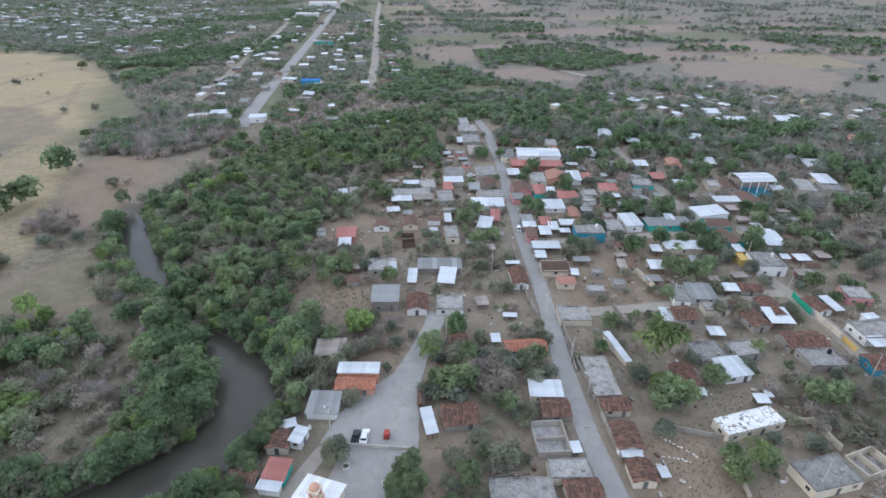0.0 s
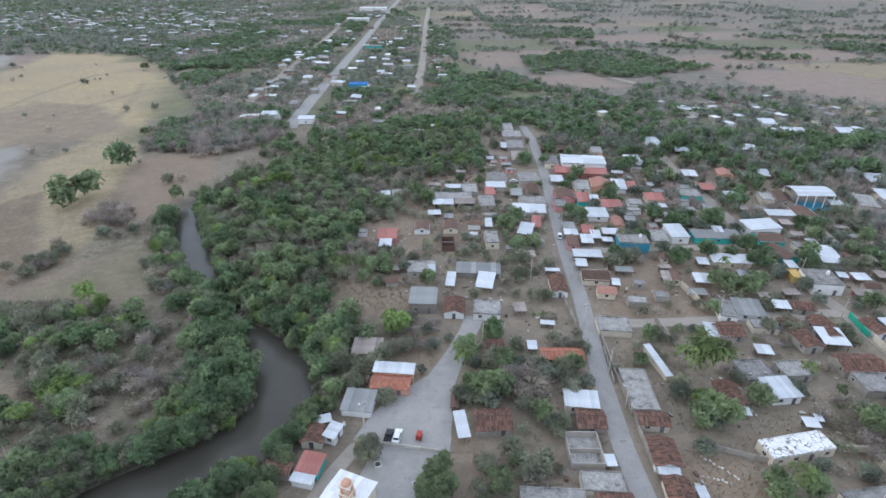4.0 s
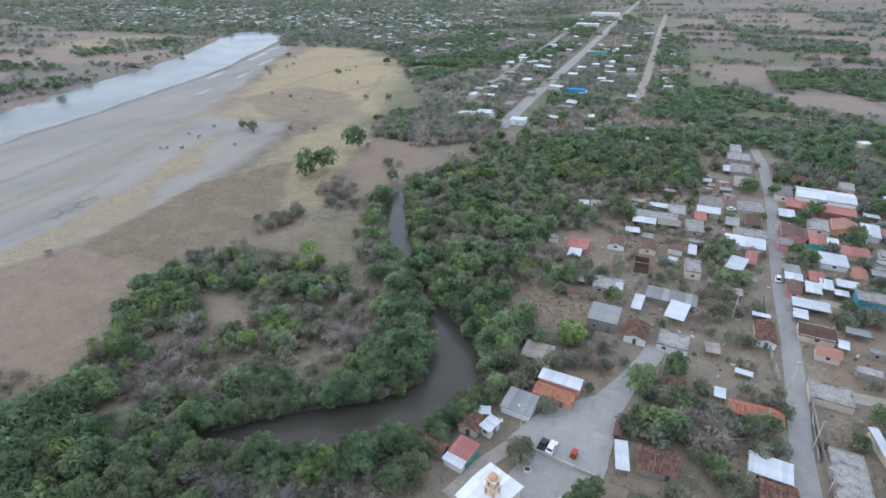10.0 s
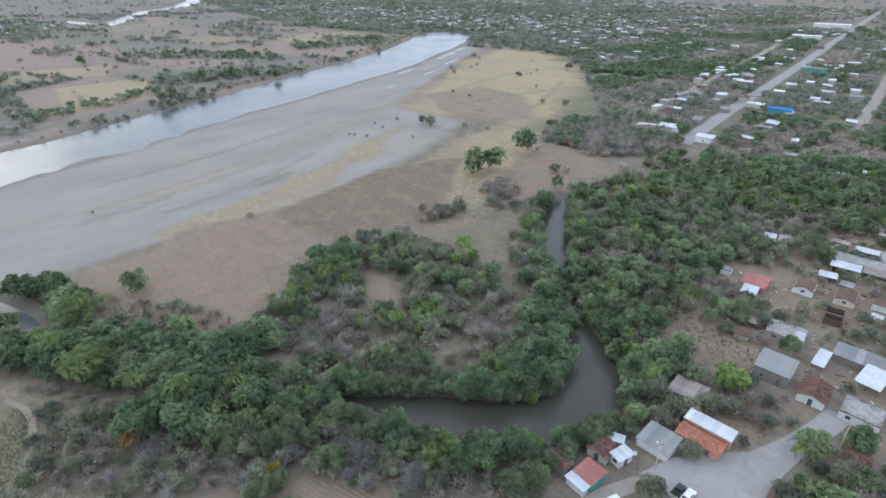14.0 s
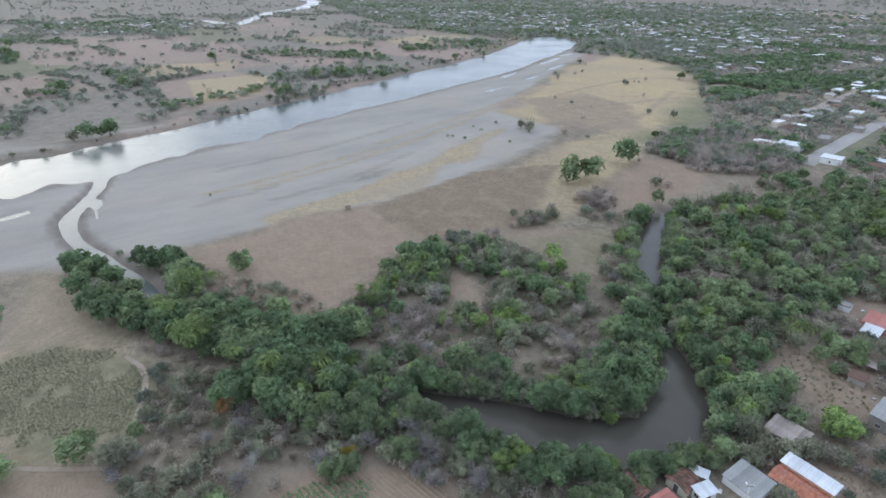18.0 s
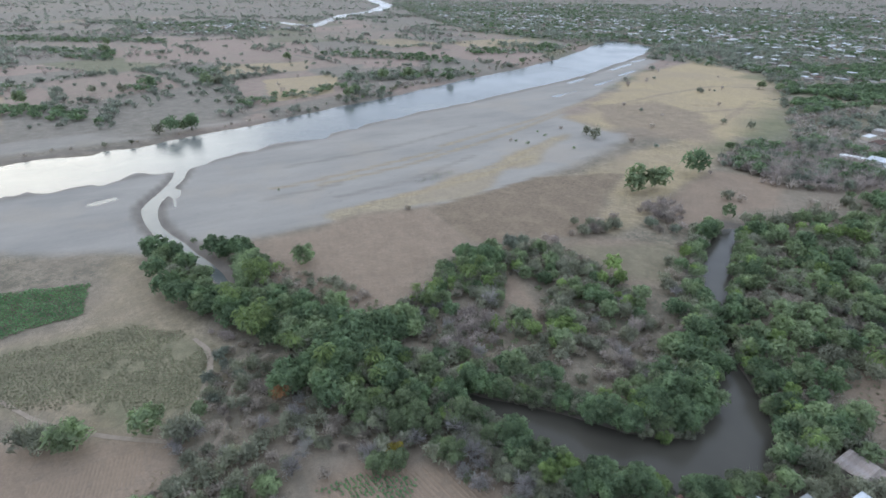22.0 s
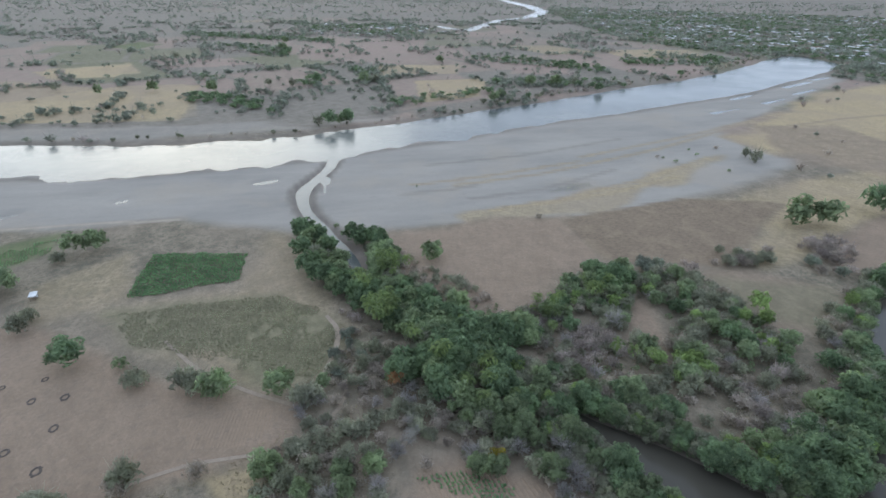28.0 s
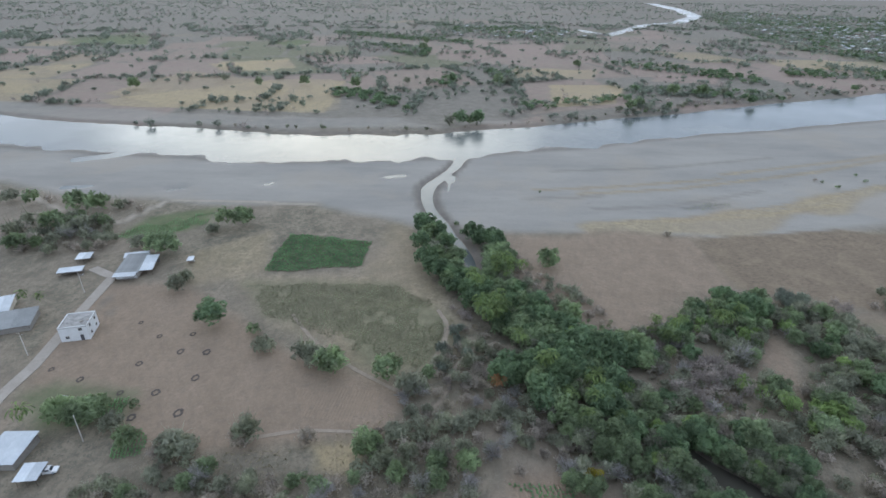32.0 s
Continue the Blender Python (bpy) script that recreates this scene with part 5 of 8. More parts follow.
def church(x, y, turn, w, d, h):
    """The white-roofed nave."""
    base = tagged(new("church"), "village church with a broad white sheet roof", "church")
    base.matrix_world = pose(x, y, land(x, y), 0, 0, turn)
    HOUSES.append((x, y, math.cos(radians(turn)), math.sin(radians(turn)), w, d))
    t = 0.3
    for k, (x0, y0, x1, y1) in enumerate(((-w / 2 + 0.4, -d / 2 + 0.4, w / 2 - 0.4, -d / 2 + 0.4 + t), (-w / 2 + 0.4, d / 2 - 0.4 - t, w / 2 - 0.4, d / 2 - 0.4),
                                          (-w / 2 + 0.4, -d / 2 + 0.7, -w / 2 + 0.7, d / 2 - 0.7), (w / 2 - 0.7, -d / 2 + 0.7, w / 2 - 0.4, d / 2 - 0.7))):
        part("wall", Solid().box(x0, y0, -0.5, x1, y1, h - 0.3).mesh("wall", "cream"), base)
    frame_me, pane_me, door_me = window_bits()
    for i in range(4):
        for s in (-1, 1):
            m = pose(0, 0, 0, 0, 0, 0 if s < 0 else 180) @ pose(-w / 2 + w * (i + 0.5) / 4, -d / 2 + 0.39, 2.6)
            win = part("window", frame_me, base, at=m)
            part("pane", pane_me, win)
    n = 8
    roof = part("roof", Solid().box(-w / 2 + 0.5, -d / 2 + 0.5, h - 0.3, w / 2 - 0.5, d / 2 - 0.5, h - 0.2).mesh("roof", "wood"), base)
    pw = w / n
    for cy, za, zb in ((-d / 4, -0.12, 0.5), (d / 4, 0.5, -0.12)):
        me = mesh_of("sheet", *rib_sheet(pw * 1.01, d / 2, za, zb), "white")
        for i in range(n):
            part("sheet", me, roof, at=pose(-w / 2 + pw * (i + 0.5), cy, h + 0.01 * (i % 2)))
    return base


def bell_tower(x, y, turn, height):
    """A square tower of pale brick with arched openings in two storeys, cornices and a low dome."""
    base = tagged(new("bell_tower"), "peach brick bell tower with arched openings and cornices", "tower")
    base.matrix_world = pose(x, y, land(x, y), 0, 0, turn)
    HOUSES.append((x, y, 1, 0, 3, 3))
    low = height - 6.4
    part("shaft", Solid().box(-1.25, -1.25, -0.5, 1.25, 1.25, low).mesh("shaft", "peach"), base)
    z = low
    for half, tall in ((1.15, 2.7), (0.95, 2.2)):
        part("cornice", Solid().box(-half - 0.22, -half - 0.22, z, half + 0.22, half + 0.22, z + 0.28).mesh("cornice", "cream"), base)
        for i in range(4):
            a = 90 * i
            pier = Solid().box(half - 0.42, half - 0.42, z + 0.28, half, half, z + tall)
            part("pier", pier.mesh("pier", "peach"), base, at=pose(0, 0, 0, 0, 0, a))
            arch = Solid()
            ring = [(math.cos(math.pi * k / 8) * (half - 0.42), math.sin(math.pi * k / 8) * 0.5) for k in range(9)]
            for (u0, v0), (u1, v1) in zip(ring, ring[1:]):
                arch.add([(u0, half - 0.3, z + tall - 0.62 + v0), (u1, half - 0.3, z + tall - 0.62 + v1), (u1, half - 0.3, z + tall), (u0, half - 0.3, z + tall),
                          (u0, half - 0.02, z + tall - 0.62 + v0), (u1, half - 0.02, z + tall - 0.62 + v1), (u1, half - 0.02, z + tall), (u0, half - 0.02, z + tall)],
                         [(0, 1, 2, 3), (7, 6, 5, 4), (0, 4, 5, 1), (3, 2, 6, 7)])
            part("arch", arch.mesh("arch", "peach"), base, at=pose(0, 0, 0, 0, 0, a))
            part("column", Solid().bar((0, half - 0.16, z + 0.28), (0, half - 0.16, z + tall - 0.1), 0.1, 6).mesh("column", "cream"), base, at=pose(0, 0, 0, 0, 0, a))
        z += tall
    part("cornice", Solid().box(-1.2, -1.2, z, 1.2, 1.2, z + 0.25).mesh("cornice", "cream"), base)
    dome = Solid()
    for k in range(4):
        r0, r1 = 1.05 * math.cos(k * 0.38), 1.05 * math.cos((k + 1) * 0.38)
        dome.bar((0, 0, z + 0.25 + 1.0 * math.sin(k * 0.38)), (0, 0, z + 0.25 + 1.0 * math.sin((k + 1) * 0.38)), r0, 8, max(r1, 0.05))
    part("dome", dome.mesh("dome", "peach"), base)
    return base


def car(x, y, turn, paint, kind="car"):
    """A parked car or pickup: body, cabin, windows and wheels."""
    words = {"car_white": "white", "car_dark": "dark grey", "car_red": "red"}[paint]
    base = tagged(new(kind), f"{words} parked {kind} with dark windows", kind, "parked vehicles")
    base.matrix_world = pose(x, y, land(x, y) + 0.14, 0, 0, turn)
    s = Solid()
    prof = [(-2.1, 0.35), (2.1, 0.35), (2.15, 0.75), (1.3, 0.92), (-2.05, 0.95), (-2.15, 0.7)]
    n = len(prof)
    s.add([(px, sy * 0.85, pz) for sy in (-1, 1) for px, pz in prof], [tuple(range(n)), tuple(range(2 * n - 1, n - 1, -1))] + [(i, n + i, n + (i + 1) % n, (i + 1) % n) for i in range(n)])
    part("body", s.mesh("body", paint), base)
    x0, x1 = (-0.5, 1.1) if kind == "pickup" else (-1.9, 1.1) if kind == "van" else (-1.6, 0.95)
    tall = 1.9 if kind == "van" else 1.5
    cab = Solid().add([(x0, -0.8, 0.9), (x1, -0.8, 0.9), (x1, 0.8, 0.9), (x0, 0.8, 0.9), (x0 + 0.25, -0.66, tall), (x1 - 0.55, -0.66, tall), (x1 - 0.55, 0.66, tall), (x0 + 0.25, 0.66, tall)],
                      [(0, 3, 2, 1), (4, 5, 6, 7), (0, 1, 5, 4), (1, 2, 6, 5), (2, 3, 7, 6), (3, 0, 4, 7)])
    part("cabin", cab.mesh("cabin", paint), base)
    part("windscreen", Solid().add([(x1 + 0.0, -0.68, 0.97), (x1 + 0.0, 0.68, 0.97), (x1 - 0.5, 0.58, tall - 0.06), (x1 - 0.5, -0.58, tall - 0.06)], [(0, 1, 2, 3)]).mesh("windscreen", "glass"), base)
    part("rear_window", Solid().add([(x0 - 0.01, -0.66, 1.0), (x0 - 0.01, 0.66, 1.0), (x0 + 0.22, 0.58, tall - 0.06), (x0 + 0.22, -0.58, tall - 0.06)], [(0, 3, 2, 1)]).mesh("rear_window", "glass"), base)
    for sy in (-1, 1):
        part("side_window", Solid().add([(x0 + 0.2, sy * 0.80, 1.0), (x1 - 0.25, sy * 0.80, 1.0), (x1 - 0.62, sy * 0.69, tall - 0.1), (x0 + 0.35, sy * 0.69, tall - 0.1)], [(0, 1, 2, 3)]).mesh("side_window", "glass"), base)
    if kind == "pickup":
        bed = Solid().box(-2.0, -0.72, 0.955, -0.6, 0.72, 0.975)
        part("cargo_bed", bed.mesh("cargo_bed", "rubber"), base)
    for sx in (-1.35, 1.35):
        for sy in (-1, 1):
            wheel = part("wheel", Solid().bar((sx, sy * 0.68, 0.3), (sx, sy * 0.88, 0.3), 0.32, 10).mesh("wheel", "rubber"), base)
            part("rim", Solid().bar((sx, sy * 0.87, 0.3), (sx, sy * 0.9, 0.3), 0.18, 8).mesh("rim", "tin"), wheel)
    for sy in (-0.6, 0.6):
        part("headlight", Solid().box(2.08, sy - 0.15, 0.6, 2.15, sy + 0.15, 0.72).mesh("headlight", "white"), base)
    return base


def motor_trike(x, y, turn):
    """A small red three-wheeled taxi with a canopy."""
    base = tagged(new("motor_trike"), "small red three-wheeled taxi with a canopy", "vehicle", "parked vehicles")
    base.matrix_world = pose(x, y, land(x, y) + 0.14, 0, 0, turn)
    part("body", Solid().add([(-1.1, -0.6, 0.3), (0.7, -0.6, 0.3), (0.7, 0.6, 0.3), (-1.1, 0.6, 0.3), (-1.1, -0.6, 1.0), (0.5, -0.5, 0.9), (0.5, 0.5, 0.9), (-1.1, 0.6, 1.0)],
                             [(0, 3, 2, 1), (4, 5, 6, 7), (0, 1, 5, 4), (1, 2, 6, 5), (2, 3, 7, 6), (3, 0, 4, 7)]).mesh("body", "car_red"), base)
    part("canopy", Solid().box(-1.15, -0.65, 1.6, 0.6, 0.65, 1.72).mesh("canopy", "car_red"), base)
    for px in (-1.05, 0.5):
        for sy in (-0.55, 0.55):
            part("post", Solid().bar((px, sy, 0.9), (px, sy, 1.6), 0.03, 4).mesh("post", "rubber"), base)
    for px, py in ((-0.8, -0.6), (-0.8, 0.6), (1.0, 0)):
        part("wheel", Solid().bar((px, py - 0.07, 0.25), (px, py + 0.07, 0.25), 0.26, 8).mesh("wheel", "rubber"), base)
    part("fork", Solid().bar((0.6, 0, 0.8), (1.0, 0, 0.3), 0.05, 5).mesh("fork", "rubber"), base)


POLE = {}


def power_pole(x, y, turn=0.0, lamp=False):
    """A concrete pole with a cross-arm, insulators and, on some, a street lamp."""
    if not POLE:
        POLE["p"] = Solid().bar((0, 0, -0.5), (0, 0, 8.2), 0.16, 7, 0.09).mesh("pole", "stone")
        POLE["a"] = Solid().box(-0.9, -0.05, 7.6, 0.9, 0.05, 7.72).mesh("cross_arm", "wood")
        POLE["i"] = Solid().bar((0, 0, 7.72), (0, 0, 7.95), 0.06, 6, 0.04).mesh("insulator", "white")
        POLE["l"] = Solid().bar((0, 0, 6.6), (0, 1.3, 7.0), 0.04, 5).mesh("lamp_arm", "tin")
        POLE["h"] = Solid().box(-0.12, 1.1, 6.95, 0.12, 1.6, 7.08).mesh("lamp_head", "white")
    base = tagged(new("power_pole"), "concrete power pole with cross-arm" + (" and street lamp" if lamp else ""), "pole", "power poles")
    base.matrix_world = pose(x, y, land(x, y), 0, 0, turn)
    part("pole", POLE["p"], base)
    part("cross_arm", POLE["a"], base)
    for u in (-0.8, 0, 0.8):
        part("insulator", POLE["i"], base, at=pose(u, 0, 0))
    if lamp:
        part("lamp_arm", POLE["l"], base)
        part("lamp_head", POLE["h"], base)


def planter(x, y, turn):
    base = tagged(new("planter"), "square white-edged planter with dark earth", "planter", "church yard planters")
    base.matrix_world = pose(x, y, land(x, y) + 0.12, 0, 0, turn)
    ring = []
    for q, z in ((0.75, 0.0), (0.75, 0.45), (0.6, 0.45), (0.6, 0.0)):
        ring += [(-q, -q, z), (q, -q, z), (q, q, z), (-q, q, z)]
    part("rim", Solid().add(ring, [(4 * k + i, 4 * k + (i + 1) % 4, 4 * k + 4 + (i + 1) % 4, 4 * k + 4 + i) for k in range(3) for i in range(4)]).mesh("rim", "white"), base)
    part("earth", Solid().box(-0.6, -0.6, 0, 0.6, 0.6, 0.3).mesh("earth", "ash"), base)
    rng = np.random.RandomState(int(abs(x * 10)))
    part("shrub", quads_mesh("shrub", leaf_cloud(rng, [(0, 0, 0.5, 0.45)], 120, 0.12), "leaf"), base)


def ash_ring(x, y, r):
    """Where a heap of stubble was burnt: a ragged ring of ash."""
    rng = np.random.RandomState(int(abs(x * 7 + y)))
    n, vs, fs = 22, [], []
    for i in range(n):
        a = 2 * math.pi * i / n
        for q, z in ((0.52, 0.02), (0.78, 0.16), (1.0, 0.02)):
            k = r * q * (0.85 + 0.3 * rng.rand())
            px, py = x + math.cos(a) * k * 1.25, y + math.sin(a) * k
            vs.append((px, py, land(px, py) + z * (0.6 + 0.8 * rng.rand()) + 0.03))
    for i in range(n):
        j = (i + 1) % n
        fs += [(3 * i, 3 * i + 1, 3 * j + 1, 3 * j), (3 * i + 1, 3 * i + 2, 3 * j + 2, 3 * j + 1)]
    tagged(new("ash_ring", mesh_of("ash_ring", vs, fs, "ash")), "dark ring of ash burnt on the field", "ash ring", "ash rings on the field")


def crop_rows(name, label, poly, gap, step, size, material, turn, height=0.5, gaps=0.0, soil_lift=0.0):
    """A planted field: leaf tufts in rows over an outline, as one mass."""
    rng = np.random.RandomState(len(poly) + int(gap * 100))
    c, s = math.cos(radians(turn)), math.sin(radians(turn))
    us = [x * c + y * s for x, y in poly]
    vs = [-x * s + y * c for x, y in poly]
    u, v = np.meshgrid(np.arange(min(us), max(us), step), np.arange(min(vs), max(vs), gap))
    u, v = u.ravel() + (rng.rand(u.size) - 0.5) * step * 0.8, v.ravel() + (rng.rand(u.size) - 0.5) * gap * 0.5
    x, y = u * c - v * s, u * s + v * c
    ok = (inside(x, y, poly) + (fbm(x, y, 9, 4) - 0.5) * 4 > 0) & (fbm(x, y, 16, 8) > gaps)
    x, y = x[ok], y[ok]
    z = land_many(x, y)
    n = len(x)
    quads = []
    for k in range(3):
        a = rng.rand(n) * 6.283
        d = np.stack([np.cos(a), np.sin(a), 0 * a], 1) * size * (0.6 + 0.8 * rng.rand(n, 1))
        e = np.stack([-np.sin(a), np.cos(a), 0 * a], 1) * size * 0.7
        b = np.stack([x, y, z + height * (0.15 + 0.5 * rng.rand(n))], 1)
        tip = np.array([0, 0, 1.0]) * height * (0.2 + 0.6 * rng.rand(n, 1))
        quads.append(np.stack([b - d - e * 0.4, b + d * 0.2 - e + tip * 0.5, b + d + tip, b + d * 0.2 + e + tip * 0.5], 1))
    ob = new(name, quads_mesh(name, np.concatenate(quads), material))
    return tagged(ob, label, "field", kind="stuff")


def furrows(label, poly, gap, turn, material="dust_road", rise=0.16):
    """Ploughed ridges over an outline, as one mass."""
    c, s = math.cos(radians(turn)), math.sin(radians(turn))
    us, vs_ = [x * c + y * s for x, y in poly], [-x * s + y * c for x, y in poly]
    vs, fs = [], []
    rng = random.Random(4)
    v = min(vs_)
    while v < max(vs_):
        us_ = np.arange(min(us), max(us), 2.5)
        x, y = us_ * c - v * s, us_ * s + v * c
        ok = inside(x, y, poly) > 0
        for i in range(len(us_) - 1):
            if ok[i] and ok[i + 1] and rng.random() < 0.93:
                k = len(vs)
                for q in (i, i + 1):
                    z = land(x[q], y[q])
                    up = rise * (0.7 + 0.5 * rng.random())
                    for o, h in ((-gap * 0.3, 0.0), (0.0, up), (gap * 0.3, 0.0)):
                        vs.append((x[q] - s * o, y[q] + c * o, z + h + 0.02))
                fs += [(k, k + 3, k + 4, k + 1), (k + 1, k + 4, k + 5, k + 2)]
        v += gap
    tagged(new("furrows", mesh_of("furrows", vs, fs, material)), label, "field", kind="stuff")


def stone_row(points, step=1.3, size=0.28):
    """Pale stones laid out along a line, each one by itself."""
    rng = random.Random(9)
    if "stone" not in BITS:
        bm = bmesh.new()
        bmesh.ops.create_icosphere(bm, subdivisions=1, radius=1.0)
        for v in bm.verts:
            v.co *= 0.8 + 0.4 * rng.random()
            v.co.z *= 0.6
        me = bpy.data.meshes.new("stone")
        bm.to_mesh(me)
        bm.free()
        me.materials.append(M["stone"])
        BITS["stone"] = me
    for (ax, ay), (bx, by) in zip(points, points[1:]):
        n = int(math.hypot(bx - ax, by - ay) / step)
        for i in range(n):
            x, y = ax + (bx - ax) * i / n + rng.uniform(-0.2, 0.2), ay + (by - ay) * i / n + rng.uniform(-0.2, 0.2)
            ob = tagged(new("stone", BITS["stone"]), "pale field stone lying on bare earth", "stone", "stones in the yard")
            ob.matrix_world = pose(x, y, land(x, y) + 0.08, 0, 0, rng.uniform(0, 360)) @ Matrix.Scale(size * rng.uniform(0.7, 1.3), 4)


def table(x, y, turn):
    base = tagged(new("garden_table"), "pale concrete garden table with two benches", "table")
    base.matrix_world = pose(x, y, land(x, y), 0, 0, turn)
    part("tabletop", Solid().box(-0.9, -0.4, 0.7, 0.9, 0.4, 0.78).mesh("tabletop", "white"), base)
    for sx in (-0.6, 0.6):
        part("leg", Solid().box(sx - 0.08, -0.25, -0.1, sx + 0.08, 0.25, 0.7).mesh("leg", "stone"), base)
    for sy in (-0.85, 0.85):
        part("bench", Solid().box(-0.9, sy - 0.15, 0.38, 0.9, sy + 0.15, 0.45).mesh("bench", "white"), base)
        for sx in (-0.6, 0.6):
            part("leg", Solid().box(sx - 0.06, sy - 0.12, -0.1, sx + 0.06, sy + 0.12, 0.38).mesh("leg", "stone"), base)





def sports_hall(x, y, turn, w, d, h):
    """An open-sided hall: a vaulted sheet roof on steel posts over a painted court."""
    base = tagged(new("sports_hall"), "open-sided sports hall with a vaulted white sheet roof", "hall")
    base.matrix_world = pose(x, y, land(x, y), 0, 0, turn)
    HOUSES.append((x, y, math.cos(radians(turn)), math.sin(radians(turn)), w, d + 6))
    part("court_floor", Solid().box(-w / 2 - 1, -d / 2 - 4, -0.4, w / 2 + 1, d / 2, 0.12).mesh("court_floor", "slab"), base)
    part("painted_court", Solid().box(-w / 2 + 4, -d / 2 - 3.5, 0.124, w / 2 - 1, d / 2 - 5, 0.14).mesh("painted_court", "blue"), base, "bright blue painted court")
    post = Solid().bar((0, 0, -0.4), (0, 0, h - 0.5), 0.18, 6).mesh("post", "white")
    for i in range(5):
        for sy in (-1, 1):
            part("post", post, base, at=pose(-w / 2 + 0.5 + (w - 1) * i / 4, sy * (d / 2 - 0.4), 0))
    n = 8
    arc = [(d / 2 * (2 * k / n - 1), h - 0.5 + 1.3 * math.sin(math.pi * k / n)) for k in range(n + 1)]
    truss = Solid()
    for (ya, za), (yb, zb) in zip(arc, arc[1:]):
        truss.bar((0, ya, za - 0.15), (0, yb, zb - 0.15), 0.08, 4)
        truss.bar((0, ya, za - 0.15), (0, yb, h - 0.6), 0.05, 4)
    me = truss.mesh("truss", "steel_door")
    for i in range(5):
        part("truss", me, base, at=pose(-w / 2 + 0.5 + (w - 1) * i / 4, 0, 0))
    for (ya, za), (yb, zb) in zip(arc, arc[1:]):
        s = Solid().plate((-w / 2, ya, za), (w / 2, ya, za), (w / 2, yb, zb), (-w / 2, yb, zb), 0.06)
        part("roof_sheet", s.mesh("roof_sheet", "tin"), base)


def yard_clutter(reach, count, seed):
    """Crates, boards, block piles and sheets lying about the yards beside the houses."""
    rng = random.Random(seed)
    heaps = {k: Solid() for k in ("tin_rust", "wood", "wall", "stone", "slab", "tile")}
    spots = [q for q in HOUSES if math.hypot(q[0] - 40, q[1] - 130) < reach]
    for i in range(count):
        cx, cy, c, s, w, d = rng.choice(spots)
        u, v = rng.uniform(-w / 2 - 4, w / 2 + 4), rng.choice((-1, 1)) * (d / 2 + rng.uniform(0.4, 4))
        if rng.random() < 0.5:
            u, v = rng.choice((-1, 1)) * (w / 2 + rng.uniform(0.4, 4)), rng.uniform(-d / 2 - 3, d / 2 + 3)
        x, y = cx + u * c - v * s, cy + u * s + v * c
        if not bool(free(np.array([x]), np.array([y]))[0]):
            continue
        a, z = rng.random() * 3.14, land(x, y)
        lx, ly, lz = rng.uniform(0.15, 0.8), rng.uniform(0.1, 0.4), rng.uniform(0.08, 0.6)
        box = Solid().box(-lx, -ly, -0.1, lx, ly, lz)
        heaps[rng.choice(sorted(heaps))].add([(x + p * math.cos(a) - q * math.sin(a), y + p * math.sin(a) + q * math.cos(a), z + r) for p, q, r in box.v], box.f)
    for key, solid in sorted(heaps.items()):
        tagged(new("yard_clutter", solid.mesh("yard_clutter", key)), "boards, blocks and sheets lying about the yards", "clutter", kind="stuff")


house(-35.2, 79.3, -7, 5.4, 5.6, 2.5, "tin_red", "teal", 2)
house(-35.8, 75.4, -8, 5.3, 2.4, 2.2, "tin", "white", 2)
house(-41.9, 77.4, 89, 3.3, 6.3, 2.5, "tile", "wall", 2)
house(-37.0, 87.5, 1, 5.4, 5.6, 2.5, "tile", "cream", 2)
house(-32.7, 88.7, 77, 4.9, 3.3, 2.7, "tin", "white", 2)
house(-36.3, 92.1, 21, 4.3, 2.7, 2.4, "tin", "wall", 2)
house(-28.9, 99.0, -2, 8.0, 7.5, 2.5, "tin_grey", "white", 2)
house(-31.3, 120.4, 3, 8.5, 7.0, 2.5, "tin_rust", "wall", 2)
house(26.5, 104.1, -1, 8.6, 5.9, 2.9, "tin", "cream", 2)
house(28.0, 98.1, 1, 7.2, 6.2, 2.5, "tile", "wall", 2)
house(25.4, 89.6, 4, 7.6, 9.2, 2.2, "open", "wall", 2)
house(30.7, 86.6, 6, 2.4, 3.2, 1.8, "tin", "wall", 1)
house(27.9, 80.4, 1, 9.1, 5.1, 2.5, "slab", "cream", 2)
house(29.8, 75.0, 5, 8.0, 5.7, 2.5, "tile", "cream", 2)
house(17.0, 74.2, 2, 13.4, 7.2, 2.5, "slab", "wall", 2)
house(41.9, 109.7, 2, 6.7, 15.0, 2.5, "slab", "wall", 2)
house(43.0, 99.4, 1, 7.6, 4.8, 2.5, "tile", "cream", 2)
house(43.0, 89.5, 1, 6.2, 8.3, 2.5, "tile", "white", 2)
house(42.7, 84.5, -2, 4.7, 2.4, 2.4, "tin", "white", 1)
house(43.5, 80.0, 2, 5.7, 6.2, 2.5, "tile", "cream", 2)
house(48.4, 80.1, 6, 2.2, 2.9, 1.9, "tin", "wall", 1)
house(73.6, 94.2, 16, 16.1, 5.3, 2.9, "cracked", "cream", 2)
house(83.2, 79.8, 13, 12.2, 7.3, 2.9, "slab", "cream", 2)
house(95.3, 83.3, 20, 8.6, 5.8, 2.5, "open", "cream", 2)
house(78.5, 113.4, 11, 8.0, 7.6, 2.9, "tin", "white", 2)
house(75.1, 120.4, 9, 8.6, 8.3, 2.5, "slab", "wall", 2)
house(85.7, 121.9, 11, 7.6, 6.2, 2.5, "slab", "wall", 2)
house(81.6, 130.2, -2, 4.6, 4.2, 2.2, "tin", "wall", 1)
house(95.6, 138.9, 8, 6.2, 14.4, 2.9, "tile", "wall", 2)
house(104.4, 142.2, 4, 6.5, 10.6, 2.9, "tile", "wall", 2)
house(103.6, 137.2, -1, 7.4, 8.0, 3.0, "tin", "white", 1)
house(75.0, 139.2, 7, 8.0, 7.7, 2.5, "tile", "wall", 2)
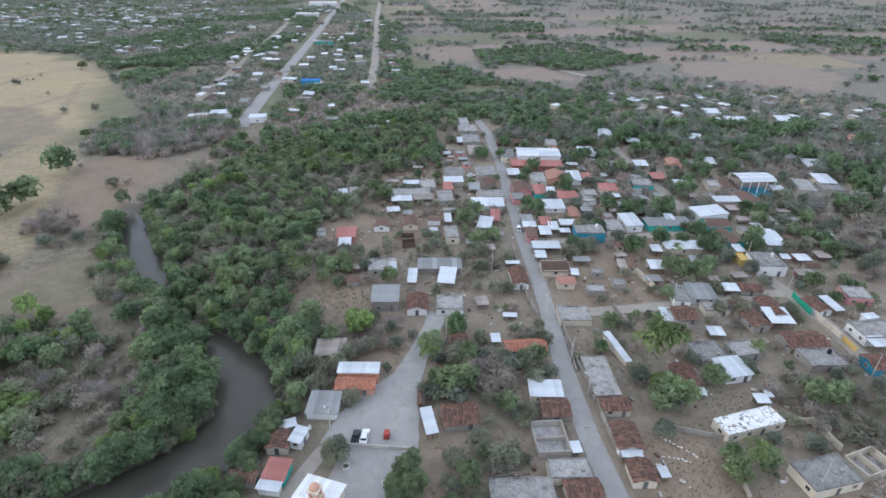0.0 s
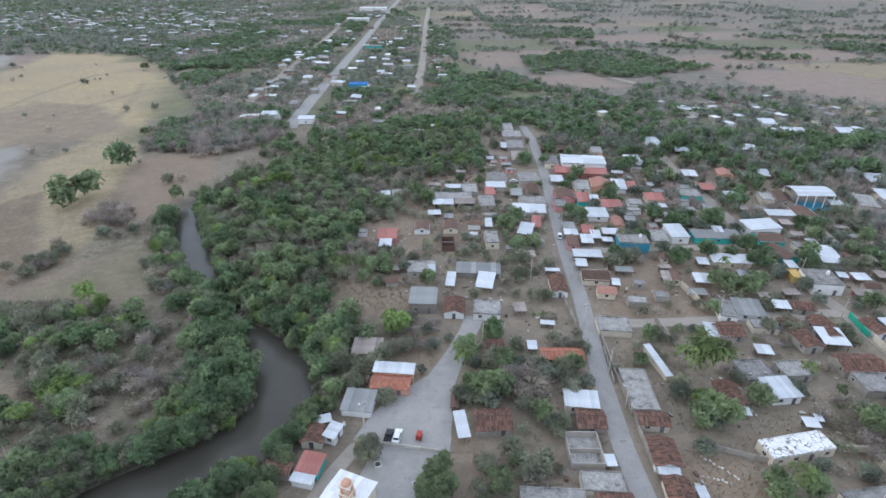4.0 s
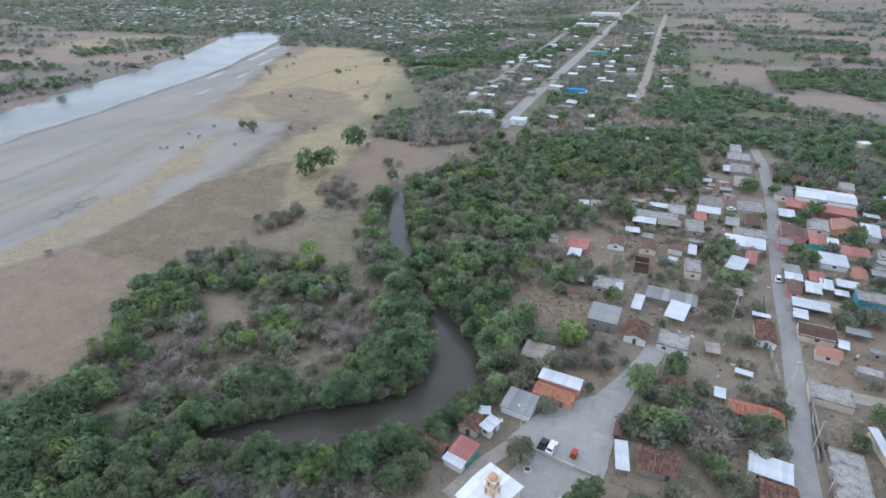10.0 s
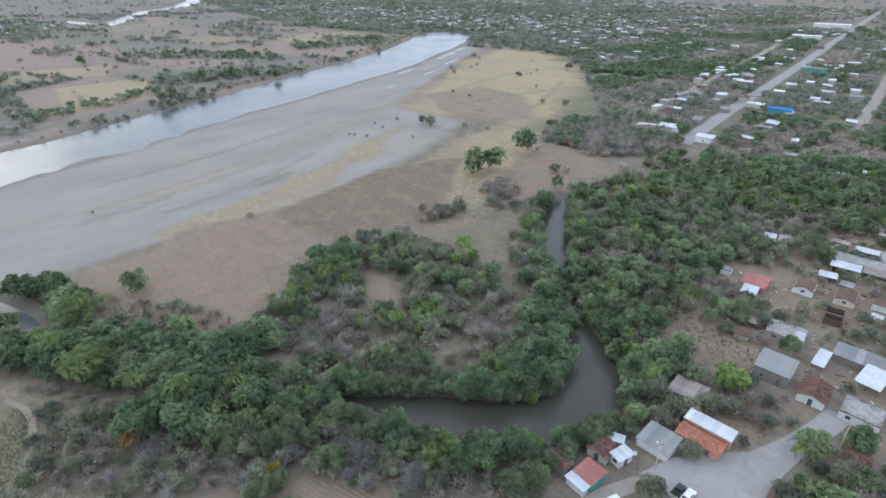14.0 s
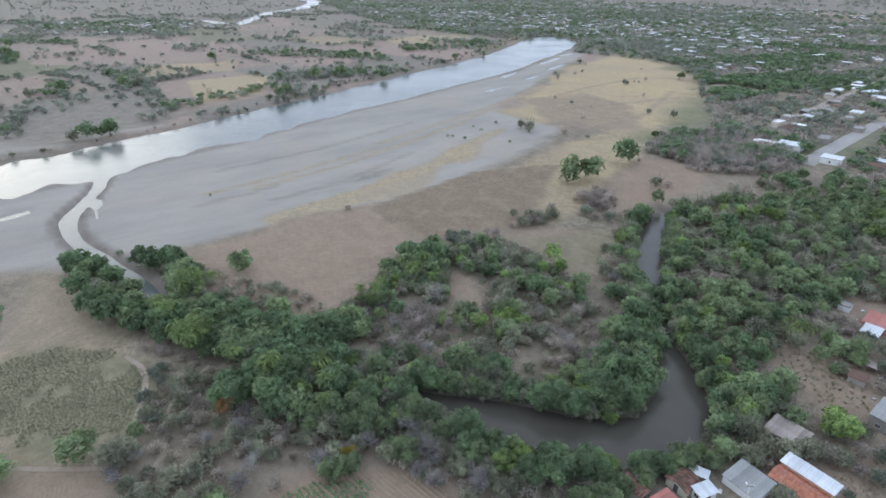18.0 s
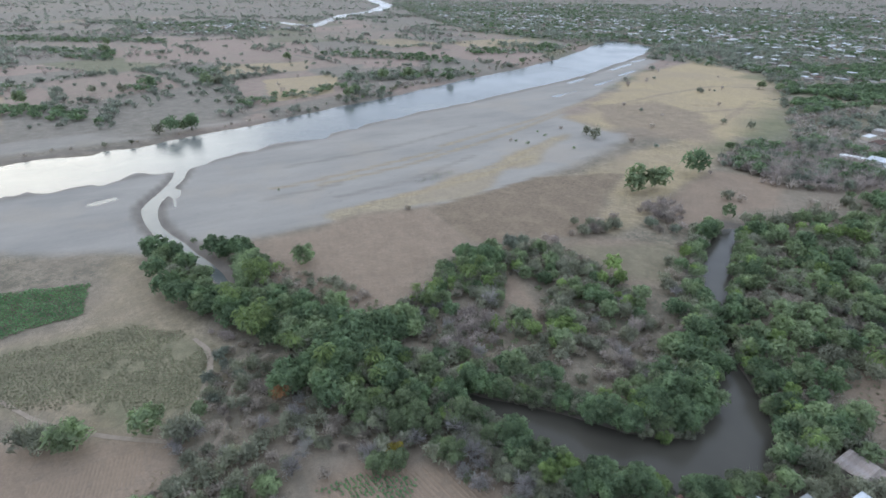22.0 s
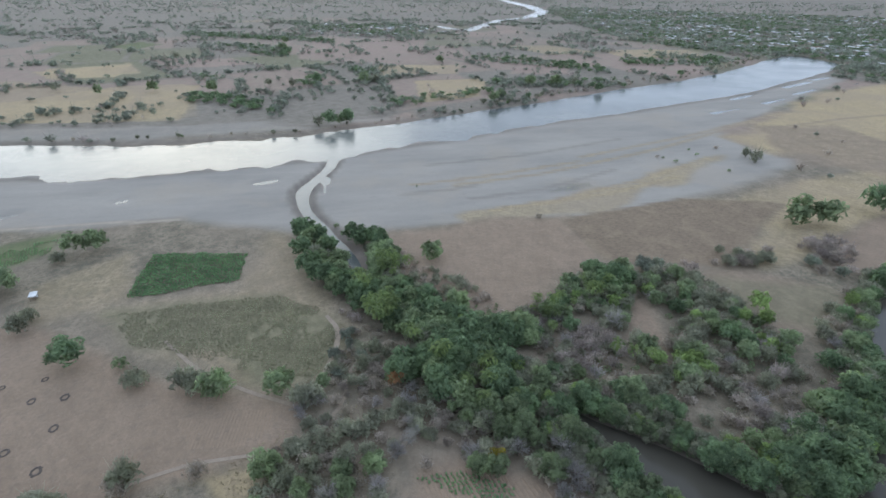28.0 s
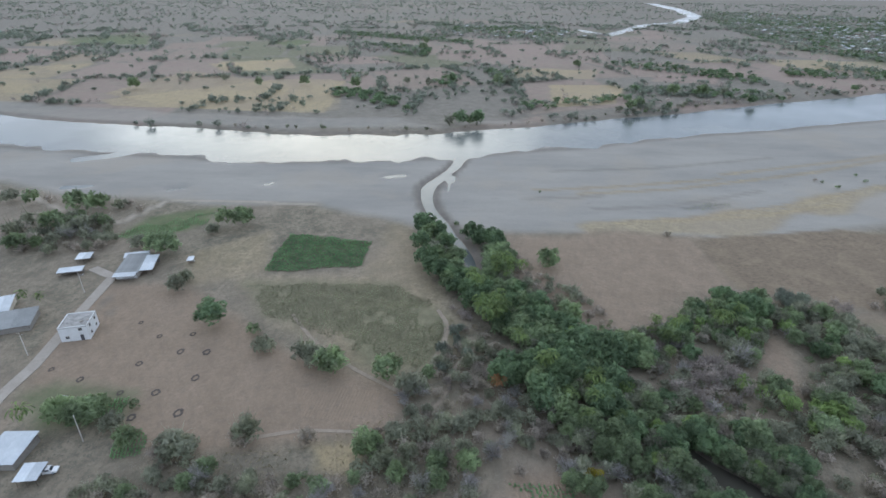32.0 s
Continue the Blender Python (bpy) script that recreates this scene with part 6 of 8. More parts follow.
house(69.9, 138.1, -2, 3.7, 7.3, 2.5, "tin", "teal", 1)
house(78.4, 150.4, -7, 5.1, 9.8, 2.7, "slab", "white", 2)
house(85.6, 151.3, -3, 8.9, 9.4, 2.7, "tin_grey", "white", 2)
house(96.7, 153.6, -5, 5.0, 4.7, 2.9, "tin", "white", 1)
house(103.6, 154.3, -5, 7.3, 5.1, 2.5, "tile", "wall", 2)
house(86.9, 142.8, -1, 7.6, 4.8, 2.5, "slab", "cream", 2)
house(49.8, 121.9, 15, 2.1, 12.9, 2.5, "tin", "cream", 2)
house(64.4, 110.5, -7, 6.4, 8.2, 2.5, "tile", "wall", 2)
house(66.9, 104.5, -2, 1.8, 2.7, 1.9, "tin", "wall", 1)
house(80.9, 102.2, -1, 3.6, 3.2, 2.1, "tin", "wall", 1)
house(83.5, 103.9, 0, 1.9, 2.4, 2.1, "tin", "wall", 0)
house(105.1, 126.1, 3, 12.3, 8.3, 2.5, "tile", "wall", 2)
house(105.7, 118.1, 3, 10.6, 7.4, 2.5, "slab", "wall", 2, True)
house(120.1, 144.3, 11, 5.5, 8.1, 2.5, "tile", "white", 2)
house(124.8, 144.5, 9, 3.4, 8.0, 2.7, "tin", "teal", 1)
house(136.7, 150.7, -7, 7.7, 7.2, 3.2, "slab", "pink", 2)
house(131.4, 136.6, 9, 4.8, 2.7, 3.4, "tin", "white", 1)
house(129.3, 130.3, 3, 12.2, 8.1, 3.2, "slab", "white", 2)
house(126.0, 124.9, 5, 5.8, 4.7, 2.9, "tin", "white", 1)
house(119.7, 115.9, 1, 6.8, 6.8, 2.9, "tile", "blue", 2)
house(-21.9, 110.3, -0, 11.1, 4.2, 3.7, "tin", "peach", 2)
house(-22.1, 106.0, 0, 10.4, 5.4, 2.7, "orange", "peach", 2)
house(-18.3, 145.8, 2, 9.0, 9.2, 4.2, "tin_grey", "wall", 2)
house(-8.0, 143.6, 1, 6.9, 9.0, 2.7, "tile", "white", 2)
house(2.4, 143.5, 0, 8.5, 8.0, 2.7, "slab", "white", 2)
house(-10.4, 159.6, -1, 3.2, 8.6, 2.7, "tin", "wall", 1)
house(1.6, 159.7, -7, 6.0, 9.8, 2.9, "tin", "wall", 1)
house(-1.1, 168.3, 1, 16.0, 7.3, 2.5, "tin_grey", "wall", 2)
house(-21.5, 167.5, 6, 10.1, 8.5, 2.5, "slab", "wall", 2)
house(-17.7, 166.3, 7, 2.4, 6.0, 2.4, "tin", "wall", 0)
house(21.0, 137.5, -3, 4.4, 2.1, 2.0, "tin", "wall", 0)
house(12.8, 144.9, 7, 3.9, 4.8, 2.2, "tin_rust", "wall", 1)
house(23.7, 122.1, 5, 12.1, 5.3, 2.5, "orange", "cream", 2)
house(15.6, 125.7, 3, 2.8, 3.9, 2.1, "tin", "white", 1)
house(4.5, 95.6, 8, 9.0, 7.1, 2.5, "tile", "wall", 2)
house(-2.9, 93.3, 14, 3.0, 8.1, 2.5, "tin", "white", 1)
house(-5.1, 101.2, 2, 2.0, 4.9, 2.0, "tile", "tile", 1)
house(5.1, 124.5, 5, 4.9, 5.2, 2.4, "tile", "wall", 2)
house(26.4, 160.3, 3, 5.8, 11.6, 2.5, "tile", "white", 2)
house(22.1, 208.7, -4, 4.0, 10.3, 2.7, "tin_red", "pink", 1)
house(17.4, 201.2, -12, 5.9, 10.1, 2.9, "tin", "wall", 1)
house(19.8, 222.8, 1, 14.6, 8.8, 2.5, "tin", "white", 1)
house(22.0, 232.7, 5, 12.0, 8.7, 2.5, "slab", "cream", 1)
house(2.0, 206.5, 3, 3.1, 7.8, 2.5, "tin", "white", 1)
house(3.4, 192.4, 6, 5.2, 10.5, 3.2, "slab", "cream", 1)
house(-38.4, 191.7, 6, 7.9, 8.5, 2.7, "tin_red", "pink", 1)
house(-37.9, 184.5, 6, 4.9, 6.1, 2.4, "tin", "white", 1)
house(-25.3, 200.6, 4, 6.9, 7.5, 2.5, "tile", "white", 1)
house(-13.7, 203.1, 5, 6.7, 8.7, 2.5, "tile", "cream", 1)
house(-13.6, 188.1, 7, 5.0, 8.6, 2.4, "open", "tile", 0)
house(-18.8, 226.4, 5, 9.4, 5.8, 2.5, "tin", "wall", 1)
house(-15.0, 234.2, 4, 17.7, 8.2, 2.5, "slab", "wall", 1)
house(-9.1, 228.2, 4, 9.2, 5.9, 2.4, "tin_rust", "wall", 0)
house(-15.8, 246.6, 6, 7.7, 4.5, 2.4, "tin", "wall", 1)
house(4.9, 249.8, 3, 9.7, 6.8, 2.9, "tin", "wall", 1)
house(5.4, 261.8, 3, 9.8, 13.9, 2.5, "slab", "cream", 1)
house(2.2, 242.0, 4, 4.9, 8.6, 2.5, "tin_red", "pink", 1)
house(-46.9, 233.8, 10, 4.6, 6.9, 2.4, "tin", "wall", 1)
house(-42.0, 236.3, 10, 4.7, 9.0, 2.4, "slab", "wall", 0)
house(12.9, 355.1, 3, 6.0, 16.6, 3.2, "slab", "white", 1)
house(14.9, 341.0, 3, 12.0, 14.1, 2.5, "slab", "wall", 1)
house(9.7, 316.6, 3, 3.5, 9.0, 2.4, "tin", "wall", 0)
house(16.3, 319.8, 3, 10.3, 16.0, 2.5, "slab", "wall", 1)
house(18.9, 297.2, 2, 10.3, 14.2, 2.5, "tin_rust", "wall", 0)
house(21.8, 263.6, 5, 10.5, 13.1, 2.5, "slab", "wall", 1)
house(22.7, 246.9, 1, 7.2, 11.9, 2.5, "tile", "wall", 1)
house(14.8, 241.8, -0, 5.4, 7.9, 2.5, "tin_grey", "wall", 0)
house(51.2, 283.7, -1, 23.0, 14.4, 6.0, "tin", "white", 1)
house(49.0, 274.3, -2, 26.8, 11.6, 3.4, "tin_red", "tin_red", 2)
house(35.6, 289.9, -2, 7.4, 14.7, 3.2, "slab", "cream", 1)
house(38.9, 315.5, -1, 14.4, 9.0, 2.5, "tile", "tile", 0)
house(63.1, 311.2, -6, 6.6, 12.3, 2.9, "slab", "peach", 1)
house(35.7, 262.0, 2, 6.4, 8.2, 2.5, "tin", "wall", 1)
house(47.1, 254.6, -1, 7.6, 13.3, 2.5, "slab", "cream", 1)
house(56.4, 256.4, -3, 10.0, 12.8, 2.9, "orange", "peach", 1)
house(65.2, 255.7, -3, 6.8, 11.9, 2.9, "tin", "white", 1)
house(71.4, 255.9, -1, 4.7, 7.9, 2.7, "tin_red", "pink", 1)
house(37.3, 241.7, 1, 9.7, 10.8, 2.5, "tile", "pink", 1)
house(34.0, 229.0, 2, 5.3, 8.6, 3.2, "slab", "pink", 1)
house(45.3, 238.0, 2, 5.8, 10.5, 2.7, "tin_red", "teal", 1)
house(50.5, 235.7, -2, 4.0, 10.4, 2.5, "tin", "white", 1)
house(56.2, 232.2, 2, 11.8, 8.0, 2.5, "tin_red", "cream", 1)
house(49.2, 221.0, 2, 9.0, 9.3, 2.7, "tin", "white", 1)
house(56.3, 212.1, -1, 4.5, 9.9, 2.9, "orange", "peach", 1)
house(35.2, 206.4, 3, 5.3, 6.1, 2.5, "tin_grey", "wall", 1)
house(35.5, 200.4, 1, 5.6, 4.8, 2.5, "tin", "white", 0)
house(42.5, 203.4, 0, 4.8, 7.1, 2.7, "tin_red", "pink", 1)
house(45.1, 199.5, -0, 4.2, 6.9, 2.5, "tin", "white", 0)
house(35.2, 192.6, 0, 4.5, 9.0, 2.7, "tile", "pink", 1)
house(40.9, 194.3, -0, 4.8, 7.1, 2.9, "tin", "pink", 1)
house(51.5, 202.1, -0, 6.6, 4.9, 2.9, "tin", "white", 0)
house(49.2, 195.4, 1, 4.2, 3.6, 2.5, "tin", "wall", 0)
house(58.3, 193.3, 0, 11.4, 7.6, 4.4, "slab", "blue", 2, True)
house(69.8, 200.0, 0, 7.4, 10.6, 2.9, "slab", "cream", 1)
house(78.0, 204.1, 7, 7.4, 11.0, 3.6, "tin", "white", 1)
house(93.7, 204.1, 3, 19.0, 7.6, 2.9, "tin_grey", "teal", 1)
house(95.7, 208.3, -4, 4.0, 5.2, 3.2, "tin", "white", 0)
house(39.4, 182.3, 1, 10.6, 5.5, 2.9, "tin", "white", 1)
house(36.3, 175.7, -0, 4.2, 5.2, 2.5, "tin", "white", 1)
house(39.9, 167.3, 1, 9.7, 8.0, 2.7, "tile", "cream", 1)
house(46.6, 163.9, -5, 2.8, 4.3, 2.2, "tin", "wall", 0)
house(42.2, 157.8, -3, 6.5, 5.2, 2.7, "orange", "cream", 1)
house(51.0, 172.6, 0, 6.3, 3.4, 2.5, "tin_grey", "wall", 0)
house(64.8, 169.1, -3, 3.1, 6.6, 2.5, "tin_rust", "cream", 1)
house(68.1, 169.6, -4, 3.4, 6.6, 2.5, "tile", "cream", 1)
house(76.8, 168.4, -2, 5.5, 6.1, 2.7, "tin", "white", 1)
house(91.7, 183.3, -0, 14.0, 6.5, 3.0, "tin", "cream", 1)
house(81.1, 181.2, -2, 4.0, 5.0, 2.5, "tin", "wall", 0)
house(96.3, 247.4, -2, 9.7, 9.8, 3.4, "slab", "teal", 1)
house(78.9, 242.0, 2, 8.5, 8.6, 2.7, "tin_red", "cream", 1)
house(80.5, 296.6, -1, 8.5, 10.2, 2.9, "tin", "wall", 1)
house(84.2, 289.9, -0, 6.5, 7.8, 2.5, "tin_grey", "wall", 0)
house(113.6, 317.8, -1, 8.5, 6.9, 2.5, "tin", "wall", 0)
house(100.5, 334.1, -1, 9.4, 14.9, 2.5, "tin", "white", 0)
house(107.7, 257.2, -0, 7.1, 8.0, 2.9, "tin_red", "teal", 1)
house(116.6, 247.8, -0, 6.9, 8.2, 2.9, "tin", "white", 1)
house(123.9, 279.0, -6, 7.5, 10.3, 2.9, "orange", "peach", 1)
house(160.3, 242.9, -7, 5.7, 6.0, 2.7, "tin", "white", 0)
house(189.7, 254.7, -4, 8.7, 11.9, 3.2, "tin", "cream", 0)
house(188.4, 245.6, -7, 11.5, 10.2, 2.5, "slab", "wall", 0)
house(176.4, 247.9, -15, 8.4, 16.6, 2.5, "slab", "wall", 0)
house(114.4, 212.8, 13, 14.2, 8.9, 4.4, "tin", "white", 1)
house(113.8, 204.0, 3, 10.3, 9.7, 3.0, "tile", "teal", 1)
house(113.6, 191.3, 15, 6.7, 11.8, 3.0, "tile", "teal", 1)
house(117.5, 170.8, -2, 9.9, 10.5, 4.3, "slab", "white", 2, True)
house(127.5, 176.0, -8, 3.3, 3.6, 2.5, "tin", "wall", 0)
house(111.1, 175.4, 1, 3.4, 6.0, 2.5, "yellow", "yellow", 0)
house(112.5, 181.5, 2, 3.5, 5.4, 2.9, "tin", "white", 0)
house(136.6, 208.7, 4, 7.2, 11.1, 2.7, "tin_rust", "wall", 1)
house(130.3, 191.5, -3, 7.8, 13.0, 2.7, "tin", "wall", 1)
house(129.8, 229.1, 1, 11.9, 5.9, 2.7, "tin", "wall", 1)
house(140.4, 230.2, -3, 9.9, 12.0, 2.7, "tile", "cream", 1)
house(153.6, 193.7, -2, 7.0, 3.6, 2.4, "tin", "wall", 0)
house(142.4, 177.8, -0, 5.1, 4.8, 2.4, "tin_rust", "wall", 0)
house(131.5, 247.6, -9, 5.6, 9.4, 2.9, "slab", "cream", 0)
house(134.9, 276.2, -7, 6.2, 10.2, 2.7, "slab", "wall", 0)
house(144.0, 280.5, -7, 5.7, 9.5, 2.7, "tin", "white", 0)
house(80.5, 222.5, -2, 5.2, 5.7, 2.5, "slab", "wall", 0)
house(68.8, 236.0, -2, 6.2, 7.6, 2.5, "slab", "white", 0)
house(217.9, 275.1, -0, 11.4, 10.6, 2.5, "slab", "cream", 0)
house(199.5, 279.2, -7, 10.4, 12.5, 2.5, "tin", "wall", 0)
house(192.7, 292.6, -9, 8.6, 12.6, 2.5, "slab", "wall", 0)
house(253.0, 325.1, -15, 7.9, 13.2, 2.5, "orange", "peach", 0)
house(257.0, 318.9, -14, 8.8, 11.6, 2.5, "slab", "cream", 0)
house(199.8, 367.6, -3, 14.2, 11.9, 2.5, "tin", "white", 0)
house(192.2, 389.5, -4, 10.8, 11.6, 2.5, "tin", "white", 0)
house(233.8, 370.1, -11, 10.0, 15.9, 2.5, "tin", "wall", 0)
house(154.9, 327.0, -5, 9.1, 9.8, 2.5, "tin", "wall", 0)
house(131.7, 299.1, -8, 3.4, 8.5, 2.5, "slab", "white", 0)
house(105.5, 276.9, -2, 7.2, 8.1, 2.5, "tin", "cream", 0)
house(-49.2, 194.8, 7, 3.4, 3.6, 2.2, "slab", "white", 0)
house(41.0, 138.4, 0, 9.6, 7.5, 2.4, "slab", "cream", 1)
house(0.8, 229.5, 6, 7.2, 12.5, 2.5, "slab", "wall", 1)
house(-7.8, 245.1, 8, 7.4, 11.0, 2.4, "slab", "wall", 0)
house(25.4, 170.3, 1, 5.2, 2.1, 2.0, "tin", "wall", 0)
house(-30.9, 158.0, 11, 4.7, 4.5, 2.2, "tile", "wall", 0)
house(139.3, 248.2, -9, 8.3, 13.5, 2.5, "tile", "wall", 1)
house(-30.6, 166.2, 5, 2.4, 2.8, 2.0, "tin_rust", "wall", 0)
house(-138.1, -122.3, 105, 8.2, 8.7, 5.2, "slab", "white", 2)
house(-181.8, -128.9, 100, 8.7, 16.1, 2.5, "tin_grey", "wall", 2)
house(-182.6, -122.5, 103, 4.7, 12.0, 2.7, "tin", "wall", 1)
house(-189.7, -131.6, 108, 9.1, 4.2, 2.5, "tin", "white", 0)
house(-173.0, -127.4, 100, 8.0, 3.2, 2.4, "tin", "white", 0)
house(-188.2, -152.3, 104, 5.5, 5.5, 2.4, "tin", "wall", 1)
house(-176.7, -150.6, 107, 8.7, 4.1, 2.2, "tin", "wall", 0)
house(-187.7, -108.6, 101, 2.4, 3.6, 2.0, "tin", "white", 0)
house(-149.9, -156.9, 116, 5.9, 12.3, 2.5, "tin", "cream", 1)
house(-142.0, -146.2, 111, 11.2, 11.1, 2.5, "tin_grey", "wall", 1)
house(-88.2, -107.4, 93, 8.4, 9.9, 2.5, "tin", "wall", 1)
house(-81.5, -97.3, 97, 5.1, 5.1, 2.5, "tin", "wall", 0)
yard_wall([(51.3, 94.4), (66.9, 90.4), (64.7, 74.8), (63.4, 67.7)], 1.6, "wall", "long grey block yard wall")
yard_wall([(85.5, 95.5), (90.4, 95.9), (92.0, 87.4)], 2, "cream", "pale block wall round a yard")
yard_wall([(118.8, 128.4), (119.0, 122.7)], 1.9, "yellow", "yellow painted street wall")
yard_wall([(117.1, 151.8), (116.6, 140.9)], 2.2, "green_sheet", "green mesh fence along the street")
yard_wall([(117.4, 140.0), (118.6, 128.9)], 2.2, "cream", "pale plaster wall along the street")
yard_wall([(36.6, 139.6), (37.4, 118.1), (39.3, 104.9), (39.3, 98.1), (40.2, 86.9)], 1.8, "wall", "grey block wall along the concrete street")
yard_wall([(-22.9, 87.8), (-4.9, 86.3)], 1.1, "stone", "low pale stone wall with gaps round the church yard")
yard_wall([(-24.1, 130.1), (-15.9, 133.5), (-11.5, 132.2)], 1.2, "wall", "low grey garden wall")
yard_wall([(55.2, 144.6), (57.9, 131.3)], 1.8, "wall", "grey block yard wall")
yard_wall([(26.6, 184.1), (27.9, 152.4), (29.8, 139.5)], 1.8, "wall", "grey block wall along the concrete street")
yard_wall([(36.5, 128.2), (36.7, 113.5)], 1.2, "wall", "low grey wall")
yard_wall([(69.3, 165.9), (72.2, 155.9)], 2.4, "cream", "crumbling pale wall in a bare yard")
yard_wall([(-28.4, 270.4), (-19.9, 203.0)], 1.2, "wall", "low grey wall between yards")
church(-24.6, 68.6, -17, 8.8, 11.2, 6.5)
bell_tower(-23.8, 68.1, -17, 12.5)
car(-17.8, 89.9, 86, "car_white", "car")
car(-19.9, 89.7, 86, "car_dark", "pickup")
car(31.0, 199.5, 88, "car_white", "van")
car(-35.9, 167.6, 17, "car_white", "pickup")
car(-83.5, -95.2, 103, "car_white", "pickup")
car(-25.4, 245.4, 18, "car_white", "car")
car(14.2, 260.9, 20, "car_white", "car")
car(42.7, 239.9, 15, "car_white", "car")
car(63.1, 231.5, 15, "car_dark", "car")
motor_trike(-12.6, 90.4, 80)
power_pole(-26.2, 92.1, 52, True)
power_pole(36.1, 118.1, 50)
power_pole(37.8, 104.9, 80, True)
power_pole(32.4, 86.8, 10)
power_pole(32.5, 139.6, 5, True)
power_pole(31.9, 167.2, 10)
power_pole(31.8, 204.1, 36, True)
power_pole(30.6, 248.1, 55)
power_pole(80.6, 77.2, 49)
power_pole(114.0, 176.9, 60, True)
power_pole(115.1, 152.1, 10)
power_pole(104.6, 195.2, 40)
power_pole(76.1, 149.1, 50, True)
power_pole(116.1, 126.7, 10)
power_pole(116.1, 112.3, 70)
power_pole(-126.0, -131.0, 80)
power_pole(-163.3, -137.2, 60, True)
power_pole(-93.2, -93.3, 39)
power_pole(1.3, 127.7, 40)
power_pole(17.6, 167.0, 60)
planter(-20.9, 81.9, 20)
planter(-11.7, 77.6, 20)
ash_ring(-137.1, -96.2, 0.9)
ash_ring(-138.7, -86.1, 0.9)
ash_ring(-129.4, -85.8, 1.1)
ash_ring(-129.4, -77.7, 1.2)
ash_ring(-123.3, -95.4, 1.0)
ash_ring(-117.5, -76.0, 1.2)
ash_ring(-111.2, -84.3, 1.2)
ash_ring(-103.6, -74.5, 1.3)
ash_ring(-110.7, -94.0, 0.9)
ash_ring(-101.6, -85.9, 1.1)
ash_ring(-144.5, -106.2, 0.8)
ash_ring(-115.7, -108.4, 1.0)
ash_ring(-119.7, -119.4, 0.8)
crop_rows("crop_field", "dense dark green crop in even rows", [(-180, -78), (-217, -77), (-209, -39), (-187, -39)], 1.1, 0.55, 0.42, "crop", 80, 0.7)
crop_rows("weed_field", "patchy grey-green weeds over a fallow field", [(-171, -79), (-172, -54), (-173, -24), (-159, -8), (-142, -5), (-124, -12), (-127, -28), (-138, -40), (-150, -66)], 1.0, 0.8, 0.28, "weed", 70, 0.35, 0.48)
crop_rows("vegetable_plot", "small plot of green vegetables", [(-92, -85), (-99, -82), (-96, -78), (-89, -78), (-88, -83)], 0.8, 0.5, 0.3, "crop", 20, 0.4, 0.3)
crop_rows("vegetable_plot", "small plot of green vegetables", [(-102, -95), (-108, -93), (-109, -90), (-102, -89)], 0.8, 0.5, 0.3, "crop", 20, 0.4, 0.35)
crop_rows("meadow", "grazed green strip beside the sand", [(-211, -153), (-231, -147), (-242, -121), (-228, -118), (-209, -138)], 1.1, 0.8, 0.35, "crop", 20, 0.25, 0.42)
crop_rows("river_weed", "low green plants on the sand bank", [(-258, 114), (-268, 132), (-263, 147), (-258, 137), (-252, 117)], 2.0, 1.6, 0.42, "weed", 20, 0.3, 0.56)
furrows("pale ploughed ridges of a small field", [(-82, 10), (-85, 18), (-79, 35), (-68, 45), (-60, 45), (-62, 27)], 1.1, 12, "furrow", 0.10)
furrows("faint ploughed ridges in brown earth", [(-114, -47), (-116, -23), (-107, -19), (-100, -31), (-101, -40)], 0.9, -8, "furrow", 0.03)
crop_rows("agave_plot", "low dark plants dotted over pale bare earth", [(-55, 156), (-44, 162), (-29, 162), (-25, 148), (-33, 140), (-46, 145)], 2.6, 2.2, 0.45, "weed", 30, 0.6, 0.35)
crop_rows("young_crop", "young green plants between the furrows", [(-83, 11), (-84, 19), (-76, 32), (-70, 28)], 1.1, 0.7, 0.35, "crop", 12, 0.4, 0.5)
stone_row([(52.0, 91.1), (55.1, 88.6), (58.9, 85.2)], 0.8, 0.36)
stone_row([(49.9, 85.7), (53.8, 85.1), (56.9, 83.9)], 0.8, 0.36)
table(-107.3, -107.6, 30)
FAR_ROOFS = ("tin", "tin_grey", "slab", "tin", "tin_grey", "tile", "white", "tin", "slab", "tile", "tin")
FAR_WALLS = ("cream", "wall", "cream", "wall", "wall")


TOWN = {}


def town_block(x, y, turn, w, d, h, roof, wall):
    """A house of the far town: walls, dark openings and a pitched or flat roof, gathered by surface."""
    a, z = radians(turn), land(x, y)
    c, s = math.cos(a), math.sin(a)
    HOUSES.append((x, y, c, s, w, d))

    def put(key, solid):
        TOWN.setdefault(key, Solid()).add([(x + p * c - q * s, y + p * s + q * c, z + r) for p, q, r in solid.v], solid.f)

    put(wall, Solid().box(-w / 2, -d / 2, -0.5, w / 2, d / 2, h))
    for i in range(max(1, int(w / 4))):
        u = -w / 2 + w * (i + 0.5) / max(1, int(w / 4))
        for sy in (-1, 1):
            put("glass", Solid().box(u - 0.6, sy * d / 2 - 0.04, 1.0, u + 0.6, sy * d / 2 + 0.04, 2.2))
    e = 0.4
    put(roof, Solid().add([(-w / 2 - e, -d / 2 - e, h + 0.01), (w / 2 + e, -d / 2 - e, h + 0.01), (w / 2 + e, d / 2 + e, h + 0.01), (-w / 2 - e, d / 2 + e, h + 0.01), (-w / 2 - e, 0, h + d * 0.1), (w / 2 + e, 0, h + d * 0.1)],
                          [(0, 3, 2, 1), (0, 1, 5, 4), (2, 3, 4, 5), (0, 4, 3), (1, 2, 5)]))


